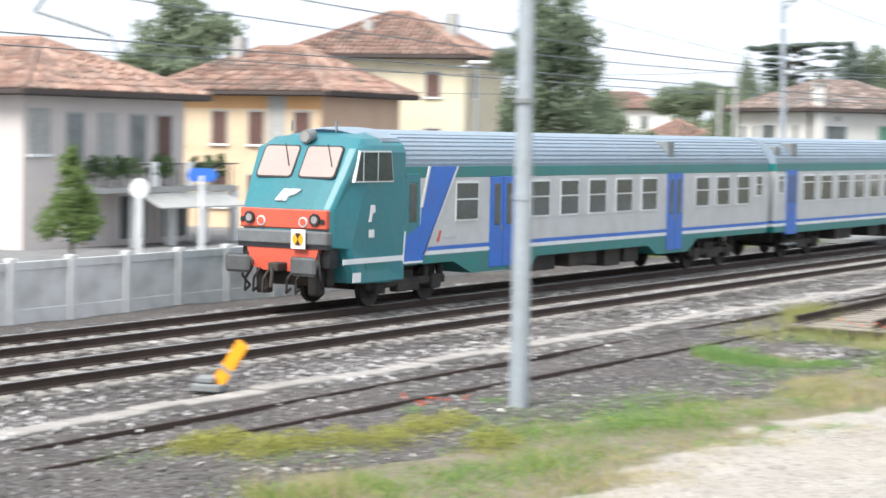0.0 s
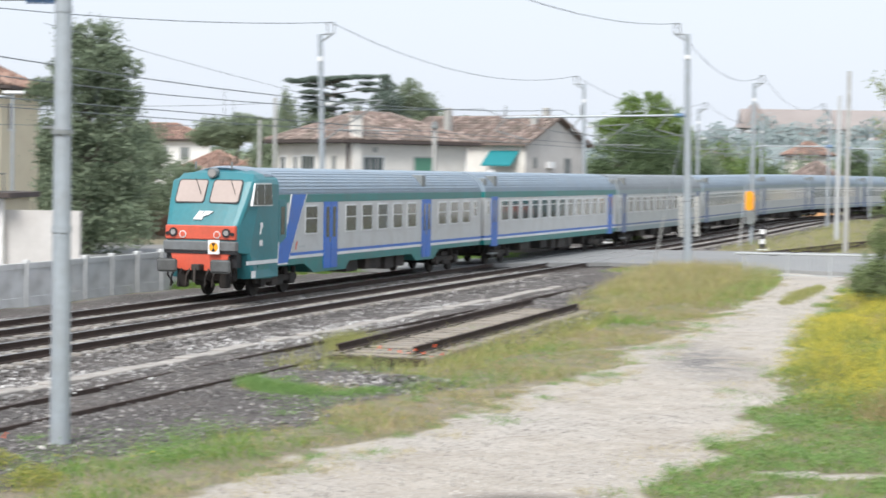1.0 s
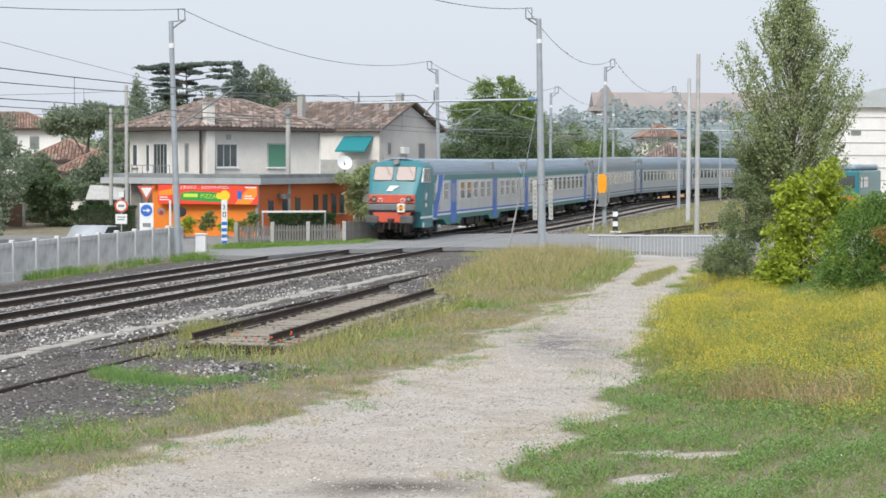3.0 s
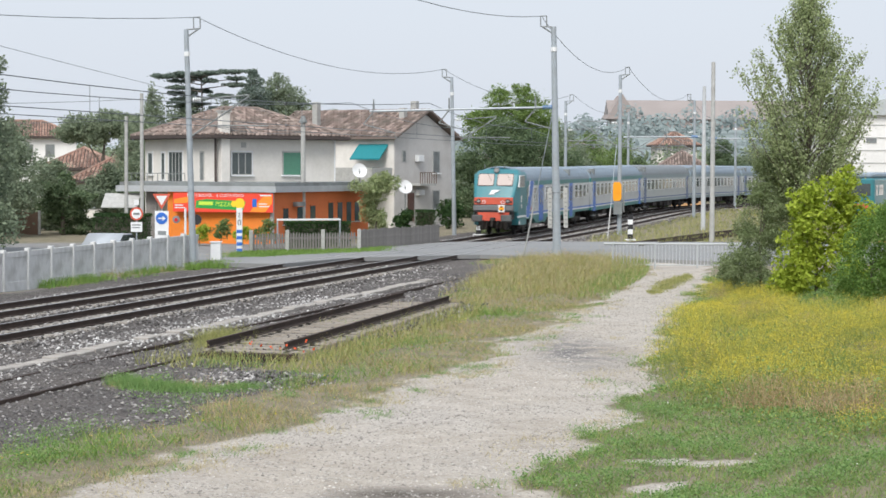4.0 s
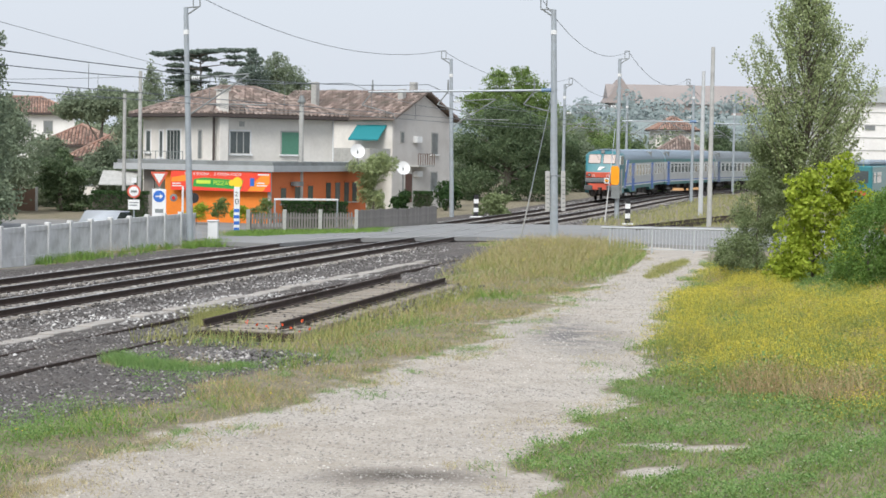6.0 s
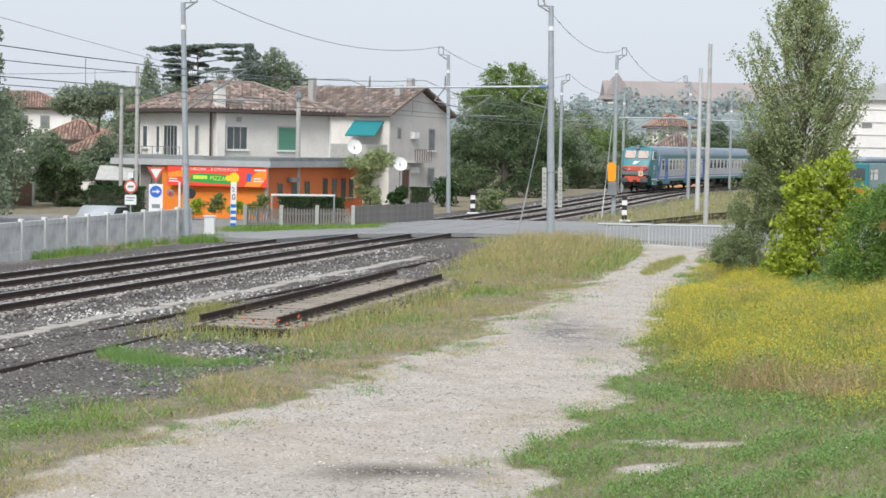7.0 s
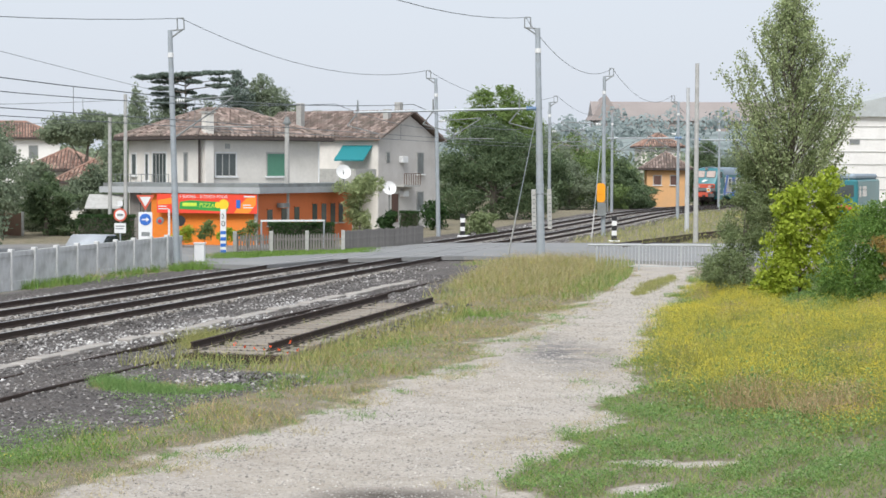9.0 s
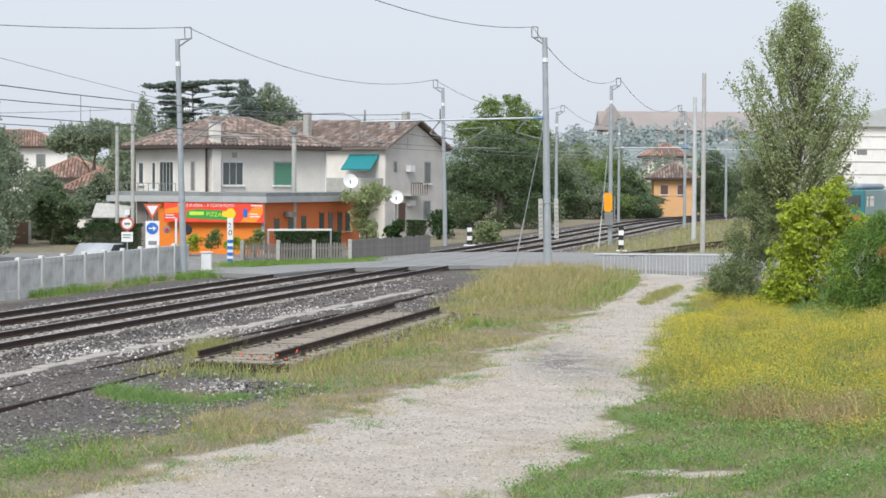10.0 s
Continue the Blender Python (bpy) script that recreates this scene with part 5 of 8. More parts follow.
def roof_gable(parent, w, d, z, h, over, mat, wall):
    """A gabled roof whose gable is the front, 0..w, and whose ridge runs back along y."""
    bm = bmesh.new()
    prism(bm, [(0, z), (w, z), (w / 2, z + h * w / (w + 2 * over))], "y", 0.0, d)
    part("gable_wall", bm, wall, parent)
    A, B, C, D = (-over, -over, z - 0.1), (w + over, -over, z - 0.1), (w + over, d + over, z - 0.1), (-over, d + over, z - 0.1)
    R0, R1 = (w / 2, -over, z + h), (w / 2, d + over, z + h)
    bm = bmesh.new()
    th = Vector((0, 0, 0.14))
    for f in ((A, D, R1, R0), (C, B, R0, R1)):
        lo = [bm.verts.new(p) for p in f]
        hi = [bm.verts.new(Vector(p) + th) for p in f]
        bm.faces.new(lo[::-1])
        bm.faces.new(hi)
        for j in range(4):
            bm.faces.new((lo[j], lo[(j + 1) % 4], hi[(j + 1) % 4], hi[j]))
    bmesh.ops.recalc_face_normals(bm, faces=bm.faces[:])
    r = part("roof", bm, mat, parent, "tiled roof")
    bm = bmesh.new()
    for f in ((A, D, R1, R0), (C, B, R0, R1)):
        g = [Vector(p) + th for p in f]
        tiles(bm, *g)
    part("roof_tiling", bm, mat, r)["kind"] = "stuff"
    return r


def opening(parent, face, u, z, w, h, depth=0.0, kind="glass", off=0.0, sill=True):
    """A window on the front (y = 0 side), the left (x = 0) or the right (x = off) of a house."""
    def q(a0, a1, b0, b1, c0, c1):
        # a along the wall, b outwards, c up
        if face == "front":
            return (a0, a1, off - b1, off - b0, c0, c1)
        if face == "left":
            return (off - b1, off - b0, a0, a1, c0, c1)
        return (off + b0, off + b1, a0, a1, c0, c1)
    mats = {"pale": POSTCONC, "glass": GLASS_DARK, "green": SHUTTER, "brown": DARKSHUTTER, "grey": STEELGREY}
    f = boxes("window", WHITE if kind == "glass" else POSTCONC, parent, q(u - 0.07, u, 0.0, 0.05, z, z + h), q(u + w, u + w + 0.07, 0.0, 0.05, z, z + h),
              q(u - 0.07, u + w + 0.07, 0.0, 0.05, z + h, z + h + 0.08))
    if sill:
        boxes("sill", WHITE, f, q(u - 0.14, u + w + 0.14, 0.0, 0.14, z - 0.1, z), bev=0.01)
    if kind == "glass":
        n = max(1, round(w / 0.42))
        for i in range(n):
            boxes("pane", GLASS_DARK, f, q(u + i * w / n + 0.025, u + (i + 1) * w / n - 0.025, 0.004, 0.02, z + 0.03, z + h - 0.03))
        boxes("frame", POSTCONC, f, *[q(u + i * w / n - 0.03, u + i * w / n + 0.03, 0.0, 0.035, z, z + h) for i in range(n + 1)])
    else:
        s = boxes("shutter", mats[kind], f, q(u, u + w, 0.004, 0.035, z, z + h))
        k = int(h / 0.14)
        boxes("slats", mats[kind], s, *[q(u + 0.03, u + w - 0.03, 0.035, 0.05, z + i * h / k + 0.02, z + i * h / k + 0.08) for i in range(k)])
    return f


def walls(parent, w, d, z0, z1, mat, name="wall"):
    t = 0.3
    boxes(name, mat, parent, (0, w, 0, t, z0, z1))
    boxes(name, mat, parent, (0, w, d - t, d, z0, z1))
    boxes(name, mat, parent, (0, t, t, d - t, z0, z1))
    boxes(name, mat, parent, (w - t, w, t, d - t, z0, z1))


# the two-storey house with the orange shop below
RZ = math.atan2(0.64, 0.768)
house_a = thing("house", "cream two-storey house with hipped clay roof over an orange shop", "house", "houses", at=(-13.72, 115.0, 0), rz=RZ)
walls(house_a, 8.6, 7.9, -0.3, 5.9, CREAM)
roof_hip(house_a, 8.6, 7.9, 5.9, 1.7, 0.62, 3.0, TILE)
opening(house_a, "front", 1.1, 3.6, 1.4, 1.33)
opening(house_a, "front", 4.75, 3.6, 1.4, 1.33, kind="green")
opening(house_a, "left", 3.6, 3.1, 1.5, 1.85, sill=False)
opening(house_a, "left", 7.0, 3.6, 0.5, 1.3)
opening(house_a, "left", 5.6, 3.3, 0.35, 1.6)
opening(house_a, "left", 1.3, 3.3, 0.3, 1.6, kind="grey", sill=False)
boxes("vent", POSTCONC, house_a, (1.75, 2.1, -0.02, 0.0, 5.2, 5.5))
ch = boxes("chimney", CREAM, house_a, (0.12, 0.72, -0.42, 0.0, 3.0, 7.25), bev=0.02, label="cream outside chimney stack")
boxes("cap", POSTCONC, ch, (0.05, 0.8, -0.5, 0.08, 7.25, 7.34))
quick("downpipe", lambda b: rod(b, (-0.12, -0.15, 3.0), (-0.12, -0.15, 5.8), 0.07), EAVE, house_a)
quick("downpipe", lambda b: rod(b, (8.5, -0.1, 3.0), (8.5, -0.1, 5.7), 0.05), WHITE, house_a)
rail_b = boxes("balcony_rail", STEELGREY, house_a, (-1.5, -1.46, 1.0, 7.6, 3.65, 3.69), *[(-1.49, -1.46, 1.0 + i * 0.6, 1.03 + i * 0.6, 3.0, 3.65) for i in range(12)])
boxes("chimney", TILE, house_a, (6.6, 7.1, 2.4, 2.9, 6.5, 7.1))

shop = thing("shop", "orange single-storey pizza shop with flat overhanging roof", "shop", "houses")
OUT = [(-19.0, 111.8), (-9.7, 109.0), (-4.85, 120.6), (-8.0, 126.0), (-18.8, 124.0)]
INN = [(-16.0, 111.3), (-9.95, 109.5), (-5.1, 120.8), (-8.4, 125.0), (-17.5, 123.0)]
bm = bmesh.new()
prism(bm, OUT, "z", 2.66, 3.0)
slab_a = part("roof_slab", bm, SLABGREY, shop, "grey overhanging flat roof edge")
bm = bmesh.new()
prism(bm, [(p[0] * 0.97 - 0.36, p[1] * 0.97 + 3.4) for p in OUT], "z", 3.0, 3.2)
part("upper_slab", bm, STEELGREY, slab_a)
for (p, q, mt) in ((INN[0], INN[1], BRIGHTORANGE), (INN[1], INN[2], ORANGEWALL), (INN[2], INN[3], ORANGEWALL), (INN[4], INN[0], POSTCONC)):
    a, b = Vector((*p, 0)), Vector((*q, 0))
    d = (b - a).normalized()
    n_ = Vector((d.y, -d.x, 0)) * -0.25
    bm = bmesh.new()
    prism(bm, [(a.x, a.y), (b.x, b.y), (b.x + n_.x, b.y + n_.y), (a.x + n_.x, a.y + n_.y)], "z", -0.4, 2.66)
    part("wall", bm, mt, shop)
side_v = Vector((INN[2][0] - INN[1][0], INN[2][1] - INN[1][1], 0))
sl = side_v.length
side = new("side_openings")
side.parent = shop
side.matrix_world = Matrix.Translation((INN[1][0], INN[1][1], 0)) @ Matrix.Rotation(math.atan2(side_v.y, side_v.x), 4, "Z")
for u, z0, h in ((1.3, 0.85, 0.9), (3.0, 0.8, 1.0), (4.6, 0.8, 1.05), (6.9, 0.85, 1.15), (8.1, 0.85, 1.15), (9.3, 0.85, 1.15), (10.4, 0.85, 1.15)):
    f = boxes("window", ORANGEWALL, side, (u - 0.06, u + 0.68, -0.06, 0.0, z0 + h, z0 + h + 0.06))
    boxes("pane", GLASS_DARK, f, (u, u + 0.62, -0.02, -0.005, z0, z0 + h))
    boxes("sill", POSTCONC, f, (u - 0.08, u + 0.7, -0.12, 0.0, z0 - 0.07, z0))
boxes("corner_pipe", POSTCONC, side, (-0.1, 0.06, -0.1, 0.06, -0.3, 2.66))
boxes("air_unit", STEELGREY, side, (2.4, 3.1, -0.5, -0.05, 1.85, 2.1))
bm = bmesh.new()
prism(bm, [(110.4, 1.75), (111.9, 2.5), (111.9, 2.55), (110.4, 1.8)], "x", -19.6, -17.6)
part("awning", bm, POSTCONC, shop, "pale tilted awning")
boxes("pillar", WOODGREY, shop, (-17.3, -16.7, 111.9, 112.2, -0.3, 2.66))
boxes("pillar", POSTCONC, shop, (-15.2, -15.0, 111.3, 111.5, -0.3, 2.66))

# banner
front_v = Vector((-9.85 - -15.6, 109.3 - 110.9, 0))
ban = thing("banner", "red printed banner with green panel under a roof edge", "banner", at=(-15.6, 110.75, 0.55), rz=math.atan2(front_v.y, front_v.x))
BRED = surface("banner_red", (0.83, 0.07, 0.035), 0.6, vary=0.08)
BGREEN = surface("banner_green", (0.03, 0.32, 0.06), 0.6, vary=0.1)
BYELLOW = surface("banner_yellow", (0.9, 0.6, 0.03), 0.6, vary=0.05)
BORANGE = surface("banner_orange", (0.9, 0.28, 0.03), 0.6, vary=0.1)
BLIME = surface("banner_lime", (0.55, 0.75, 0.08), 0.6, vary=0.05)
BL = front_v.length
sheet = boxes("sheet", BRED, ban, (0, BL, -0.03, 0.0, 1.0, 2.06))
bm = bmesh.new()
prism(bm, [(1.35, 1.22), (4.2, 1.1), (4.35, 1.6), (2.0, 1.72), (1.4, 1.62)], "y", -0.036, -0.03)
part("panel", bm, BGREEN, sheet)
quick("disc", lambda b: rod(b, (4.0, -0.04, 1.48), (4.0, -0.03, 1.48), 0.3, n=18), BYELLOW, sheet)
quick("disc", lambda b: rod(b, (3.65, -0.045, 1.46), (3.65, -0.035, 1.46), 0.17, n=18), BYELLOW, sheet)
bm = bmesh.new()
prism(bm, [(4.6, 1.02), (5.5, 1.02), (5.9, 1.5), (5.9, 2.0), (5.4, 1.9), (4.8, 1.3)], "y", -0.036, -0.03)
part("swirl", bm, BORANGE, sheet)
bm = bmesh.new()
prism(bm, [(0.05, 1.45), (0.9, 1.5), (1.2, 1.9), (0.05, 1.7)], "y", -0.036, -0.03)
part("swirl", bm, BORANGE, sheet)
boxes("photo", BLUE, sheet, (4.75, 5.0, -0.044, -0.038, 1.3, 1.75))
boxes("line", WHITE, sheet, (5.15, 5.75, -0.044, -0.038, 1.3, 1.36), (5.15, 5.6, -0.044, -0.038, 1.44, 1.5), (0.1, 0.7, -0.044, -0.038, 1.2, 1.26), (0.1, 0.6, -0.044, -0.038, 1.34, 1.4),
      (5.2, 5.85, -0.044, -0.038, 1.9, 1.98))


def lettering(text, parent, x, y, z, size, mat, turn=0.0):
    cu = bpy.data.curves.new("lettering", "FONT")
    cu.body = text
    cu.size = size
    cu.extrude = 0.004
    tmp = bpy.data.objects.new("lettering", cu)
    scene.collection.objects.link(tmp)
    dg = bpy.context.evaluated_depsgraph_get()
    me_ = bpy.data.meshes.new_from_object(tmp.evaluated_get(dg))
    bpy.data.objects.remove(tmp)
    me_.materials.clear()
    me_.materials.append(mat)
    o = new("lettering", me_)
    o.parent = parent
    o.matrix_local = Matrix.Translation((x, y, z)) @ Matrix.Rotation(turn, 4, "Y") @ Matrix.Rotation(radians(90), 4, "X")
    return o


lettering("NDE E BUONA ... E COSTA POCO", sheet, 0.85, -0.045, 1.85, 0.225, WHITE)
lettering("PIZZA", sheet, 2.55, -0.045, 1.34, 0.34, BLIME, radians(2))
boxes("line", BLIME, sheet, (1.55, 2.4, -0.045, -0.038, 1.38, 1.58))

stove = thing("flue_pipe", "tall weathered grey flue pipe with a cowl beside the shop", "flue", at=(-8.5, 113.0, 0))
quick("pipe", lambda b: rod(b, (0, 0, 0.6), (0, 0, 6.6), 0.15, 0.13, n=12), POSTCONC, stove)
quick("cowl", lambda b: (rod(b, (0, 0, 6.6), (0, 0, 6.7), 0.24, n=12), rod(b, (0, 0, 6.7), (0, 0, 7.0), 0.2, 0.1, n=12)), STEELGREY, stove)
quick("foot", lambda b: rod(b, (0, 0, -0.3), (0, 0, 0.6), 0.2, n=12), POSTCONC, stove)

# neighbour with the gable
RZ2 = math.atan2(0.85, 0.53)
house_b = thing("house", "grey and cream gabled house with clay roof and teal awning", "house", "houses", at=(-4.0, 138.0, 0), rz=RZ2)
walls(house_b, 7.9, 11.0, -0.3, 6.15, GREYWALL)
roof_gable(house_b, 7.9, 11.0, 6.15, 1.95, 0.45, TILE, GREYWALL)
boxes("side_coat", CREAM, house_b, (-0.03, 0.0, 0.05, 11.0, -0.3, 6.0), label="cream side wall")
opening(house_b, "front", 5.0, 3.7, 0.8, 1.5, kind="grey")
opening(house_b, "front", 1.0, 4.5, 0.35, 0.7, kind="grey", sill=False)
opening(house_b, "front", 5.0, 1.1, 0.8, 1.3, kind="grey")
opening(house_b, "front", 1.6, 0.3, 0.9, 2.0, kind="brown", sill=False)
boxes("balcony", POSTCONC, house_b, (2.1, 4.2, -0.8, 0.0, 2.8, 2.95))
boxes("railing", WOODBROWN, house_b, (2.1, 4.2, -0.8, -0.76, 3.7, 3.75), *[(2.1 + i * 0.3, 2.14 + i * 0.3, -0.8, -0.76, 2.95, 3.7) for i in range(8)])
boxes("air_unit", WHITE, house_b, (2.6, 3.3, -0.35, 0.0, 4.5, 4.95), bev=0.02)
boxes("air_unit", WHITE, house_b, (2.7, 3.4, -0.35, 0.0, 2.1, 2.5), bev=0.02)
bm = bmesh.new()
prism(bm, [(-0.05, 5.7), (-0.05, 5.6), (-1.15, 4.6), (-1.15, 4.7)], "y", 0.5, 3.0)
part("awning", bm, AWNING, house_b, "teal fabric awning")
boxes("terrace", POSTCONC, house_b, (-2.6, -0.05, 0.2, 6.0, 2.9, 3.1), (-2.6, -2.5, 0.2, 6.0, 3.1, 4.05), (-2.6, -0.05, 0.15, 0.25, 3.1, 4.05))
for u, v, z in ((0.9, 7.3, 8.75), (2.4, 0.8, 8.3), (4.3, 1.05, 8.85)):
    boxes("chimney", POSTCONC, house_b, (u, u + 0.45, v, v + 0.45, 6.3, z), bev=0.02)
for x, y, z, rr in ((-6.25, 134.0, 3.85, 0.62), (-3.2, 136.0, 2.75, 0.6)):
    sd = thing("satellite_dish", "round white satellite dish on a bracket", "satellite dish", "satellite dishes", at=(x, y, z))
    bm = bmesh.new()
    bmesh.ops.create_uvsphere(bm, u_segments=18, v_segments=10, radius=rr * 1.4)
    bmesh.ops.delete(bm, geom=[v for v in bm.verts if v.co.z > -rr * 0.98], context="VERTS")
    for v in bm.verts:
        v.co.z += rr * 1.2
    o = part("reflector", bm, WHITE, sd, smooth=True)
    o.matrix_local = Matrix.Rotation(radians(70), 4, "X") @ Matrix.Rotation(radians(15), 4, "Y")
    quick("stem", lambda b: rod(b, (0, 0.1, 0), (0, 0.15, -z - 0.3), 0.05), STEELGREY, sd)
    quick("feed", lambda b: rod(b, (0, -0.1, -0.2), (0, -0.7, 0.1), 0.02), STEELGREY, sd)

# houses beyond the fence
house_c = thing("house", "pale two-storey house with clay roof and long balcony", "house", "houses", at=(-33.6, 60.0, 0), rz=math.atan2(0.97, 0.239))
walls(house_c, 8.7, 9.0, -0.3, 5.3, PINKWALL)
roof_hip(house_c, 8.7, 9.0, 5.3, 1.9, 0.7, 3.2, TILE_PALE)
opening(house_c, "front", 0.35, 3.1, 0.9, 1.5, kind="pale")
for u, sort in ((2.2, "grey"), (3.9, "pale"), (5.6, "grey"), (7.1, "brown")):
    opening(house_c, "front", u, 2.8, 0.8, 1.7, kind=sort, sill=False)
boxes("balcony", POSTCONC, house_c, (1.6, 10.4, -1.3, 0.0, 1.75, 1.95))
boxes("railing", IRON, house_c, (1.6, 10.4, -1.3, -1.26, 2.75, 2.8), *[(1.6 + i * 0.35, 1.66 + i * 0.35, -1.3, -1.26, 1.95, 2.75) for i in range(25)])
for u in (4.4, 6.4, 8.3, 10.2):
    boxes("pillar", WHITE, house_c, (u, u + 0.3, -1.3, -1.0, -0.3, 1.75), bev=0.02)
for u in (5.2, 7.2):
    boxes("planter", WHITE, house_c, (u, u + 0.4, -1.38, -1.3, 1.95, 2.85), bev=0.02)
for u in (2.2, 5.0, 7.4):
    opening(house_c, "front", u, 0.0, 1.5, 1.6, kind="glass", sill=False)
bm = bmesh.new()
prism(bm, [(-1.3, 1.72), (-2.3, 1.25), (-2.3, 1.2), (-1.3, 1.66)], "x", 4.6, 9.6)
part("awning", bm, POSTCONC, house_c, "pale slanting awning")
boxes("chimney", POSTCONC, house_c, (1.0, 1.5, 5.5, 6.0, 5.9, 7.9))

house_d = thing("house", "ochre two-storey house with brown shutters and clay roof", "house", "houses", at=(-38.2, 80.4, 0), rz=math.atan2(-0.17, 0.985))
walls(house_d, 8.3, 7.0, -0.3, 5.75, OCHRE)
roof_hip(house_d, 8.3, 7.0, 5.75, 2.0, 0.65, 3.0, TILE_PALE)
boxes("frieze", PEACH, house_d, (-0.02, 8.32, -0.02, 0.0, 5.0, 5.75), label="orange painted frieze")
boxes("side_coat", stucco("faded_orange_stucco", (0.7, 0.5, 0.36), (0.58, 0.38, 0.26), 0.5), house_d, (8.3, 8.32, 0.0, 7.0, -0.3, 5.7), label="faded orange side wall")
boxes("pale_patch", POSTCONC, house_d, (5.65, 6.55, -0.03, -0.02, 3.0, 5.7), label="pale rendered chimney strip")
for u in (0.5, 2.8, 4.7, 7.0):
    opening(house_d, "front", u, 3.45, 0.75, 1.4, kind="brown")
    opening(house_d, "front", u, 0.7, 0.75, 1.4, kind="brown")
boxes("chimney", POSTCONC, house_d, (2.2, 2.7, 2.4, 2.9, 7.0, 8.2))

house_e = thing("house", "tall pale yellow house with hipped clay roof", "house", "houses", at=(-39.8, 100.0, 0), rz=0.05)
walls(house_e, 9.7, 9.0, -0.3, 8.2, YELLOWWALL)
roof_hip(house_e, 9.7, 9.0, 8.2, 2.5, 0.7, 4.2, TILE_PALE)
for u in (1.2, 3.7, 7.6):
    opening(house_e, "front", u, 6.0, 0.75, 1.3, kind="brown")
    opening(house_e, "front", u, 2.9, 0.8, 1.4, kind="brown")
opening(house_e, "right", 2.0, 6.0, 0.7, 1.3, kind="brown", off=9.7)
boxes("chimney", POSTCONC, house_e, (7.8, 8.4, 3.0, 3.6, 8.6, 10.6))
boxes("chimney", POSTCONC, house_e, (3.4, 3.9, 2.2, 2.7, 9.0, 10.2))

garage = thing("garage", "flat-roofed pale garage with a dark open doorway", "garage", "houses", at=(-28.2, 77.0, 0), rz=0.06)
boxes("wall", YELLOWWALL, garage, (0, 1.9, 0, 0.3, -0.3, 2.75))
boxes("wall", WHITEWALL, garage, (1.9, 3.0, -0.01, 0.3, -0.3, 2.75))
boxes("wall", WHITEWALL, garage, (4.9, 5.2, 0, 0.3, -0.3, 2.75))
boxes("wall", GREYWALL, garage, (5.2, 8.2, 0.4, 0.7, -0.3, 2.3))
boxes("wall", YELLOWWALL, garage, (0, 5.2, 4.5, 4.8, -0.3, 2.75), (0, 0.3, 0.3, 4.5, -0.3, 2.75), (4.9, 5.2, 0.3, 4.5, -0.3, 2.75))
boxes("lintel", ORANGEWALL, garage, (3.0, 4.9, 0, 0.3, 2.2, 2.75))
boxes("roof", EAVE, garage, (-0.5, 5.6, -0.6, 5.2, 2.78, 3.0), bev=0.02, label="dark flat roof")
boxes("roof_rail", IRON, garage, (-0.3, 5.4, -0.42, -0.38, 3.72, 3.77), *[(-0.3 + i * 0.4, -0.26 + i * 0.4, -0.42, -0.38, 3.0, 3.72) for i in range(15)])
boxes("roof_shelter", STEELGREY, garage, (3.0, 4.6, 0.6, 1.6, 3.0, 4.0), bev=0.04, label="dark box on the terrace")
boxes("tool_rack", BLUE, garage, (3.1, 4.8, 1.2, 1.6, -0.2, 0.9))
boxes("clutter", STEELGREY, garage, (3.1, 4.8, 2.0, 2.4, -0.2, 2.0))
boxes("air_unit", WHITE, garage, (0.7, 1.3, -0.3, 0.0, 1.8, 2.15))

# peach house in the bend, and far roofs
house_f = thing("house", "small peach house with dark clay roof beside the bend", "house", "houses", at=(23.25, 218.0, 0.0), rz=-0.06)
walls(house_f, 4.4, 6.0, -0.3, 4.25, PEACH)
roof_hip(house_f, 4.4, 6.0, 4.25, 1.8, 0.6, 2.0, TILE)
for u in (0.75, 2.6):
    opening(house_f, "front", u, 2.45, 0.8, 1.0, kind="brown")

FARROOFS = [(-35.5, 172.0, 6.5, 7.0, 3.9, TILE_PALE, GREYWALL, 0.1), (-52, 215, 11, 9, 7.3, TILE_PALE, WHITEWALL, 0.2), (-28.5, 150, 5, 6, 3.0, TILE_PALE, CREAM, -0.1),
            (27.2, 262.0, 5.2, 6.0, 7.2, TILE_PALE, CREAM, 0.05), (12.0, 285.0, 10.0, 8.0, 6.2, TILE, CREAM, 0.1), (47, 255, 9, 8, 7.8, TILE_PALE, YELLOWWALL, 0.0),
            (38, 240, 9, 7, 4.4, TILE, GREYWALL, 0.0), (-26, 205, 12, 8, 6.6, TILE, WHITEWALL, 0.0)]
for x, y, w, d, z, rm, wm, rz in FARROOFS:
    hh = thing("house", "distant pale house with a clay roof among trees", "house", "distant houses", at=(x, y, 0), rz=rz)
    walls(hh, w, d, -0.3, z, wm)
    roof_hip(hh, w, d, z, 1.8, 0.5, min(w, d) * 0.4, rm)
    for i in range(int(w / 2.4)):
        opening(hh, "front", 0.8 + i * 2.3, z - 2.2, 0.9, 1.3, kind="grey", sill=False)

# long brick building on the rise
kiln = thing("long_building", "long low brown industrial building on the horizon", "building", "distant houses", at=(48.5, 600, 2.6), rz=0.02)
KB = stucco("far_brick", (0.33, 0.28, 0.26), (0.28, 0.25, 0.24), 0.4)
boxes("wall", KB, kiln, (0, 62, 0, 18, -4, 16.5))
bm = bmesh.new()
prism(bm, [(-1, 16.5), (19, 16.5), (9, 22.5)], "x", -1, 63)
part("roof", bm, surface("far_roof", (0.30, 0.265, 0.25), 0.9, vary=0.15, blotch=0.1), kiln)
bm = bmesh.new()
prism(bm, [(-2, 16.5), (8, 16.5), (3, 24)], "y", -1, 18)
part("gable", bm, KB, kiln)

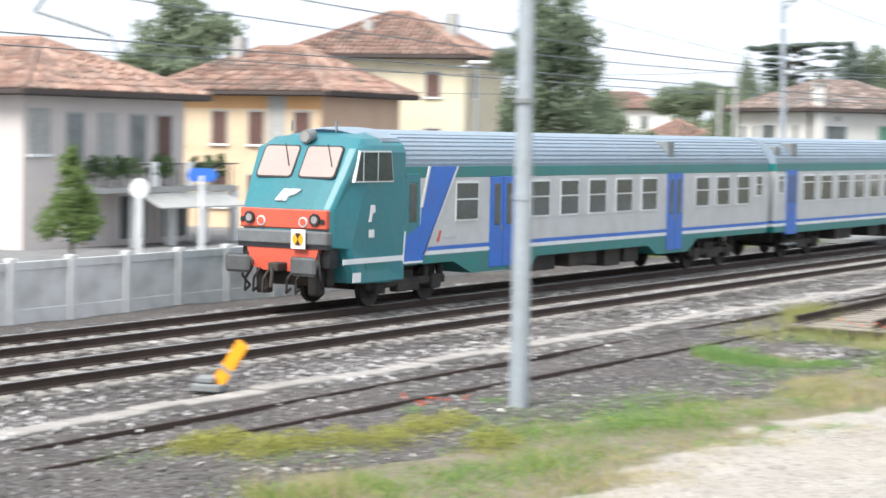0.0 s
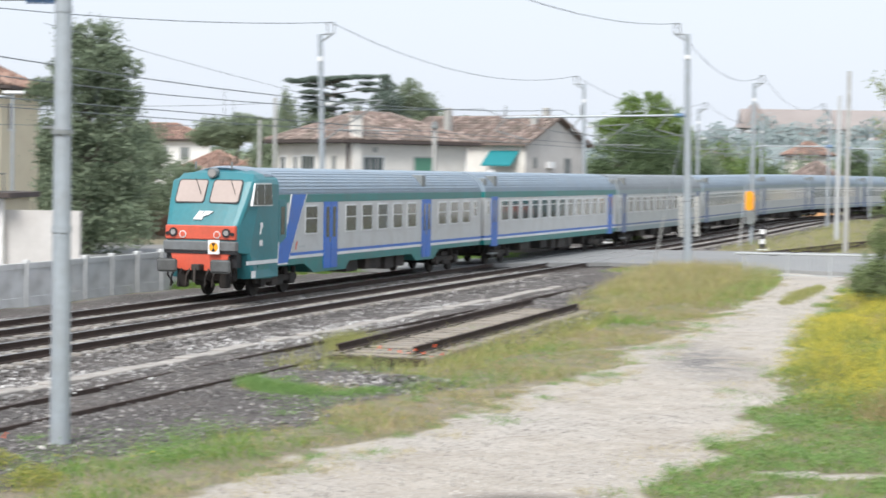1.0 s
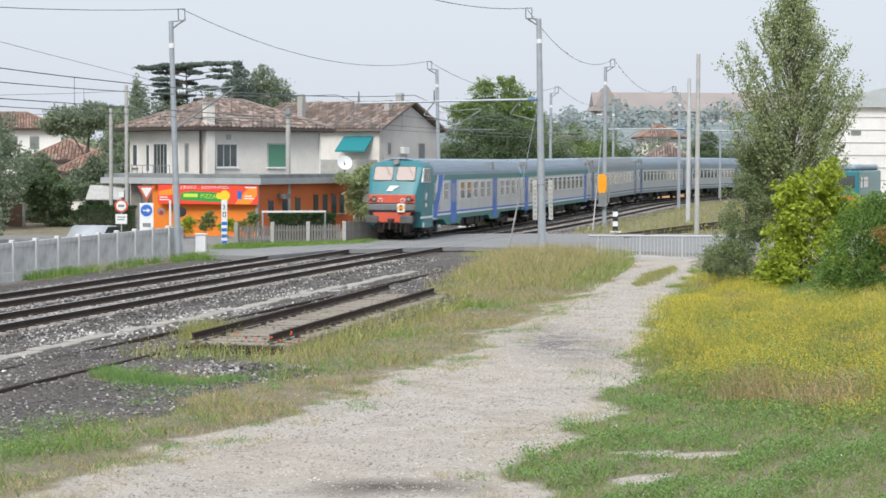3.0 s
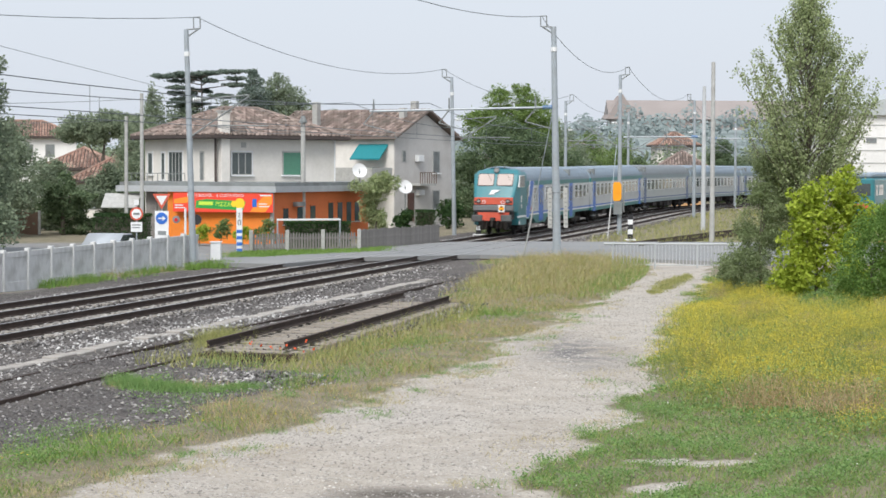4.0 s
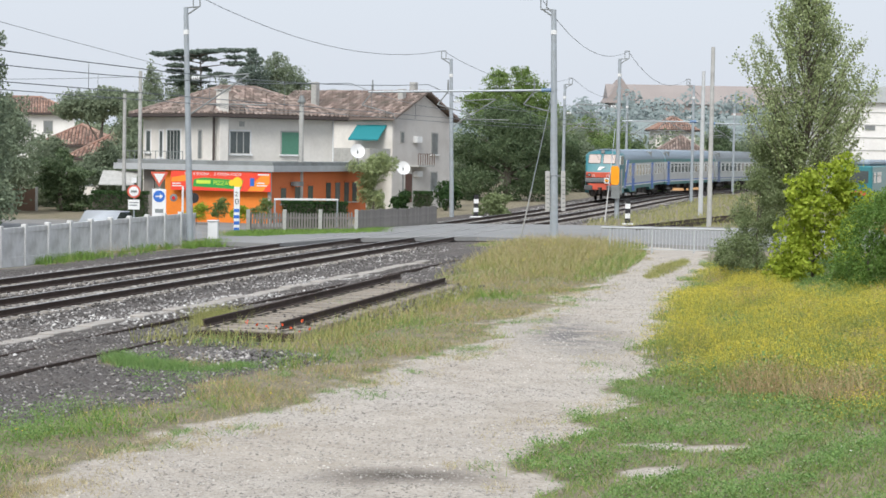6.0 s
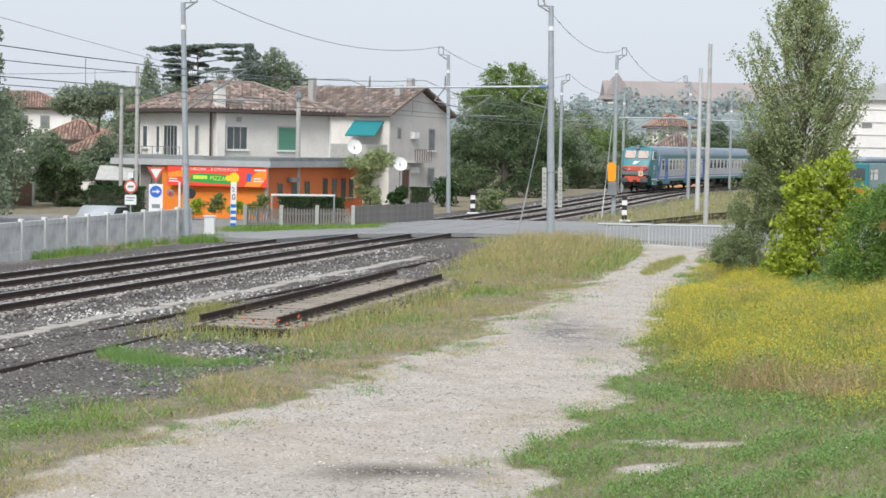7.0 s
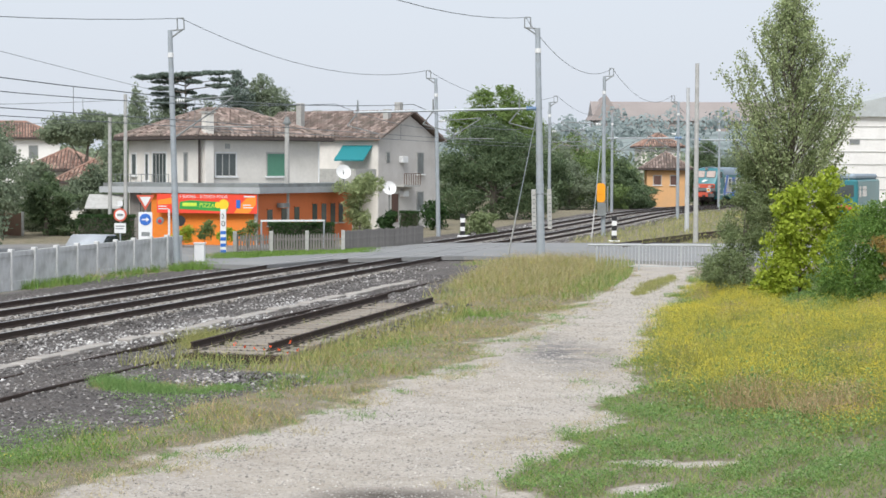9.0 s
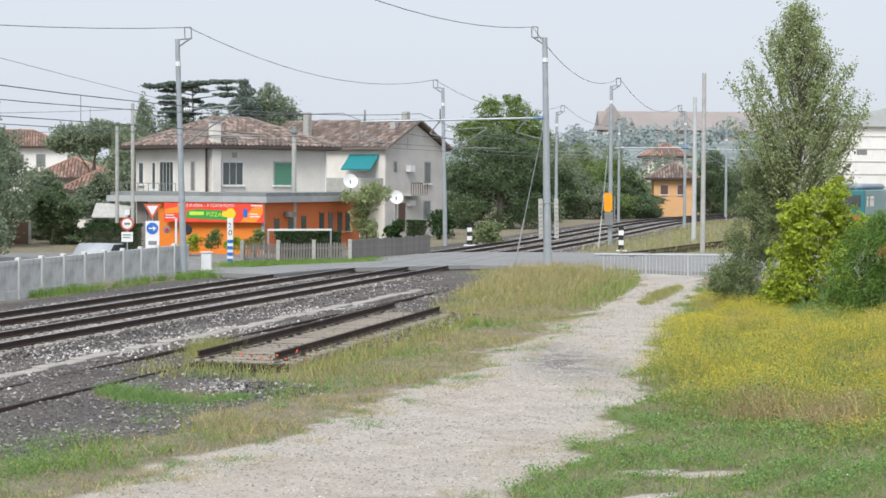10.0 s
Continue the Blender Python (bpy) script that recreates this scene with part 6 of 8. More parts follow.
# white works building and a parked teal railcar at the edge
works = thing("works_building", "white ribbed works building with shallow roof", "building", "houses", at=(33.6, 172.0, 0), rz=0.1)
boxes("wall", WHITEWALL, works, (0, 26, 0, 14, -0.3, 9.0))
bm = bmesh.new()
prism(bm, [(-0.6, 8.8), (26.6, 8.8), (26.6, 9.6), (13, 12.2), (-0.6, 9.2)], "y", -0.4, 14)
part("roof", bm, GREYCOACH, works)
for i in range(6):
    boxes("rib", POSTCONC, works, (0, 26, -0.04, 0.0, 2.4 + i * 1.1, 2.48 + i * 1.1))
boxes("vent", STEELGREY, works, (2.4, 3.3, -0.06, 0.0, 6.4, 6.8))
railcar = thing("railcar", "parked teal railcar with dark windows and pale roof", "railcar", at=(30.6, 150.0, 0), rz=1.25)
boxes("body", TEAL, railcar, (0, 16, -1.4, 1.4, 0.9, 3.4), bev=0.12)
boxes("roof", ROOFMETAL, railcar, (0.2, 16, -1.2, 1.2, 3.4, 3.85), bev=0.15)
boxes("window", GLASS_DARK, railcar, (-0.02, 0.0, -1.1, 1.1, 2.1, 3.0))
boxes("window", GLASS_DARK, railcar, (0.8, 2.2, -1.42, -1.4, 2.1, 2.9), (3.0, 6.0, -1.42, -1.4, 2.1, 2.9))
boxes("nose_band", REDPAINT, railcar, (-0.02, 0.02, -1.0, 1.0, 1.1, 1.5))
boxes("underframe", UNDER, railcar, (0.4, 16, -1.1, 1.1, 0.1, 0.9))

# ---- yard, signs and crossing furniture ----
for name, z, x, y, lab in (("yield_sign", 2.45, -13.35, 91.0, "red-edged white triangular give-way sign on a post"),):
    sgn = thing(name, lab, "road sign", "road signs", at=(x, y, 0))
    quick("post", lambda b: rod(b, (0, 0.03, -0.3), (0, 0.03, z + 0.3), 0.035), GALV, sgn)
    bm = bmesh.new()
    prism(bm, [(-0.42, z + 0.36), (0.42, z + 0.36), (0.0, z - 0.36)], "y", -0.02, 0.0)
    pl = part("plate", bm, REDPAINT, sgn)
    bm = bmesh.new()
    prism(bm, [(-0.26, z + 0.27), (0.26, z + 0.27), (0.0, z - 0.18)], "y", -0.03, -0.015)
    part("face", bm, WHITE, pl)
ds = boxes("panel", WHITE, sgn, (-0.32, 0.32, -0.02, 0.0, 0.75, 2.02), bev=0.01, label="white panel with a blue arrow disc")
quick("disc", lambda b: rod(b, (0, -0.035, 1.68), (0, -0.02, 1.68), 0.27, n=24), BLUE, ds)
bm = bmesh.new()
prism(bm, [(-0.16, 1.65), (0.04, 1.65), (0.04, 1.57), (0.19, 1.68), (0.04, 1.79), (0.04, 1.71), (-0.16, 1.71)], "y", -0.045, -0.034)
part("arrow", bm, WHITE, ds)
boxes("symbol", STEELGREY, ds, (-0.18, 0.2, -0.03, -0.02, 0.92, 1.1))
rs1 = thing("limit_sign", "round red-edged sign with a small white panel below", "road sign", "road signs", at=(-14.75, 92.5, 0))
quick("post", lambda b: rod(b, (0, 0.03, -0.3), (0, 0.03, 2.5), 0.035), GALV, rs1)
quick("ring", lambda b: rod(b, (0, -0.02, 1.85), (0, 0.0, 1.85), 0.31, n=24), REDPAINT, rs1)
quick("face", lambda b: rod(b, (0, -0.03, 1.85), (0, -0.02, 1.85), 0.23, n=24), WHITE, rs1)
boxes("symbol", STEELGREY, rs1, (-0.14, 0.14, -0.04, -0.03, 1.8, 1.9))
pn = boxes("panel", WHITE, rs1, (-0.27, 0.27, -0.02, 0.0, 1.0, 1.46), bev=0.01)
boxes("bar", STEELGREY, pn, (-0.2, 0.2, -0.028, -0.02, 1.3, 1.35), (-0.2, 0.15, -0.028, -0.02, 1.18, 1.23))
boxes("tag", WHITE, rs1, (-0.12, 0.12, -0.02, 0.0, 2.25, 2.5))
cl = thing("crossing_light", "black round crossing signal with a red lamp on a post", "signal", at=(-12.0, 89.0, 0))
quick("post", lambda b: rod(b, (0, 0.05, -0.3), (0, 0.05, 2.2), 0.05), WHITE, cl)
for dx, q in ((-0.4, 0.17), (0.5, 0.24)):
    quick("backboard", lambda b: rod(b, (dx, -0.05, 1.68), (dx, 0.0, 1.68), q, n=20), STEELGREY if dx < 0 else BLACK, cl)
quick("lamp", lambda b: rod(b, (-0.4, -0.1, 1.67), (-0.4, -0.05, 1.67), 0.08, n=14), REDLENS, cl)
km = thing("kilometre_post", "white post with number and blue bands beside the fence", "kilometre post", at=(-10.15, 94.5, -0.2))
boxes("board", WHITE, km, (-0.14, 0.14, -0.02, 0.04, 0.0, 2.3), bev=0.01)
for i in range(4):
    boxes("band", BLUE, km, (-0.13, 0.13, -0.028, -0.02, 0.2 + i * 0.3, 0.36 + i * 0.3))
lettering("2", km, -0.09, -0.024, 1.86, 0.3, BLACK)
lettering("0", km, -0.09, -0.024, 1.48, 0.38, BLACK)
cb = thing("trackside_cabinet", "small white trackside cabinet on a foot", "cabinet", at=(-10.3, 86.4, -0.2))
boxes("body", WHITE, cb, (-0.22, 0.22, -0.2, 0.2, 0.05, 0.95), bev=0.02)
boxes("foot", CONCRETE, cb, (-0.28, 0.28, -0.26, 0.26, -0.1, 0.05))
boxes("cap", WHITE, cb, (-0.26, 0.26, -0.24, 0.24, 0.95, 1.0), bev=0.01)

# picket fence, then a board fence
pf = thing("picket_fence", "weathered grey picket fence along the verge", "fence", kind="structure")
PA, PB = Vector((-9.7, 95.6, -0.2)), Vector((-4.6, 98.4, -0.2))
pd = (PB - PA).normalized()
rzp = math.atan2(pd.y, pd.x)
bm = bmesh.new()
prism(bm, [(-0.045, 0.0), (0.045, 0.0), (0.045, 0.98), (0.0, 1.06), (-0.045, 0.98)], "y", -0.015, 0.015)
pk = bpy.data.meshes.new("picket")
bm.to_mesh(pk)
bm.free()
pk.materials.append(WOODGREY)
rs = random.Random(2)
n = int((PB - PA).length / 0.15)
for i in range(n):
    o = new("picket", pk)
    o.parent = pf
    o.matrix_world = Matrix.Translation(PA + pd * (i * 0.15) + Vector((0, 0, rs.uniform(-0.03, 0.03)))) @ Matrix.Rotation(rzp, 4, "Z")
for z in (0.25, 0.75):
    o = boxes("cross_rail", WOODGREY, pf, (0, (PB - PA).length, 0.02, 0.06, z, z + 0.08))
    o.matrix_world = Matrix.Translation(PA) @ Matrix.Rotation(rzp, 4, "Z")
for k in (0, 0.33, 0.66, 1.0):
    o = boxes("post", POSTCONC, pf, (-0.09, 0.09, -0.09, 0.09, 0, 1.2), bev=0.01)
    o.matrix_world = Matrix.Translation(PA.lerp(PB, k))
bf = thing("board_fence", "grey weathered board fence beside the track", "fence", kind="structure")
QA, QB = Vector((-4.6, 98.6, -0.2)), Vector((-0.6, 109.0, -0.2))
qd = (QB - QA).normalized()
rzq = math.atan2(qd.y, qd.x)
bm = bmesh.new()
box(bm, -0.095, 0.095, -0.02, 0.02, 0, 1.15)
bmsh = bpy.data.meshes.new("board")
bm.to_mesh(bmsh)
bm.free()
bmsh.materials.append(WOODGREY)
for i in range(int((QB - QA).length / 0.2)):
    o = new("board", bmsh)
    o.parent = bf
    o.matrix_world = Matrix.Translation(QA + qd * (i * 0.2) + Vector((0, 0, rs.uniform(-0.05, 0.03)))) @ Matrix.Rotation(rzq + rs.uniform(-0.04, 0.04), 4, "Z")
wf = thing("glazed_screen", "low white-framed screen in front of a hedge", "screen", at=(-9.2, 104.0, -0.2), rz=0.35)
boxes("top_rail", WHITE, wf, (0, 3.5, -0.04, 0.04, 1.45, 1.55))
boxes("post", GALV, wf, (0, 0.07, -0.04, 0.04, 0, 1.45))
boxes("post", GALV, wf, (3.43, 3.5, -0.04, 0.04, 0, 1.45))

# metal gate at the end of the gravel track
GATEPAINT = surface("pale_gate_paint", (0.42, 0.44, 0.45), 0.5, vary=0.1, dirt=(0.45, 0.45, 0.43), dirt_amount=0.4)
gate = thing("metal_gate", "low grey metal barrier with upright bars across the gravel track", "gate", at=(6.9, 84.5, -0.2), rz=-0.02)
quick("top_rail", lambda b: rod(b, (-0.4, 0, 1.05), (5.4, 0, 1.05), 0.045), GATEPAINT, gate)
quick("bottom_rail", lambda b: rod(b, (0, 0, 0.15), (5.4, 0, 0.15), 0.022), GATEPAINT, gate)
for k in (0, 1.8, 3.6, 5.4):
    quick("post", lambda b: rod(b, (k, 0, -0.2), (k, 0, 1.1), 0.04), GATEPAINT, gate)
for i in range(36):
    quick("bar", lambda b: rod(b, (0.15 + i * 0.15, 0, 0.15), (0.15 + i * 0.15, 0, 1.05), 0.014, n=6), GATEPAINT, gate)

# orange tilted lamp marker by the near track
tm = thing("track_marker", "leaning bright orange board on a grey concrete foot beside the rail", "marker", at=(-13.0, 29.4, -0.2))
o = boxes("board", ORANGE, tm, (-0.11, 0.11, -0.03, 0.03, 0.1, 0.92), bev=0.01)
o.matrix_local = Matrix.Translation((0.05, 0, 0.05)) @ Matrix.Rotation(radians(33), 4, "Y")
o = boxes("clamp", STEELGREY, tm, (-0.14, 0.2, -0.05, 0.05, 0.36, 0.42))
o.matrix_local = Matrix.Translation((0.05, 0, 0.05)) @ Matrix.Rotation(radians(33), 4, "Y")
boxes("foot", STEELGREY, tm, (-0.3, 0.22, -0.2, 0.2, 0.0, 0.14), bev=0.03)
boxes("foot_block", STEELGREY, tm, (-0.22, 0.1, -0.16, 0.16, 0.14, 0.26), bev=0.03)

# parked cars behind the fence
CARPAINT = surface("silver_car_paint", (0.55, 0.58, 0.6), 0.25, metal=0.4, vary=0.04)


def car(x, y, rz, paint, label):
    c = thing("car", label, "car", "parked cars", at=(x, y, -0.28), rz=rz)
    bm = bmesh.new()
    prism(bm, [(-2.0, 0.3), (2.0, 0.3), (2.05, 0.75), (1.3, 0.92), (0.75, 1.38), (-0.9, 1.42), (-1.75, 1.0), (-2.05, 0.85)], "y", -0.8, 0.8)
    bmesh.ops.bevel(bm, geom=bm.edges[:], offset=0.06, segments=2, affect="EDGES")
    part("body", bm, paint, c, smooth=True)
    bm = bmesh.new()
    prism(bm, [(1.15, 0.96), (0.7, 1.33), (-0.85, 1.36), (-1.5, 1.02)], "y", -0.812, 0.812)
    part("window", bm, GLASS_DARK, c)
    for xx in (-1.25, 1.25):
        for yy in (-0.78, 0.78):
            bm = bmesh.new()
            rod(bm, (xx, yy - 0.1, 0.3), (xx, yy + 0.1, 0.3), 0.3, n=16)
            part("wheel", bm, BLACK, c)


car(-15.0, 87.0, 1.45, CARPAINT, "silver parked car beyond the concrete fence")
car(-25.8, 84.0, 0.2, surface("blue_car_paint", (0.2, 0.3, 0.42), 0.25, metal=0.3, vary=0.04), "blue-grey parked car beyond the concrete fence")
bs = thing("station_sign", "blue oval station sign on a white post", "sign", at=(-27.4, 61.0, -0.2))
quick("post", lambda b: rod(b, (0, 0, 0), (0, 0, 2.7), 0.09), WHITE, bs)
bm = bmesh.new()
prism(bm, [(-0.55, 2.7), (-0.4, 2.5), (0.4, 2.5), (0.55, 2.7), (0.4, 2.95), (-0.4, 2.95)], "y", -0.05, 0.05)
part("plate", bm, BLUE, bs)
ws = thing("round_sign", "round white sign on a white post in the yard", "sign", at=(-28.5, 58.5, -0.2))
quick("post", lambda b: rod(b, (0, 0.06, 0), (0, 0.06, 2.2), 0.1), WHITE, ws)
quick("plate", lambda b: rod(b, (0, -0.03, 2.3), (0, 0.03, 2.3), 0.33, n=20), WHITE, ws)
sl_ = thing("street_lamp", "street lamp with a pale head on a curved arm", "street lamp", at=(-24.6, 84.0, -0.2))
quick("post", lambda b: rod(b, (0, 0, 0), (0, 0, 7.4), 0.08, 0.06), GALV, sl_)
quick("arm", lambda b: rod(b, (0, 0, 7.3), (-1.2, 0, 7.2), 0.04), GALV, sl_)
boxes("head", WHITE, sl_, (-0.4, 0.5, -0.15, 0.15, 7.35, 7.5), bev=0.04)
wall_y = thing("yard_fence", "brown board fence with pale posts along the street", "fence", kind="structure")
for i in range(8):
    boxes("panel", WOODBROWN, wall_y, (-38 + i * 1.55, -36.6 + i * 1.55, 123.0, 123.08, -0.2, 1.2))
    boxes("post", POSTCONC, wall_y, (-36.6 + i * 1.55, -36.45 + i * 1.55, 122.95, 123.12, -0.2, 1.3))

# ---- trees, shrubs and grass ----
def leaf_quads(rng, p, size, out, lean=0.5, aspect=0.55):
    """Pointed leaf quads at points p, turned by chance but tending to face out."""
    n = len(p)
    nrm = rng.normal(size=(n, 3)) + out * lean
    nrm /= np.linalg.norm(nrm, axis=1, keepdims=True) + 1e-9
    t = rng.normal(size=(n, 3))
    t -= nrm * (t * nrm).sum(1, keepdims=True)
    t /= np.linalg.norm(t, axis=1, keepdims=True) + 1e-9
    b = np.cross(nrm, t)
    s = rng.uniform(size[0], size[1], (n, 1))
    t, b = t * s, b * s * aspect
    return np.stack([p - t, p + b * 0.9 - t * 0.1, p + t, p - b * 0.9 - t * 0.1], 1)


def blob_points(rng, blobs, n, fill=0.5):
    """Points in and on lumpy ellipsoids given as (x, y, z, rx, ry, rz)."""
    B = np.array(blobs, float)
    w = (B[:, 3] * B[:, 4] * B[:, 5]) ** 0.66
    k = rng.choice(len(B), n, p=w / w.sum())
    d = rng.normal(size=(n, 3))
    d /= np.linalg.norm(d, axis=1, keepdims=True)
    lump = 1 + 0.16 * np.sin(d[:, 0] * 5 + k) * np.cos(d[:, 2] * 6 + k * 2) + 0.12 * np.sin(d[:, 1] * 11 + k * 3)
    r = (fill + (1 - fill) * rng.random(n) ** 0.7) * lump + rng.exponential(0.09, n)
    return B[k, :3] + d * B[k, 3:] * r[:, None], d


def clumps(blobs, n, seed, k=0.42):
    """Breaks each large ellipsoid into n smaller tufts on and in it, for an uneven outline."""
    rr = random.Random(seed)
    out = []
    for bx, by, bz, rx, ry, rz in blobs:
        for _ in range(n):
            d = Vector((rr.gauss(0, 1), rr.gauss(0, 1), rr.gauss(0, 1))).normalized() * rr.uniform(0.4, 1.08)
            q = rr.uniform(0.55, 1.2) * k
            out.append((bx + d.x * rx, by + d.y * ry, bz + d.z * rz, rx * q, ry * q, max(rz * q, 0.1)))
    return out


def tree(name, x, y, base, trunk_r, trunk_top, blobs, n, size, mat, label, seed, group="trees", limbs=True, fill=0.5, kind_label="tree", lean=0.5, aspect=0.55, tufts=9, flat=False):
    rng = np.random.default_rng(seed)
    t = thing(name, label, kind_label, group, at=(x, y, base))
    rr = random.Random(seed)
    bm = bmesh.new()
    prev, pr = Vector((0, 0, -0.2)), trunk_r
    for i in range(1, 5):
        q = Vector((rr.uniform(-0.08, 0.08) * i * trunk_r * 3, rr.uniform(-0.08, 0.08) * i * trunk_r * 3, trunk_top * i / 4))
        nr = trunk_r * (1 - 0.18 * i)
        rod(bm, prev, q, pr, nr, n=8)
        prev, pr = q, nr
    if limbs:
        for bx, by, bz, rx, ry, rz in blobs:
            a = Vector((0, 0, min(max(bz - 0.3 if flat else bz * 0.55, trunk_top * 0.3), trunk_top)))
            rod(bm, a, (bx, by, bz), trunk_r * 0.35, trunk_r * 0.1, n=6)
            for _ in range(3):
                e = Vector((bx + rr.uniform(-0.6, 0.6) * rx, by + rr.uniform(-0.6, 0.6) * ry, bz + rr.uniform(-0.3, 0.8) * rz))
                rod(bm, (bx, by, bz), e, trunk_r * 0.1, trunk_r * 0.03, n=4)
    part("trunk", bm, BARK, t)
    n = int(n * 0.95)
    p, d = blob_points(rng, [b[:3] + (b[3] * 0.85, b[4] * 0.85, b[5] * 0.85) for b in blobs], n // 5, fill)
    if tufts:
        p1, d1 = blob_points(rng, clumps(blobs, tufts, seed), n - n // 4, fill)
        p2, d2 = blob_points(rng, clumps(blobs, tufts * 3, seed + 1, 0.2), n // 3, 0.1)
        p, d = np.concatenate([p, p1, p2]), np.concatenate([d, d1, d2])
    size = (size[0] * 0.95, size[1] * 0.95)
    c = quads("crown", leaf_quads(rng, p, size, d, lean, aspect), mat, t)
    return t


L_POPLAR = leafy("poplar_leaves", (0.22, 0.28, 0.12), (0.47, 0.53, 0.29), through=0.4)
L_GREY = leafy("grey_shrub_leaves", (0.15, 0.2, 0.085), (0.31, 0.37, 0.19), through=0.35)
L_LIME = leafy("lime_leaves", (0.24, 0.33, 0.03), (0.48, 0.56, 0.08), through=0.4)
L_DEEP = leafy("deep_green_leaves", (0.09, 0.175, 0.035), (0.22, 0.35, 0.085), through=0.35)
L_RUST = leafy("rusty_leaves", (0.2, 0.15, 0.04), (0.38, 0.27, 0.08))
# conifer and cedar greens are paled, with some haze put into the colour
L_CONIFER = leafy("conifer_needles", (0.135, 0.18, 0.115), (0.25, 0.3, 0.2), through=0.3)
L_CEDAR = leafy("cedar_needles", (0.12, 0.165, 0.135), (0.23, 0.28, 0.23), through=0.3)
L_MID = leafy("broad_leaves", (0.105, 0.165, 0.055), (0.25, 0.34, 0.12), through=0.35)
# greyed and lightened: a haze tint is part of this colour
L_DULL = leafy("dull_leaves", (0.165, 0.213, 0.138), (0.315, 0.368, 0.245), through=0.35)
L_HEDGE = leafy("hedge_leaves", (0.019, 0.052, 0.016), (0.058, 0.111, 0.033))
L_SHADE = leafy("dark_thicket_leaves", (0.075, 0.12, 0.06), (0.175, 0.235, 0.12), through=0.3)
# blue-grey leaf colours stand in for distance haze
L_FAR = leafy("haze_tinted_foliage", (0.225, 0.275, 0.27), (0.28, 0.33, 0.325))


rb = random.Random(11)
# young poplar at the path side: steep rising branches set with small leaves
def poplar(x, y, base, top, reach, n, seed):
    rng = np.random.default_rng(seed)
    rr = random.Random(seed)
    t = thing("poplar_tree", "young poplar with grey-green leaves beside the gravel track", "tree", "trees", at=(x, y, base))
    bm = bmesh.new()
    prev, pr = Vector((0, 0, -0.2)), 0.12
    for i in range(1, 9):
        q = Vector((rr.uniform(-0.05, 0.05) * i, rr.uniform(-0.05, 0.05) * i, top * i / 8))
        nr = 0.12 * (1 - i / 8.6)
        rod(bm, prev, q, pr, nr, n=8)
        prev, pr = q, nr
    seg = []
    for i in range(170):
        tip = 3.1 + (top - 3.1) * ((i + rr.random()) / 170) ** 0.9
        out = reach * float(np.interp(tip / top, [0.3, 0.42, 0.55, 0.68, 0.78, 0.88, 1.0], [0.5, 0.72, 0.9, 1.0, 0.86, 0.55, 0.14])) * rr.uniform(0.4, 1.1)
        a = rr.uniform(0, 6.283)
        h = max(0.8, tip - out * rr.uniform(0.9, 1.6) - 0.4)
        p0 = Vector((0, 0, min(h, top * 0.97)))
        p2 = Vector((math.cos(a) * out, math.sin(a) * out, tip))
        p1 = p0.lerp(p2, 0.55) + Vector((math.cos(a), math.sin(a), 0)) * out * 0.12
        rod(bm, p0, p1, 0.026, 0.016, n=5)
        rod(bm, p1, p2, 0.016, 0.005, n=5)
        seg += [(p0.lerp(p1, 0.45), p1, 0.4 * out), (p1, p2, out)]
        for _ in range(3):
            q0 = p0.lerp(p2, rr.uniform(0.4, 0.9))
            q1 = q0 + Vector((rr.gauss(0, 0.16), rr.gauss(0, 0.16), rr.uniform(0.12, 0.4)))
            rod(bm, q0, q1, 0.007, 0.003, n=4)
            seg.append((q0, q1, 0.3))
    part("trunk", bm, BARK, t)
    w = np.array([q[2] + 0.2 for q in seg])
    k = rng.choice(len(seg), n, p=w / w.sum())
    A = np.array([tuple(q[0]) for q in seg])[k]
    B = np.array([tuple(q[1]) for q in seg])[k]
    f = rng.random((n, 1)) ** 0.8
    p = A + (B - A) * f + rng.normal(0, 1, (n, 3)) * (0.05 + 0.09 * rng.random((n, 1))) + [0, 0, 0.03]
    quads("crown", leaf_quads(rng, p, (0.028, 0.055), np.tile([0, -0.3, 0.5], (n, 1)), 0.4, 0.8), L_POPLAR, t)


poplar(11.9, 66.5, 0.0, 9.95, 2.5, 42000, 21)
tree("shrub", 10.35, 66.2, 0.0, 0.05, 2.6, [(-0.1, 0, 1.0, 1.15, 1.0, 1.2), (0.1, 0.2, 2.2, 1.0, 0.9, 1.1), (0.35, 0, 3.2, 0.95, 0.8, 0.95), (-0.6, -0.3, 0.6, 0.8, 0.8, 0.8), (0.9, 0.3, 3.9, 0.95, 0.7, 0.8), (0.2, 0, 4.1, 0.5, 0.5, 0.5)],
     24000, (0.03, 0.055), L_GREY, "tall grey-green shrub beside the gravel track", 22, "shrubs", kind_label="shrub", fill=0.25)
tree("shrub", 11.55, 62.6, 0.1, 0.06, 2.0, [(-0.6, 0, 1.0, 0.85, 0.8, 0.9), (-0.15, 0, 2.1, 0.85, 0.8, 0.8), (0.45, 0.1, 2.9, 0.9, 0.8, 0.85), (-0.7, 0, 0.35, 0.95, 0.7, 0.6), (0.6, 0, 1.2, 1.0, 0.8, 0.9), (-0.45, -0.2, 2.9, 0.5, 0.4, 0.45), (0.8, 0, 3.6, 0.5, 0.35, 0.45), (1.3, 0.3, 2.6, 0.7, 0.6, 0.7)],
     9500, (0.05, 0.09), L_LIME, "lime-yellow leafy shrub at the path edge", 23, "shrubs", kind_label="shrub", fill=0.3, lean=0.7, aspect=0.75)
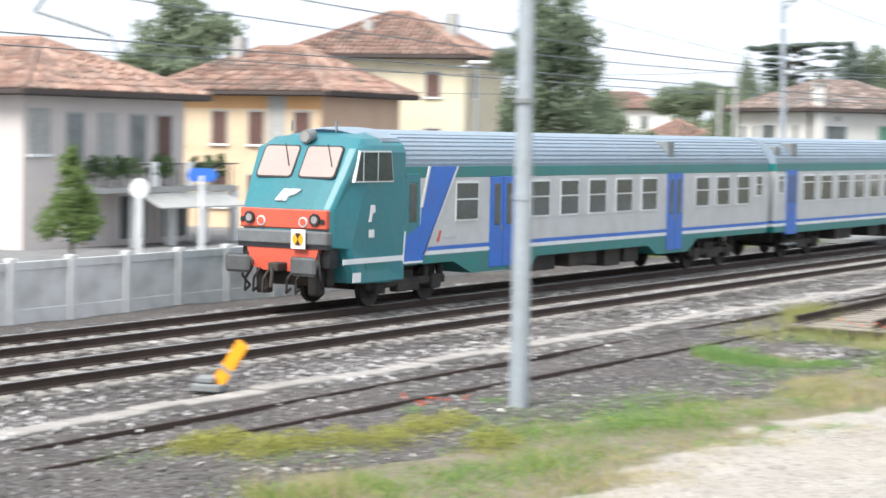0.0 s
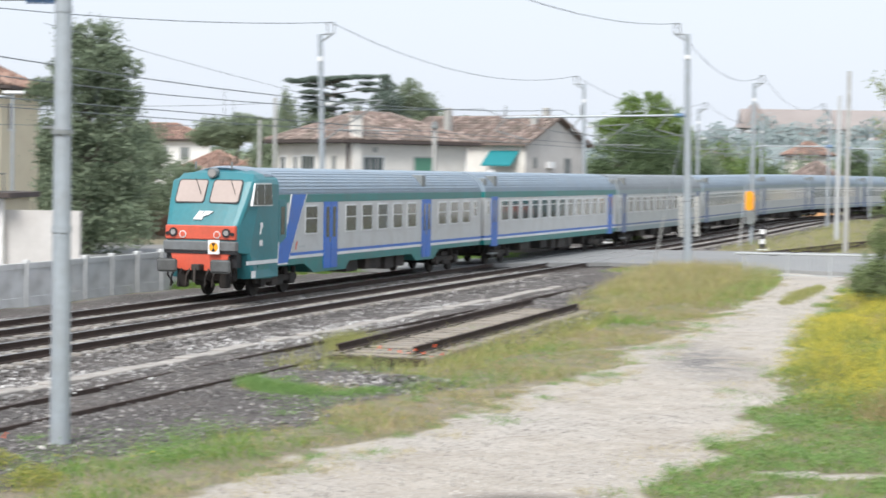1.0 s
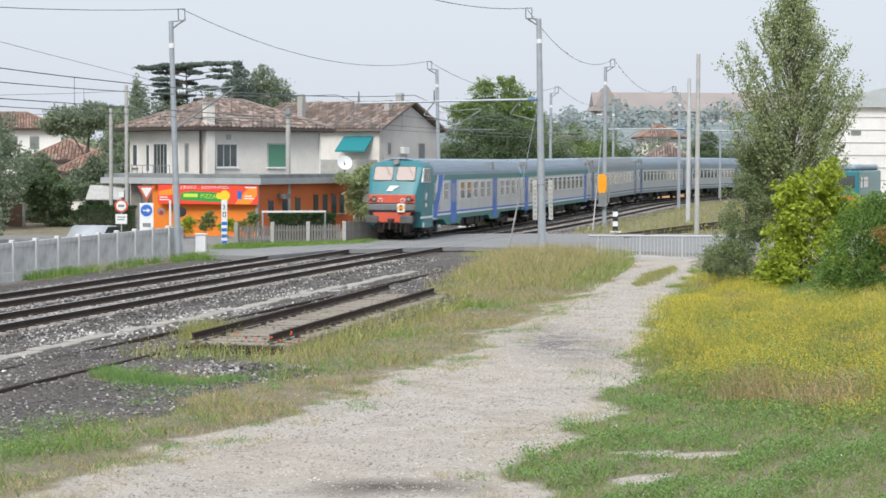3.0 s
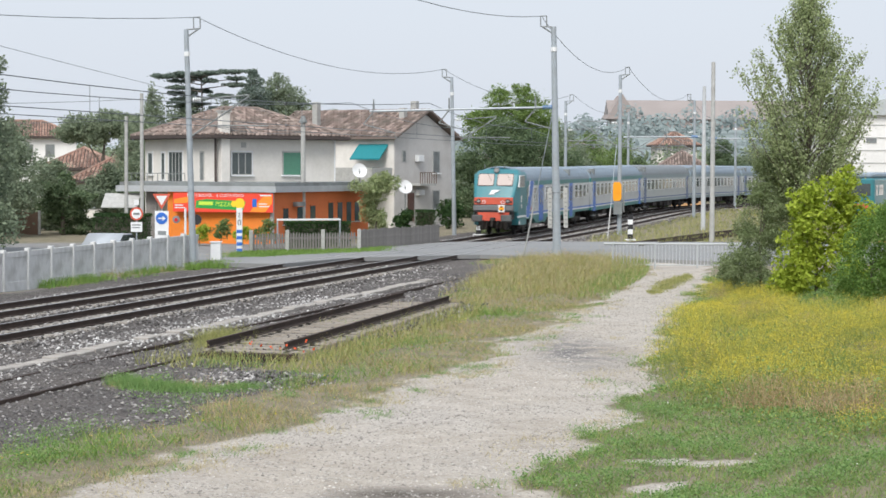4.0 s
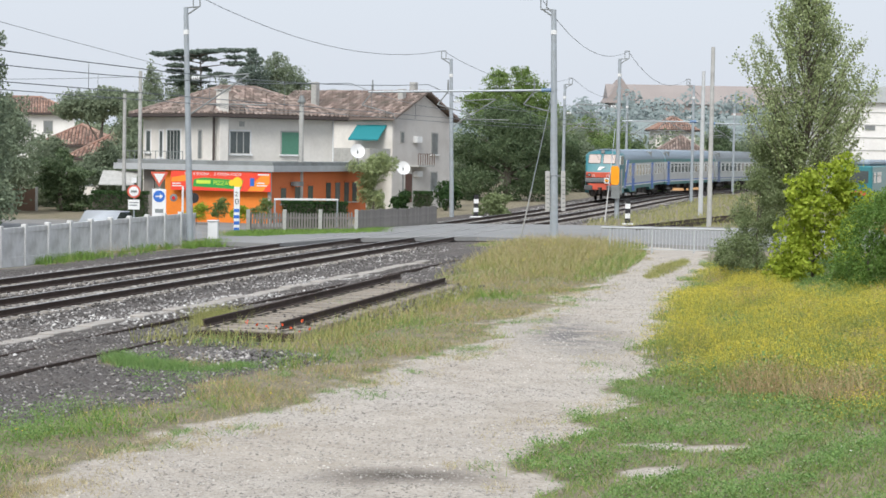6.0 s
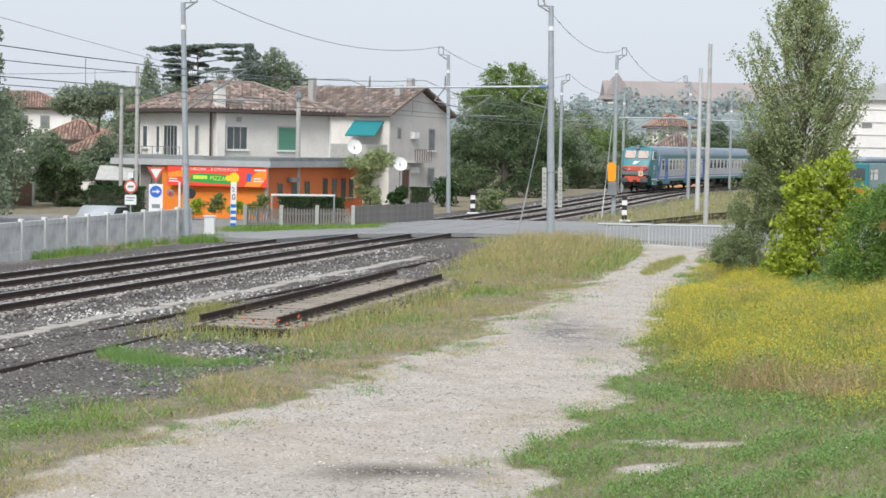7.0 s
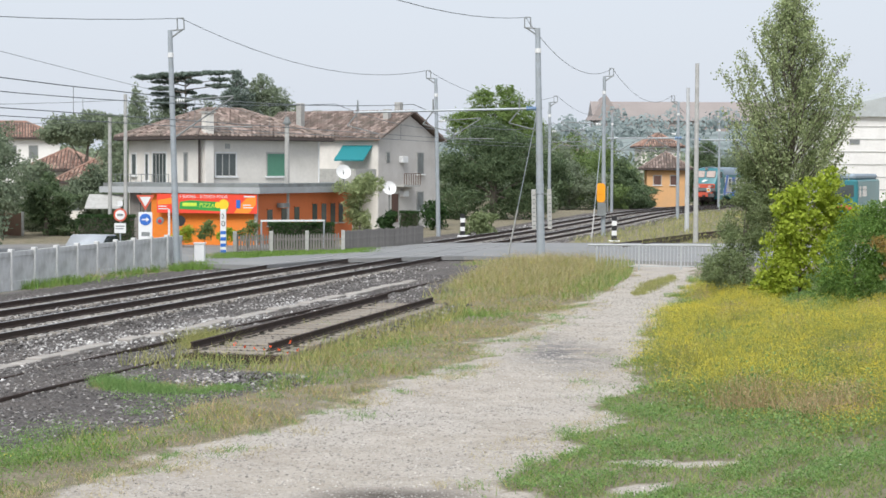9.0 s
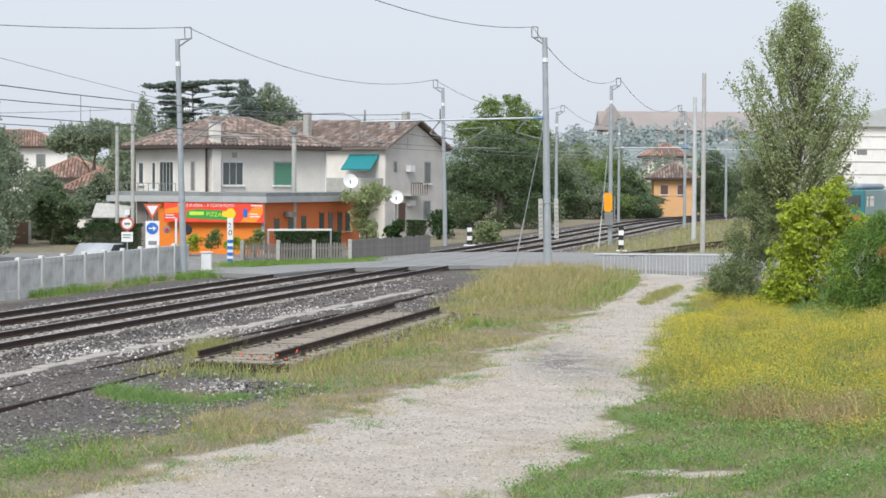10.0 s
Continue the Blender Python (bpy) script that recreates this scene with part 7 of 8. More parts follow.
tree("shrub", 12.05, 56.6, 0.1, 0.06, 1.8, [(0, 0, 1.1, 1.1, 1.0, 1.15), (0.5, 0, 2.0, 1.1, 1.0, 0.95), (-0.5, 0.1, 0.6, 0.8, 0.8, 0.7), (1.0, 0.2, 2.7, 0.9, 0.8, 0.6), (1.3, 0, 1.2, 1.0, 0.8, 1.1), (1.9, 0.2, 2.3, 0.9, 0.8, 0.9)],
     26000, (0.03, 0.055), L_DEEP, "deep green dense shrub", 24, "shrubs", kind_label="shrub", fill=0.25)
tree("shrub", 12.75, 54.4, 0.1, 0.06, 1.4, [(0.2, 0, 1.9, 0.85, 0.6, 0.3), (0.4, 0, 1.45, 0.9, 0.6, 0.28), (0.5, 0, 2.3, 0.6, 0.5, 0.22), (0.6, 0, 1.0, 0.8, 0.6, 0.25)],
     6500, (0.025, 0.05), L_RUST, "rusty orange-brown conifer branches", 25, "shrubs", kind_label="shrub")

# trees beyond the tracks
tree("conifer_tree", -23.3, 92.0, -0.2, 0.3, 9.0, [(0, 0, 2.2, 2.7, 2.5, 2.2), (0.3, 0, 4.6, 2.7, 2.5, 2.0), (-0.2, 0, 6.8, 2.4, 2.3, 1.8), (0.2, 0, 8.8, 2.0, 2.0, 1.6), (0.0, 0, 10.3, 1.3, 1.3, 1.1), (1.6, 0, 3.6, 1.4, 1.2, 1.0), (1.5, 0, 7.4, 1.3, 1.0, 1.0), (-1.5, 0, 7.8, 1.2, 1.0, 0.9)],
     30000, (0.07, 0.15), L_CONIFER, "large dark conifer with a broad uneven crown", 31)
tiers = []
for i in range(30):
    u = (i + rb.random()) / 30
    z = 7.4 + 3.5 * u
    w = 1.5 + 1.7 * u ** 1.5
    q = rb.uniform(-1, 1) * w
    tiers.append((q, rb.uniform(-1.2, 1.2), z - 0.12 * abs(q) * (1 - u), rb.uniform(0.6, 1.0), 0.9, rb.uniform(0.07, 0.16)))
for i in range(9):
    tiers.append((-3.0 + 0.75 * i, rb.uniform(-0.8, 0.8), 10.72 + 0.04 * i + rb.uniform(-0.06, 0.1), 0.75, 0.9, 0.11))
tree("cedar_tree", -17.9, 142.0, -0.2, 0.13, 10.9, tiers, 30000, (0.06, 0.11), L_CEDAR, "cedar with flat spreading layers behind the house", 32, tufts=5, flat=True)
tree("conifer_tree", -15.1, 150.0, -0.2, 0.25, 10.5, [(0, 0, 6.5, 1.9, 1.7, 1.6), (0.2, 0, 8.3, 1.6, 1.5, 1.3), (-0.2, 0, 9.6, 1.2, 1.2, 1.0), (0.1, 0, 10.6, 0.75, 0.8, 0.8), (0, 0, 11.3, 0.35, 0.35, 0.45)], 14000, (0.06, 0.12), L_CEDAR, "dark pointed conifer behind the house", 33)
tree("tree", -13.0, 152.0, -0.2, 0.25, 8.5, [(0, 0, 7.4, 2.1, 2.0, 2.0), (0.2, 0, 9.2, 1.8, 1.7, 1.4), (-0.4, 0, 10.4, 1.1, 1.0, 0.9), (1.4, 0, 8.2, 1.3, 1.5, 1.3), (-1.3, 0, 9.0, 1.1, 1.1, 1.1)], 16000, (0.06, 0.12), L_DULL, "grey-green broad tree behind the house", 34)
tree("pine_tree", -9.2, 160.0, -0.2, 0.2, 7.9, [(0, 0, 8.3, 1.7, 1.4, 0.55), (-1.0, 0, 8.1, 1.0, 1.0, 0.5), (1.0, 0, 8.2, 1.0, 1.0, 0.45)], 6000, (0.06, 0.12), L_SHADE, "small umbrella pine behind the roofs", 36)
for i, (x, y, h, r) in enumerate(((-21.0, 138, 8.7, 2.2), (-19.0, 141, 8.4, 2.1), (-22.6, 140, 6.4, 1.8), (-17.0, 146, 8.4, 2.2), (-20.0, 135, 6.6, 2.0))):
    tree("conifer_tree", x, y, -0.2, 0.22, h * 0.85, [(rb.uniform(-0.25, 0.25) * r, rb.uniform(-0.3, 0.3) * r, h * f, r * g, r * g, h * 0.15) for f, g in ((0.15, 0.85), (0.33, 1.0), (0.5, 1.05), (0.65, 1.0), (0.78, 0.85), (0.9, 0.6), (0.99, 0.28))]
         + [(rb.uniform(-1, 1) * r * 0.8, 0, h * rb.uniform(0.4, 0.75), r * 0.4, r * 0.4, h * 0.07) for _ in range(4)],
         17000, (0.06, 0.12), (L_DULL, L_CONIFER)[i % 2], "grey-green uneven conifer beside the house", 235 + i * 7)
for i, (x, y, h, r) in enumerate(((-27.2, 118, 7.2, 2.5), (-30.6, 121, 6.6, 2.4), (-24.4, 124, 3.5, 1.7), (-33.8, 122, 6.4, 2.4), (-22.6, 129, 4.0, 1.8), (-36.5, 128, 7.0, 2.6), (-26.8, 131, 4.6, 2.0), (-40, 118, 6.6, 2.6), (-20.6, 131, 5.0, 1.8), (-29.5, 133, 6.8, 2.4))):
    tree("tree", x, y, -0.2, 0.16, h * 0.7, [(rb.uniform(-0.5, 0.5) * r, rb.uniform(-0.5, 0.5) * r, h * f, r * g, r * g, h * 0.18) for f, g in ((0.15, 0.7), (0.35, 0.85), (0.5, 0.95), (0.65, 0.85), (0.8, 0.65), (0.92, 0.4))],
         11000, (0.07, 0.13), (L_CONIFER, L_DULL, L_SHADE, L_DULL, L_CONIFER)[i % 5], "grey-green garden tree along the street", 40 + i)
# umbrella pine in the gap
tree("pine_tree", -29.0, 165, -0.2, 0.25, 7.0, [(0, 0, 7.8, 3.4, 2.5, 1.2), (-2.0, 0, 7.2, 2.2, 2.0, 1.0), (2.0, 0, 7.4, 2.0, 2.0, 1.0)], 14000, (0.09, 0.17), L_DULL, "umbrella pine among houses", 51)
# broad tree behind the crossing, and the thicket along the bend
tree("tree", 4.7, 163.0, -0.2, 0.35, 7.0, [(0, 0, 2.6, 4.0, 3.2, 2.4), (-2.6, 0, 1.6, 2.0, 2.0, 1.8), (2.8, 0, 1.6, 1.9, 2.0, 1.8), (-1.6, 0, 5.0, 2.9, 2.8, 2.0), (2.0, 0, 5.2, 2.7, 2.8, 2.0), (0.2, 0, 6.6, 2.8, 2.6, 1.6), (-3.3, 0, 4.0, 1.4, 1.4, 1.3), (3.5, 0, 3.9, 1.4, 1.4, 1.4)],
     44000, (0.07, 0.13), L_SHADE, "large dark leafy tree behind the level crossing", 52)
# rear tree's brighter leaf colour paints the sunlit top above the dark one
tree("tree", 4.9, 171.0, -0.2, 0.3, 8.6, [(0.4, 0, 7.6, 3.6, 2.8, 2.0), (-2.3, 0, 8.2, 1.9, 1.6, 1.5), (2.4, 0, 9.0, 1.9, 1.6, 1.4), (0.3, 0, 9.9, 2.0, 1.8, 1.2), (-0.9, 0, 10.8, 0.9, 0.9, 0.7), (1.2, 0, 11.0, 0.9, 0.9, 0.6), (3.0, 0, 7.0, 1.7, 1.5, 1.5)],
     26000, (0.06, 0.12), leafy("sunlit_broad_leaves", (0.125, 0.205, 0.055), (0.29, 0.39, 0.13), through=0.4), "bright green tree rising behind the crossing", 53)
for i, (x, y, h, r) in enumerate(((10.5, 196, 5.8, 2.8), (13.4, 199, 6.2, 3.0), (16.2, 203, 6.0, 2.8), (18.6, 206, 5.0, 2.6), (8.3, 186, 5.0, 2.4), (15.2, 216, 7.6, 3.4), (20.6, 209, 3.8, 2.2), (12.0, 222, 8.4, 3.4), (19.4, 226, 7.4, 3.2), (30.5, 226, 7.0, 2.8), (34.0, 228, 6.2, 2.8))):
    tree("bush", x, y, 0.0, 0.15, h * 0.6, [(rb.uniform(-0.4, 0.4) * r, rb.uniform(-0.4, 0.4) * r, h * f, r * g, r * g, h * 0.22) for f, g in ((0.2, 1.0), (0.45, 1.0), (0.65, 0.8), (0.85, 0.5))],
         12000, (0.08, 0.15), (L_SHADE, L_DULL, L_MID)[i % 3], "dense green thicket along the railway bend", 60 + i, "thicket", kind_label="bush")
for i, (x, y, w, h) in enumerate(((3.0, 126.8, 1.3, 1.5), (-0.2, 136.0, 1.3, 2.2), (-3.4, 133.0, 0.8, 1.5))):
    tree("bush", x if i else 0.95 + 1.9, y + 1.5, -0.2, 0.05, h * 0.5, [(0, 0, h * 0.4, w * 0.8, w * 0.8, h * 0.4), (0.3, 0, h * 0.65, w * 0.6, w * 0.6, h * 0.33)], 2600, (0.07, 0.13), (L_GREY, L_HEDGE, L_HEDGE)[i], "low dark bush beside the track", 70 + i, "bushes", kind_label="bush")
# small palm-like tree and clipped hedge by the shop
tree("garden_tree", -4.5, 117.5, -0.2, 0.07, 2.6, [(0, 0, 3.0, 1.15, 1.0, 0.7), (0.3, 0, 3.6, 0.75, 0.7, 0.5), (-0.4, 0, 2.0, 0.7, 0.6, 0.8), (0.1, 0, 1.0, 0.6, 0.6, 0.8)], 3800, (0.1, 0.24), L_POPLAR, "small pale green garden tree beside the shop", 80, aspect=0.2)
for i, (x, y, h) in enumerate(((-13.6, 106.5, 1.0), (-12.4, 106.2, 1.2), (-11.2, 105.8, 0.9), (-10.0, 105.4, 1.3))):
    tree("shop_plant", x, y, -0.2, 0.03, h * 0.6, [(0, 0, h * 0.6, 0.6, 0.4, h * 0.35), (0.2, 0, h * 0.95, 0.35, 0.3, h * 0.25)], 900, (0.05, 0.11), (L_LIME, L_MID)[i % 2], "yellow-green leafy plant before the orange wall", 180 + i, "shop plants", kind_label="plant", aspect=0.4)
for x, y, w, d, h, sd in ((-18.8, 103.5, 3.0, 1.0, 1.75, 81), (-2.35, 128, 1.3, 1.1, 1.5, 82), (-8.9, 105.2, 3.5, 0.8, 1.35, 83)):
    rng = np.random.default_rng(sd)
    hd = thing("hedge", "clipped dark green garden hedge", "hedge", "hedges", at=(x, y, -0.2))
    quick("core", lambda b: box(b, 0.1, w - 0.1, 0.15, d - 0.15, 0, h - 0.12, bev=0.05), BARK, hd)
    p = rng.uniform(0, 1, (int(2200 * w), 3)) * [w, d, h]
    k = rng.integers(0, 3, len(p))
    p[k == 0, 1] = rng.uniform(-0.03, 0.08, (k == 0).sum())
    p[k == 1, 2] = h - rng.uniform(-0.04, 0.1, (k == 1).sum())
    quads("leaves", leaf_quads(rng, p, (0.04, 0.07), np.tile([0, -0.6, 0.6], (len(p), 1))), L_HEDGE, hd)
for i, u in enumerate((2.2, 2.9, 3.6, 4.3, 5.6, 6.2, 7.8, 8.6, 9.3)):
    tree("potted_plant", -33.6 + 0.239 * u + 1.15, 60.0 + 0.97 * u - 0.3, 1.95, 0.02, 0.5, [(0, 0, 0.6, 0.35, 0.35, 0.3), (0.1, 0, 0.95, 0.22, 0.22, 0.2)], 500, (0.04, 0.08), (L_HEDGE, L_SHADE)[i % 2], "leafy potted plant on a balcony", 120 + i, "balcony plants", kind_label="plant")
tree("potted_conifer", -29.4, 55.6, -0.2, 0.08, 2.2, [(0, 0, 1.3, 0.95, 0.9, 0.75), (0, 0, 2.1, 0.7, 0.7, 0.6), (0, 0, 2.9, 0.45, 0.45, 0.6), (0, 0, 3.4, 0.2, 0.2, 0.4)], 4200, (0.05, 0.1), L_MID, "dark green conical conifer in the yard", 86, "shrubs")
tree("tree", -45.0, 96.0, -0.2, 0.3, 8.0, [(0, 0, 8.2, 2.6, 2.4, 1.6), (1.6, 0, 9.4, 2.0, 1.8, 1.3), (-1.6, 0, 7.2, 2.2, 2.0, 1.5), (0.5, 0, 10.6, 1.3, 1.3, 0.8)], 7000, (0.12, 0.22), L_DULL, "grey-green tree behind the houses", 87)

# far wooded rise: a low ridge of tree crowns, haze mixed into its colours
rng = np.random.default_rng(90)
hill_x = np.linspace(-500, 700, 61)
crest = 3 + 13.8 * np.exp(-((hill_x - 75) / 95.0) ** 2) + 1.0 * np.sin(hill_x * 0.05)
hv, hf = [], []
for i, (x, c) in enumerate(zip(hill_x, crest)):
    hv += [(x, 440, 0), (x, 520, c * 0.75), (x, 590, c), (x, 760, 0)]
for i in range(60):
    for j in range(3):
        a = i * 4 + j
        hf.append((a, a + 4, a + 5, a + 1))
# hill colour carries the same painted haze as the woods
HILL = surface("hill_haze_tint", (0.24, 0.285, 0.275), 0.95, vary=0.25, blotch=0.02, grain=0.3)
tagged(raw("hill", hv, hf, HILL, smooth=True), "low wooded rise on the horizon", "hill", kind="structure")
pts = []
for x in np.linspace(-150, 190, 260):
    for _ in range(3):
        xx, yy = x + rng.uniform(-2, 2), rng.uniform(330, 560)
        c = np.interp(xx, hill_x, crest)
        base = c * smooth(430, 590, np.array(yy))
        pts.append((xx, yy, float(base) + rng.uniform(1.5, 4.5), rng.uniform(2.5, 5), rng.uniform(2.5, 5), rng.uniform(2, 4)))
pp, dd = blob_points(rng, pts, 95000, 0.6)
tagged(quads("far_woods", leaf_quads(rng, pp, (0.4, 0.75), dd + [0, -0.6, 0.5], 3.0, 0.8), L_FAR), "far trees on the rise, coloured pale blue-grey for haze", "woods", kind="stuff")
pts = []
for _ in range(150):
    xx, yy = rng.uniform(-130, 80), rng.uniform(225, 320)
    if 14 + (yy - 200) * 0.5 < xx < 30 + (yy - 200) * 0.9:
        continue
    r = rng.uniform(2.5, 4.5)
    pts.append((xx, yy, rng.uniform(1.5, 4.5) + (1.5 if xx < 0 else 0), r, r, rng.uniform(2, 3.5)))
pp, dd = blob_points(rng, pts, 60000, 0.6)
tagged(quads("distant_woods", leaf_quads(rng, pp, (0.22, 0.42), dd, 0.8), L_DULL), "grey-green distant trees behind the houses", "woods", kind="stuff")


# ---- grass, weeds and flowers ----
def blades(name, p, h, w, mat, label, seed, lean=0.45):
    """Narrow tapering blades, one quad each, standing at points p."""
    rng = np.random.default_rng(seed)
    n = len(p)
    a = rng.uniform(0, 6.283, n)
    side = np.stack([np.cos(a), np.sin(a), np.zeros(n)], 1) * w[:, None]
    tip = np.stack([rng.normal(0, lean, n), rng.normal(0, lean, n), np.ones(n)], 1) * h[:, None]
    return tagged(quads(name, np.stack([p - side, p + side, p + tip + side * 0.25, p + tip - side * 0.25], 1), mat), label, "grass", kind="stuff")


def strew(rng, n, x0, x1, y0, y1, power=1.3):
    y = y0 + (y1 - y0) * rng.random(n) ** power
    x = rng.uniform(x0, x1, n)
    return x, y


G_FRESH = leafy("fresh_grass", (0.105, 0.215, 0.045), (0.27, 0.40, 0.095), through=0.3)
G_MIXED = leafy("mixed_grass", (0.2, 0.24, 0.07), (0.48, 0.45, 0.19), through=0.3)
G_DRY = leafy("dry_grass", (0.32, 0.225, 0.115), (0.6, 0.46, 0.27), through=0.3)
G_PALE = leafy("pale_dry_grass", (0.36, 0.31, 0.17), (0.6, 0.53, 0.34), through=0.3)
G_YELLOW = leafy("yellow_flowers", (0.5, 0.42, 0.045), (0.8, 0.68, 0.11), through=0.3)
G_STEM = leafy("flower_stems", (0.16, 0.22, 0.055), (0.40, 0.42, 0.12), through=0.3)
G_WEED = leafy("weed_leaves", (0.12, 0.235, 0.07), (0.29, 0.43, 0.15), through=0.35)
G_POPPY = leafy("poppy_petals", (0.75, 0.09, 0.03), (0.9, 0.2, 0.08), through=0.3)
G_WHITE = leafy("clover_heads", (0.55, 0.56, 0.5), (0.75, 0.75, 0.7), through=0.2)


def strip(rng, n):
    """Between gravel and track, thick on the green side, thinning into the gravel track."""
    x, y = strew(rng, n, -14, 12, 20, 92)
    left = np.interp(y, PATH_Y, PATH_L)
    sid = np.abs(x - (-4.62 + 0.222 * (y - 43.4))) < 1.2
    g = (1 - gravel_mask(x, y)) * (1 - 0.93 * path_mask(x, y)) * (1 - smooth(0.2, 2.4, x - left)) * ~(sid & (y > 43.2) & (y < 60))
    k = g > rng.uniform(0.12, 1, n)
    return x[k], y[k]


rng = np.random.default_rng(101)
x, y = strip(rng, 380000)
patchy = wobble(x, y, 0.8, 3.0) + 0.6 * wobble(x, y, 2.2, 1.0)
rim = smooth(-1.6, 0.5, x - np.interp(y, PATH_Y, PATH_L))
k = patchy + 0.45 * wobble(x, y, 5.0, 2.0) > -0.38 + 0.2 * rim - 0.5 * smooth(40, 60, y) - 0.9 * np.exp(-((x + 6.0) / 1.2) ** 2 - ((y - 28.5) / 2.5) ** 2) + rng.normal(0, 0.22, len(x))
x, y, patchy, rim = x[k], y[k], patchy[k], rim[k]
fresh = (wobble(x, y, 0.45, 7.0) + rng.normal(0, 0.4, len(x)) + (y < 33) * 0.1 - 0.5 * rim + np.exp(-((x + 6.0) / 1.6) ** 2 - ((y - 28.5) / 3.0) ** 2) * 1.2) > 0.42
p = np.stack([x, y, ground_height(x, y)], 1)
tall = 0.075 + 0.2 * np.clip(patchy, 0, 1)
hh = tall * rng.uniform(0.4, 1.4, len(x)) * (1 - 0.6 * rim)
blades("grass", p[fresh], hh[fresh], np.full(fresh.sum(), 0.0065), G_FRESH, "fresh green grass on the verge", 1, 0.7)
dry = ~fresh & (rng.random(len(x)) < 0.42)
mid = ~fresh & ~dry
blades("grass", p[mid], hh[mid], np.full(mid.sum(), 0.006), G_MIXED, "yellow-green grass on the verge", 2, 0.7)
blades("grass", p[dry], hh[dry] * 1.5, np.full(dry.sum(), 0.004), G_DRY, "dry straw-coloured grass on the verge", 3, 0.6)
q = p[(patchy > 0.25) & (rim < 0.5)][::5]
tagged(quads("low_weeds", leaf_quads(rng, q + np.stack([rng.normal(0, 0.05, len(q)), rng.normal(0, 0.05, len(q)), rng.uniform(0.02, 0.16, len(q))], 1), (0.012, 0.03), np.tile([0, 0, 1.2], (len(q), 1)), 0.8, 0.6), G_STEM), "low leafy weeds in the verge grass", "weeds", kind="stuff")
q = p[(wobble(p[:, 0], p[:, 1], 0.5, 2.0) > 0.3) & (y < 62)][::30]
tagged(quads("yellow_weeds", leaf_quads(rng, q + [0, 0, 0.2], (0.01, 0.02), np.tile([0, 0, 1.0], (len(q), 1)), 0.6, 0.8), G_YELLOW), "small yellow weed flowers on the verge", "flowers", kind="stuff")
# green tongue in the dark gravel, and a tuft at the siding's end
n = 7000
u = rng.uniform(0, 1, n)
x = -6.6 + 3.0 * u + rng.normal(0, 0.1, n)
y = 38.5 - 1.0 * np.sin(u * 3.0) + rng.normal(0, 0.32, n)
k = wobble(x, y, 1.7, 2.5) > -0.45
q = np.stack([x, y, ground_height(x, y)], 1)[k]
blades("grass", q, rng.uniform(0.03, 0.15, len(q)) * (1.6 - 1.1 * u[k]), np.full(len(q), 0.006), G_WEED, "green tongue of grass in the dark gravel", 14, 0.6)
n = 2200
q = np.stack([rng.normal(-5.4, 0.3, n), rng.normal(46.9, 0.7, n), np.full(n, -0.22)], 1)
blades("weeds", q, rng.uniform(0.1, 0.5, n), np.full(n, 0.005), G_MIXED, "dry weeds at the end of the old siding", 15, 0.4)

# leafy clumps scattered over the verge
wc = 70
wy = 21 + 30 * rng.random(wc) ** 1.2
wx = np.interp(wy, PATH_Y, PATH_L) - rng.uniform(0.6, 5.5, wc)
wx[:14], wy[:14] = rng.normal(-6.1, 0.5, 14), rng.normal(28.3, 1.6, 14)
wr = rng.uniform(0.12, 0.4, wc)
k = rng.integers(0, wc, 16000)
q = np.stack([wx[k] + rng.normal(0, 1, 16000) * wr[k], wy[k] + rng.normal(0, 1, 16000) * wr[k] * 1.3], 1)
q = np.concatenate([q, (ground_height(q[:, 0], q[:, 1]) + 0.01 + rng.random(16000) * wr[k] * 0.7)[:, None]], 1)
tagged(quads("low_weeds", leaf_quads(rng, q, (0.008, 0.024), np.tile([0, 0, 1.2], (16000, 1)), 0.7, 0.6), G_WEED), "leafy weed clumps on the stony verge", "weeds", kind="stuff")

# yellow-green bushy weeds on the stony verge
bush = np.array([(-10.71, 23.8), (-10.56, 24.38), (-9.81, 23.95), (-9.64, 24.53), (-9.17, 25.0), (-8.61, 25.25), (-8.5, 26.4), (-8.21, 27.11), (-7.26, 25.85)])
k = rng.integers(0, len(bush), 14000)
q = np.stack([bush[k, 0] + rng.normal(0, 0.2, 14000), bush[k, 1] + rng.normal(0, 0.3, 14000)], 1)
q = np.concatenate([q, (ground_height(q[:, 0], q[:, 1]) + 0.02 + 0.28 * rng.random(14000) * np.exp(-((q - bush[k]) ** 2).sum(1) * 6))[:, None]], 1)
tagged(quads("low_weeds", leaf_quads(rng, q, (0.01, 0.026), np.tile([0, 0, 1.0], (14000, 1)), 0.6, 0.55), leafy("yellow_green_weeds", (0.22, 0.25, 0.06), (0.5, 0.47, 0.13), through=0.35)), "yellow-green bushy weeds on the stony verge", "weeds", kind="stuff")

# small tufts that creep into the gravel track
cy = rng.uniform(22, 62, 150)
cx = np.interp(cy, PATH_Y, PATH_L) + rng.uniform(-0.4, 1.0, 150)
cy = np.concatenate([cy, rng.uniform(24, 50, 30)])
cx = np.concatenate([cx, np.interp(cy[150:], PATH_Y2, PATH_R) - rng.uniform(0.0, 1.3, 30)])
cr_ = rng.uniform(0.08, 0.3, 180)
k = rng.integers(0, 180, 15000)
q = np.stack([cx[k] + rng.normal(0, 1, 15000) * cr_[k], cy[k] + rng.normal(0, 1, 15000) * cr_[k] * 1.6], 1)
q = np.concatenate([q, ground_height(q[:, 0], q[:, 1])[:, None]], 1)
odd = k % 3 == 0
blades("grass", q[odd], rng.uniform(0.02, 0.09, odd.sum()), np.full(odd.sum(), 0.005), G_WEED, "small green tufts in the gravel track", 16, 0.9)
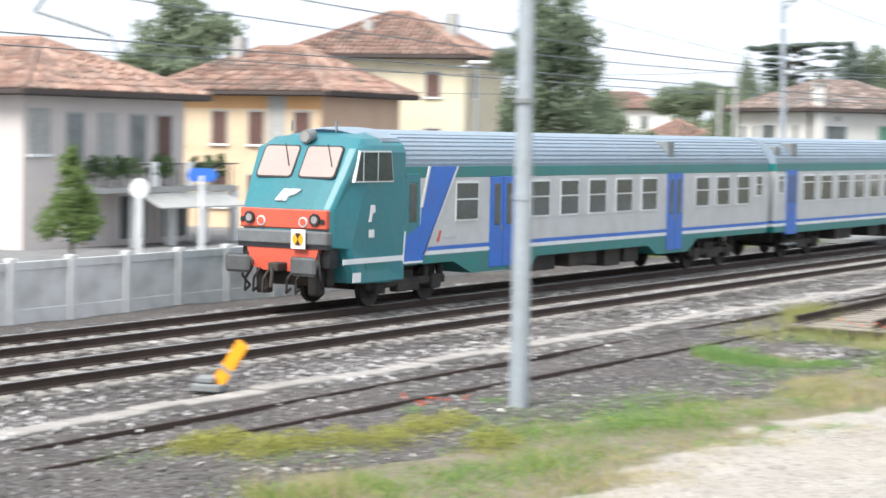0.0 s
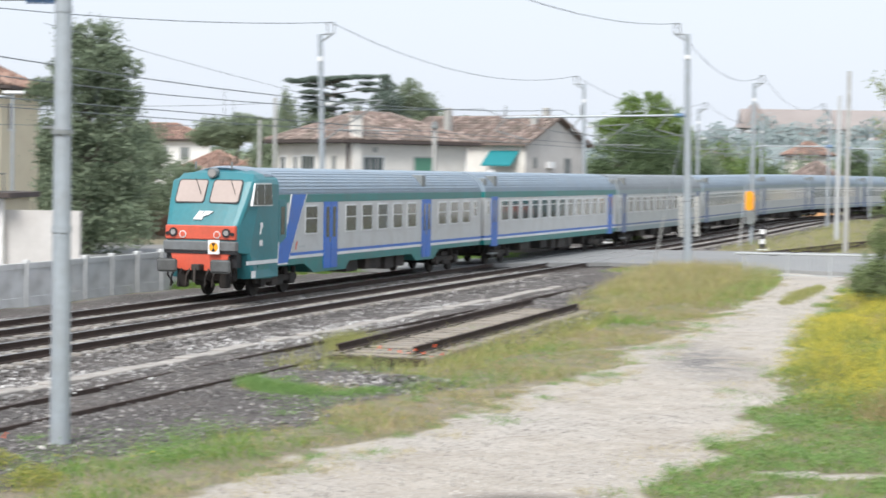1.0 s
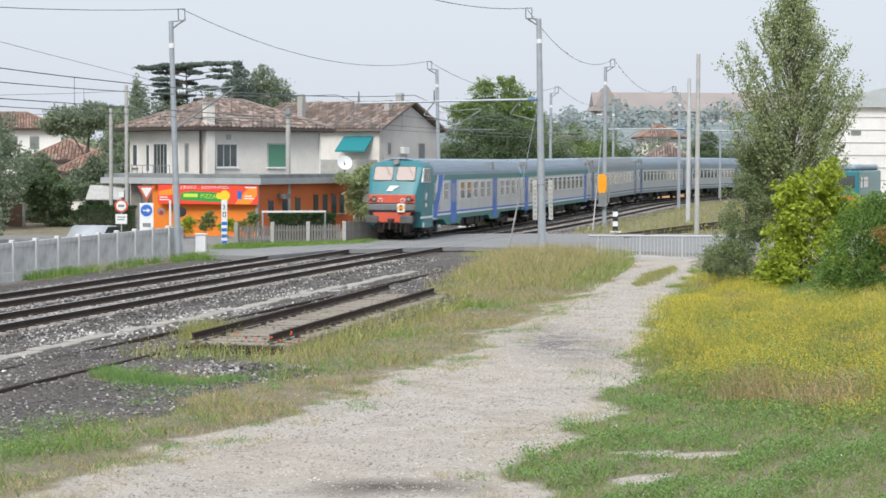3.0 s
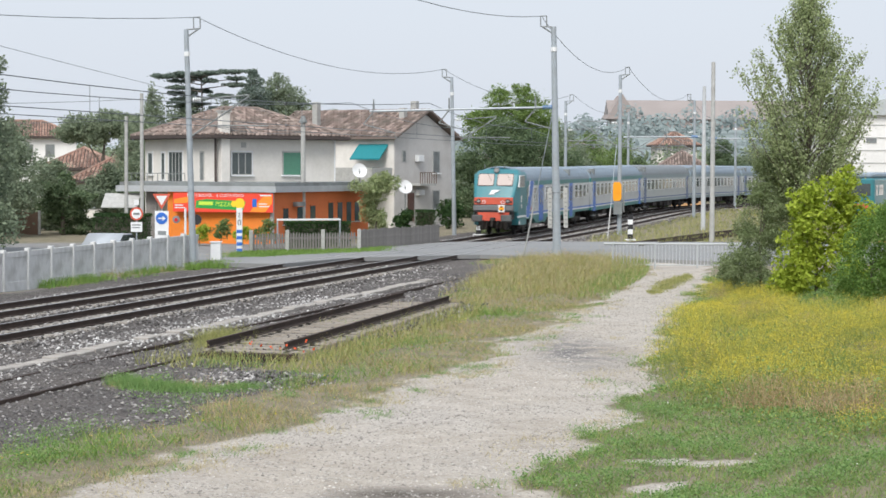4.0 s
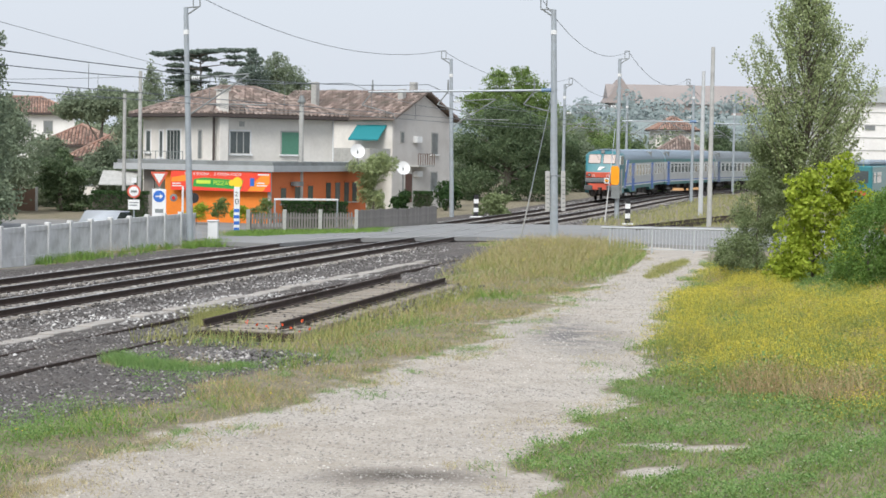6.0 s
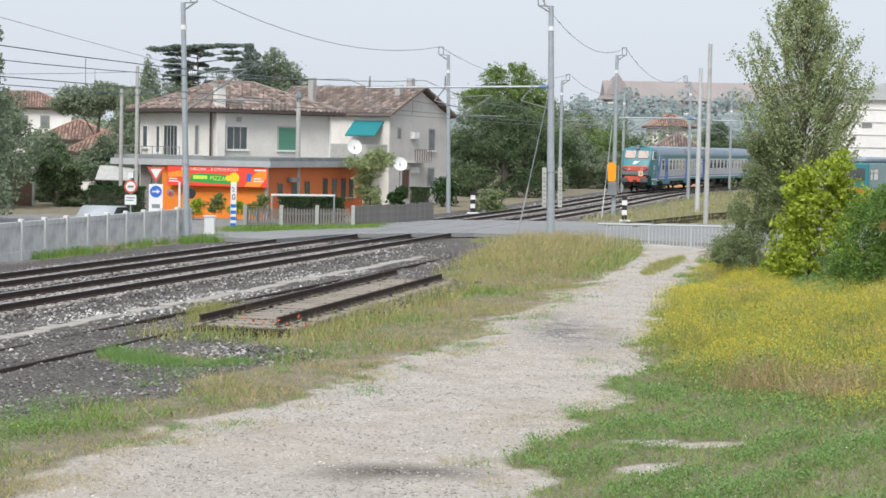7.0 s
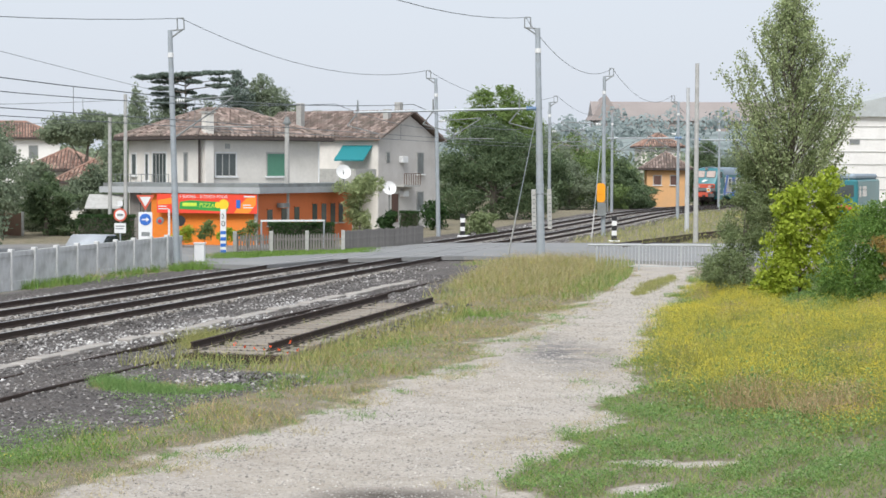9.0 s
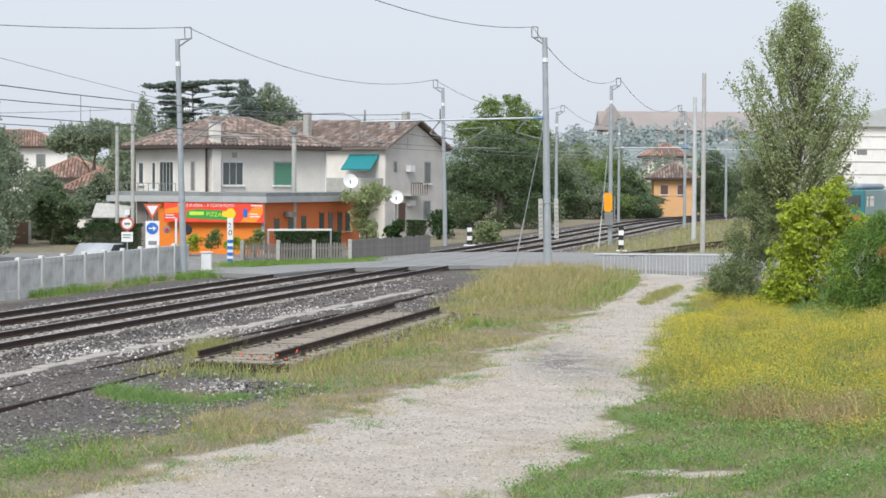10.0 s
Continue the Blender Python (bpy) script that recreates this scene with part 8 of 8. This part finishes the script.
blades("grass", q[~odd], rng.uniform(0.02, 0.08, (~odd).sum()), np.full((~odd).sum(), 0.0045), G_PALE, "small dry tufts in the gravel track", 17, 0.9)

n = 4500
v = rng.uniform(-1, 1, n)
q = np.stack([8.15 + v * 1.35 + rng.normal(0, 0.22, n) * (1.15 - np.abs(v)), 73.2 + v * 5.6 + rng.normal(0, 0.5, n)], 1)
q = np.concatenate([q, ground_height(q[:, 0], q[:, 1])[:, None]], 1)
blades("grass", q, rng.uniform(0.03, 0.11, n), np.full(n, 0.008), G_MIXED, "strip of yellow-green grass between the wheel tracks", 26, 0.7)

# dry mound by the crossing
n = 60000
x = rng.normal(0, 1, n) * 1.7 + 4.3
y = rng.normal(0, 1, n) * 6.5 + 80
x = x + (y - 80) * 0.15
k = (y < 90) & (y > 64) & (x < np.interp(y, PATH_Y, PATH_L) + 0.2) & (x > np.interp(y, GRAVEL_Y, GRAVEL_X) - 0.6)
x, y = x[k], y[k]
p = np.stack([x, y, ground_height(x, y)], 1)
top = rng.uniform(0.1, 0.55, len(x)) * (0.75 + 0.7 * wobble(x, y, 1.1, 8.0) + 0.2 * wobble(x, y, 3.1, 2.0))
sel = rng.random(len(x))
hot = (sel > 0.47) & (sel < 0.55)
blades("grass", p[hot], top[hot] * 1.15, np.full(hot.sum(), 0.005), G_DRY, "brown dry grass on a low mound", 18, 0.35)
q = p[wobble(x, y, 0.9, 4.0) > 0.35][::12]
tagged(quads("yellow_weeds", leaf_quads(rng, q + np.stack([rng.normal(0, 0.05, len(q)), rng.normal(0, 0.05, len(q)), rng.uniform(0.15, 0.4, len(q))], 1), (0.012, 0.025), np.tile([0, 0, 1.0], (len(q), 1)), 0.6, 0.8), G_YELLOW), "yellow weed flowers on the dry mound", "flowers", kind="stuff")
pale_ = sel < 0.3
blades("grass", p[pale_], top[pale_] * (0.75 + 0.5 * wobble(x[pale_], y[pale_], 0.7, 3.0)), np.full(pale_.sum(), 0.006), G_PALE, "tall dry grass on a low mound", 4, 0.6)
blades("grass", p[sel >= 0.55], top[sel >= 0.55] * 0.8, np.full((sel >= 0.55).sum(), 0.01), G_MIXED, "tall yellow-green grass on a low mound", 5, 0.6)

rim_ = np.abs(x - np.interp(y, PATH_Y, PATH_L) + 0.5) < 0.7
blades("grass", p[rim_], rng.uniform(0.08, 0.25, rim_.sum()), np.full(rim_.sum(), 0.01), G_FRESH, "fresh green grass at the foot of the mound", 27, 0.6)
soft = p[(sel > 0.3) & (sel < 0.47)]
soft = soft + np.stack([rng.normal(0, 0.08, len(soft)), rng.normal(0, 0.08, len(soft)), rng.uniform(0.05, 0.5, len(soft))], 1)
tagged(quads("seed_heads", leaf_quads(rng, soft, (0.014, 0.03), np.tile([0, 0, 1.0], (len(soft), 1)), 0.4, 0.5), G_PALE), "pale seed heads on the dry mound", "flowers", kind="stuff")

# the right bank: low weeds and short grass near, tall yellow flowers behind
n = 330000
x, y = strew(rng, n, 0, 16, 20, 76, 1.15)
right = np.interp(y, PATH_Y2, PATH_R)
k = (x > right - 0.6 + 0.6 * wobble(x, y, 0.9)) & (path_mask(x, y) < rng.uniform(0.1, 0.8, n))
x, y, right = x[k], y[k], right[k]
k = bare_patches(x, y) < rng.uniform(0.1, 0.9, len(x))
x, y, right = x[k], y[k], right[k]
FLOWER_Y = [20, 27, 30.8, 34, 37.7, 41, 45.9, 57, 66.8, 76]
FLOWER_X = [9.0, 7.0, 5.3, 4.6, 4.1, 4.1, 4.75, 6.7, 8.7, 10.2]
k = (x < 0.24 * y + 1.2) | (rng.random(len(x)) < 0.12)
x, y, right = x[k], y[k], right[k]
edge_f = np.interp(y, FLOWER_Y, FLOWER_X)
inflow = ~((y > 54) & (x > 10.2)) & ((x - edge_f + 0.55 * wobble(x, y, 0.7, 5.0) + rng.normal(0, 0.35, len(x))) > 0)
p = np.stack([x, y, ground_height(x, y)], 1)
a = ~inflow
lush = wobble(x, y, 0.9, 6.0) + 0.6 * wobble(x, y, 2.1, 3.0)
sel = rng.random(len(x))
gr = a & (sel < 0.6)
blades("grass", p[gr], rng.uniform(0.03, 0.1, gr.sum()) * (1 + 0.9 * np.clip(lush[gr], 0, 1)), np.full(gr.sum(), 0.006), G_FRESH, "short fresh green grass on the bank", 6, 0.8)
gr = a & (sel >= 0.6) & (sel < 0.8)
blades("grass", p[gr], rng.uniform(0.04, 0.12, gr.sum()), np.full(gr.sum(), 0.005), G_MIXED, "short yellow-green grass on the bank", 7, 0.8)
# broad low weeds in mounded patches
gr = a & (lush > 0.0) & (sel > 0.3)
q = np.repeat(p[gr], 4, 0)
lift = np.repeat(np.clip(lush[gr], 0, 1), 4) * 0.26
q = q + np.stack([rng.normal(0, 0.05, len(q)), rng.normal(0, 0.05, len(q)), lift * rng.random(len(q)) ** 0.5 + 0.02], 1)
tagged(quads("low_weeds", leaf_quads(rng, q, (0.008, 0.021), np.tile([0, 0, 1.5], (len(q), 1)), 0.8, 0.8), G_WEED), "broad-leaved low weeds in mounded patches", "weeds", kind="stuff")
q = p[a & (lush > 0.2)][::170]
tagged(quads("clover", leaf_quads(rng, q + [0, 0, 0.2], (0.009, 0.016), np.tile([0, 0, 1.5], (len(q), 1)), 1.0, 0.9), G_WHITE), "white clover heads in the weeds", "flowers", kind="stuff")
f = p[inflow]
n = len(f)
# bushy clumps of differing size and height, with low green hollows between them
cy = 27 + 47 * rng.random(130) ** 1.1
cx = np.interp(cy, FLOWER_Y, FLOWER_X) + rng.uniform(0.1, 6.5, 130)
crad = rng.uniform(0.35, 1.0, 130)
ctop = rng.uniform(0.4, 1.0, 130) * (0.8 + 0.3 * smooth(33, 42, cy)) * (1 - 0.62 * smooth(45, 58, cy))
bushy = np.zeros(n)
for a0, b0, r0, t0 in zip(cx, cy, crad, ctop):
    e = ((f[:, 0] - a0) / r0) ** 2 + ((f[:, 1] - b0) / (r0 * 1.25)) ** 2
    bushy = np.maximum(bushy, t0 * np.sqrt(np.clip(1 - e * 0.6, 0, 1)))
hf_ = rng.uniform(0.5, 1.1, n) * (0.16 + 0.95 * bushy)
thin = rng.random(n) < 0.25
blades("flower_stems", f[thin], hf_[thin], np.full(thin.sum(), 0.005), G_STEM, "thin green stems of tall meadow flowers", 8, 0.3)
q = np.repeat(f[::2], 2, 0)
q = q + np.stack([rng.normal(0, 0.1, len(q)), rng.normal(0, 0.1, len(q)), np.repeat(hf_[::2], 2) * rng.uniform(0.1, 0.85, len(q))], 1)
tagged(quads("flower_leaves", leaf_quads(rng, q, (0.012, 0.035), np.tile([0, 0, 1.0], (len(q), 1)), 0.4, 0.45), G_STEM), "narrow green leaves among the flowers", "weeds", kind="stuff")
# hollows stay flowerless: green growth there, also standing for shade between mounds
yel = bushy + 0.42 * wobble(f[:, 0], f[:, 1], 0.6, 9.0) + 0.25 * smooth(32, 44, f[:, 1]) + 0.35 * smooth(46, 58, f[:, 1]) + rng.normal(0, 0.14, n) > 0.43
heads = f[yel][::2]
heads = heads + np.stack([rng.normal(0, 0.1, len(heads)), rng.normal(0, 0.1, len(heads)), hf_[yel][::2] * rng.uniform(0.7, 1.05, len(heads))], 1)
fy = np.repeat(heads, 7, 0)
fy = fy + rng.normal(0, 0.05, (len(fy), 3)) * [1, 1, 0.8]
tagged(quads("yellow_flowers", leaf_quads(rng, fy, (0.007, 0.0135), np.tile([0, 0, 1.0], (len(fy), 1)), 0.5, 0.8), G_YELLOW), "dense small yellow meadow flowers", "flowers", kind="stuff")
q = f[~yel]
q = q + np.stack([rng.normal(0, 0.06, len(q)), rng.normal(0, 0.06, len(q)), hf_[~yel] * rng.uniform(0.2, 1.0, len(q))], 1)
tagged(quads("low_weeds", leaf_quads(rng, q, (0.018, 0.04), np.tile([0, 0, 1.2], (len(q), 1)), 0.7, 0.7), G_WEED), "green weeds in the hollows of the meadow", "weeds", kind="stuff")
bz = wobble(f[:, 0], f[:, 1], 0.6, 12.0) + 1.3 * np.exp(-((f[:, 0] - 6.1) / 1.2) ** 2 - ((f[:, 1] - 32.2) / 1.8) ** 2)
brown = f[(bz > 0.85) & (rng.random(n) < 0.5)]
blades("dry_stems", brown, rng.uniform(0.2, 0.7, len(brown)), np.full(len(brown), 0.005), G_DRY, "dry brown stems among the flowers", 9, 0.4)
q = np.repeat(brown, 2, 0) + np.stack([rng.normal(0, 0.06, 2 * len(brown)), rng.normal(0, 0.06, 2 * len(brown)), rng.uniform(0.15, 0.6, 2 * len(brown))], 1)
tagged(quads("seed_heads", leaf_quads(rng, q, (0.01, 0.024), np.tile([0, 0, 1.0], (len(q), 1)), 0.4, 0.6), G_DRY), "dry brown seed heads among the flowers", "flowers", kind="stuff")

# weeds between rails, along the fence and round the siding; poppies
n = 26000
x, y = strew(rng, n, -14, 1, 41, 63, 1.0)
d_s = (x - (-4.62 + 0.222 * (y - 43.4)))
k = ((d_s > 1.3) & (d_s < 2.6)) | ((np.abs(d_s + 0.3) < 1.5) & (y < 43.6) & (y > 41.8)) | ((np.abs(d_s) < 0.9) & (wobble(x, y, 1.1, 4.0) > 0.75))
x, y = x[k], y[k]
p = np.stack([x, y, ground_height(x, y)], 1)
blades("weeds", p, rng.uniform(0.08, 0.4, len(x)), np.full(len(x), 0.01), G_MIXED, "rough weeds round the old siding", 10)
n = 9000
s = rng.uniform(0, 1, n)
q = np.stack([-16.5 + s * 6.2 + rng.normal(0.5, 0.35, n), 66 + s * 19 + rng.normal(0, 0.6, n), np.full(n, -0.22)], 1)
q = q[wobble(q[:, 0], q[:, 1], 0.5, 1.0) > 0.0]
blades("weeds", q, rng.uniform(0.1, 0.35, len(q)), np.full(len(q), 0.014), G_FRESH, "green weeds at the foot of the fence", 11)
n = 26000
s = rng.uniform(0, 1, n)
q = np.stack([-10.0 + s * 6.5 + rng.normal(0, 0.4, n), 88.5 + s * 8 + rng.uniform(0, 6, n), np.full(n, -0.2)], 1)
blades("grass", q, rng.uniform(0.12, 0.3, len(q)), np.full(len(q), 0.02), G_FRESH, "green grass in front of the picket fence", 12)
n = 16000
x, y = rng.uniform(8, 34, n), rng.uniform(112, 190, n)
k = (x - (NEAR0 + SLOPE * y)) > 2.2
q = np.stack([x, y, np.full(n, -0.15) + 0.3 * smooth(125, 195, y)], 1)[k]
blades("grass", q, rng.uniform(0.1, 0.3, len(q)), np.full(len(q), 0.02), G_MIXED, "rough yellow-green grass beside the bend", 13)
pop = np.concatenate([np.stack([rng.normal(-3.9, 0.45, 9), rng.normal(42.9, 0.4, 9), rng.uniform(0.05, 0.3, 9)], 1),
                      np.stack([rng.normal(-8.73, 0.3, 9), rng.normal(27.8, 0.4, 9), rng.uniform(0.05, 0.2, 9)], 1)])
tagged(quads("poppies", leaf_quads(rng, np.repeat(pop, 3, 0) + rng.normal(0, 0.02, (len(pop) * 3, 3)), (0.02, 0.035), np.tile([0, -0.5, 1.0], (len(pop) * 3, 1)), 0.6, 0.9), G_POPPY), "red poppies in the verge", "flowers", kind="stuff")

# ---- what moves ----
def coach_pose(s):
    a, _ = along(FAR0, s - 9.3)
    b, _ = along(FAR0, s + 9.3)
    d = b - a
    m = (a + b) / 2
    return Matrix.Translation(m) @ Matrix.Rotation(math.atan2(d.y, d.x), 4, "Z") @ Matrix.Rotation(-math.atan2(d.z, d.xy.length), 4, "Y")


def motions():
    for i, coach in enumerate(train):
        walk(coach, [(q * 0.5, coach_pose(42.78 + 20.0 * q * 0.5 + HALF + 26.1 * i)) for q in range(21)])


motions()
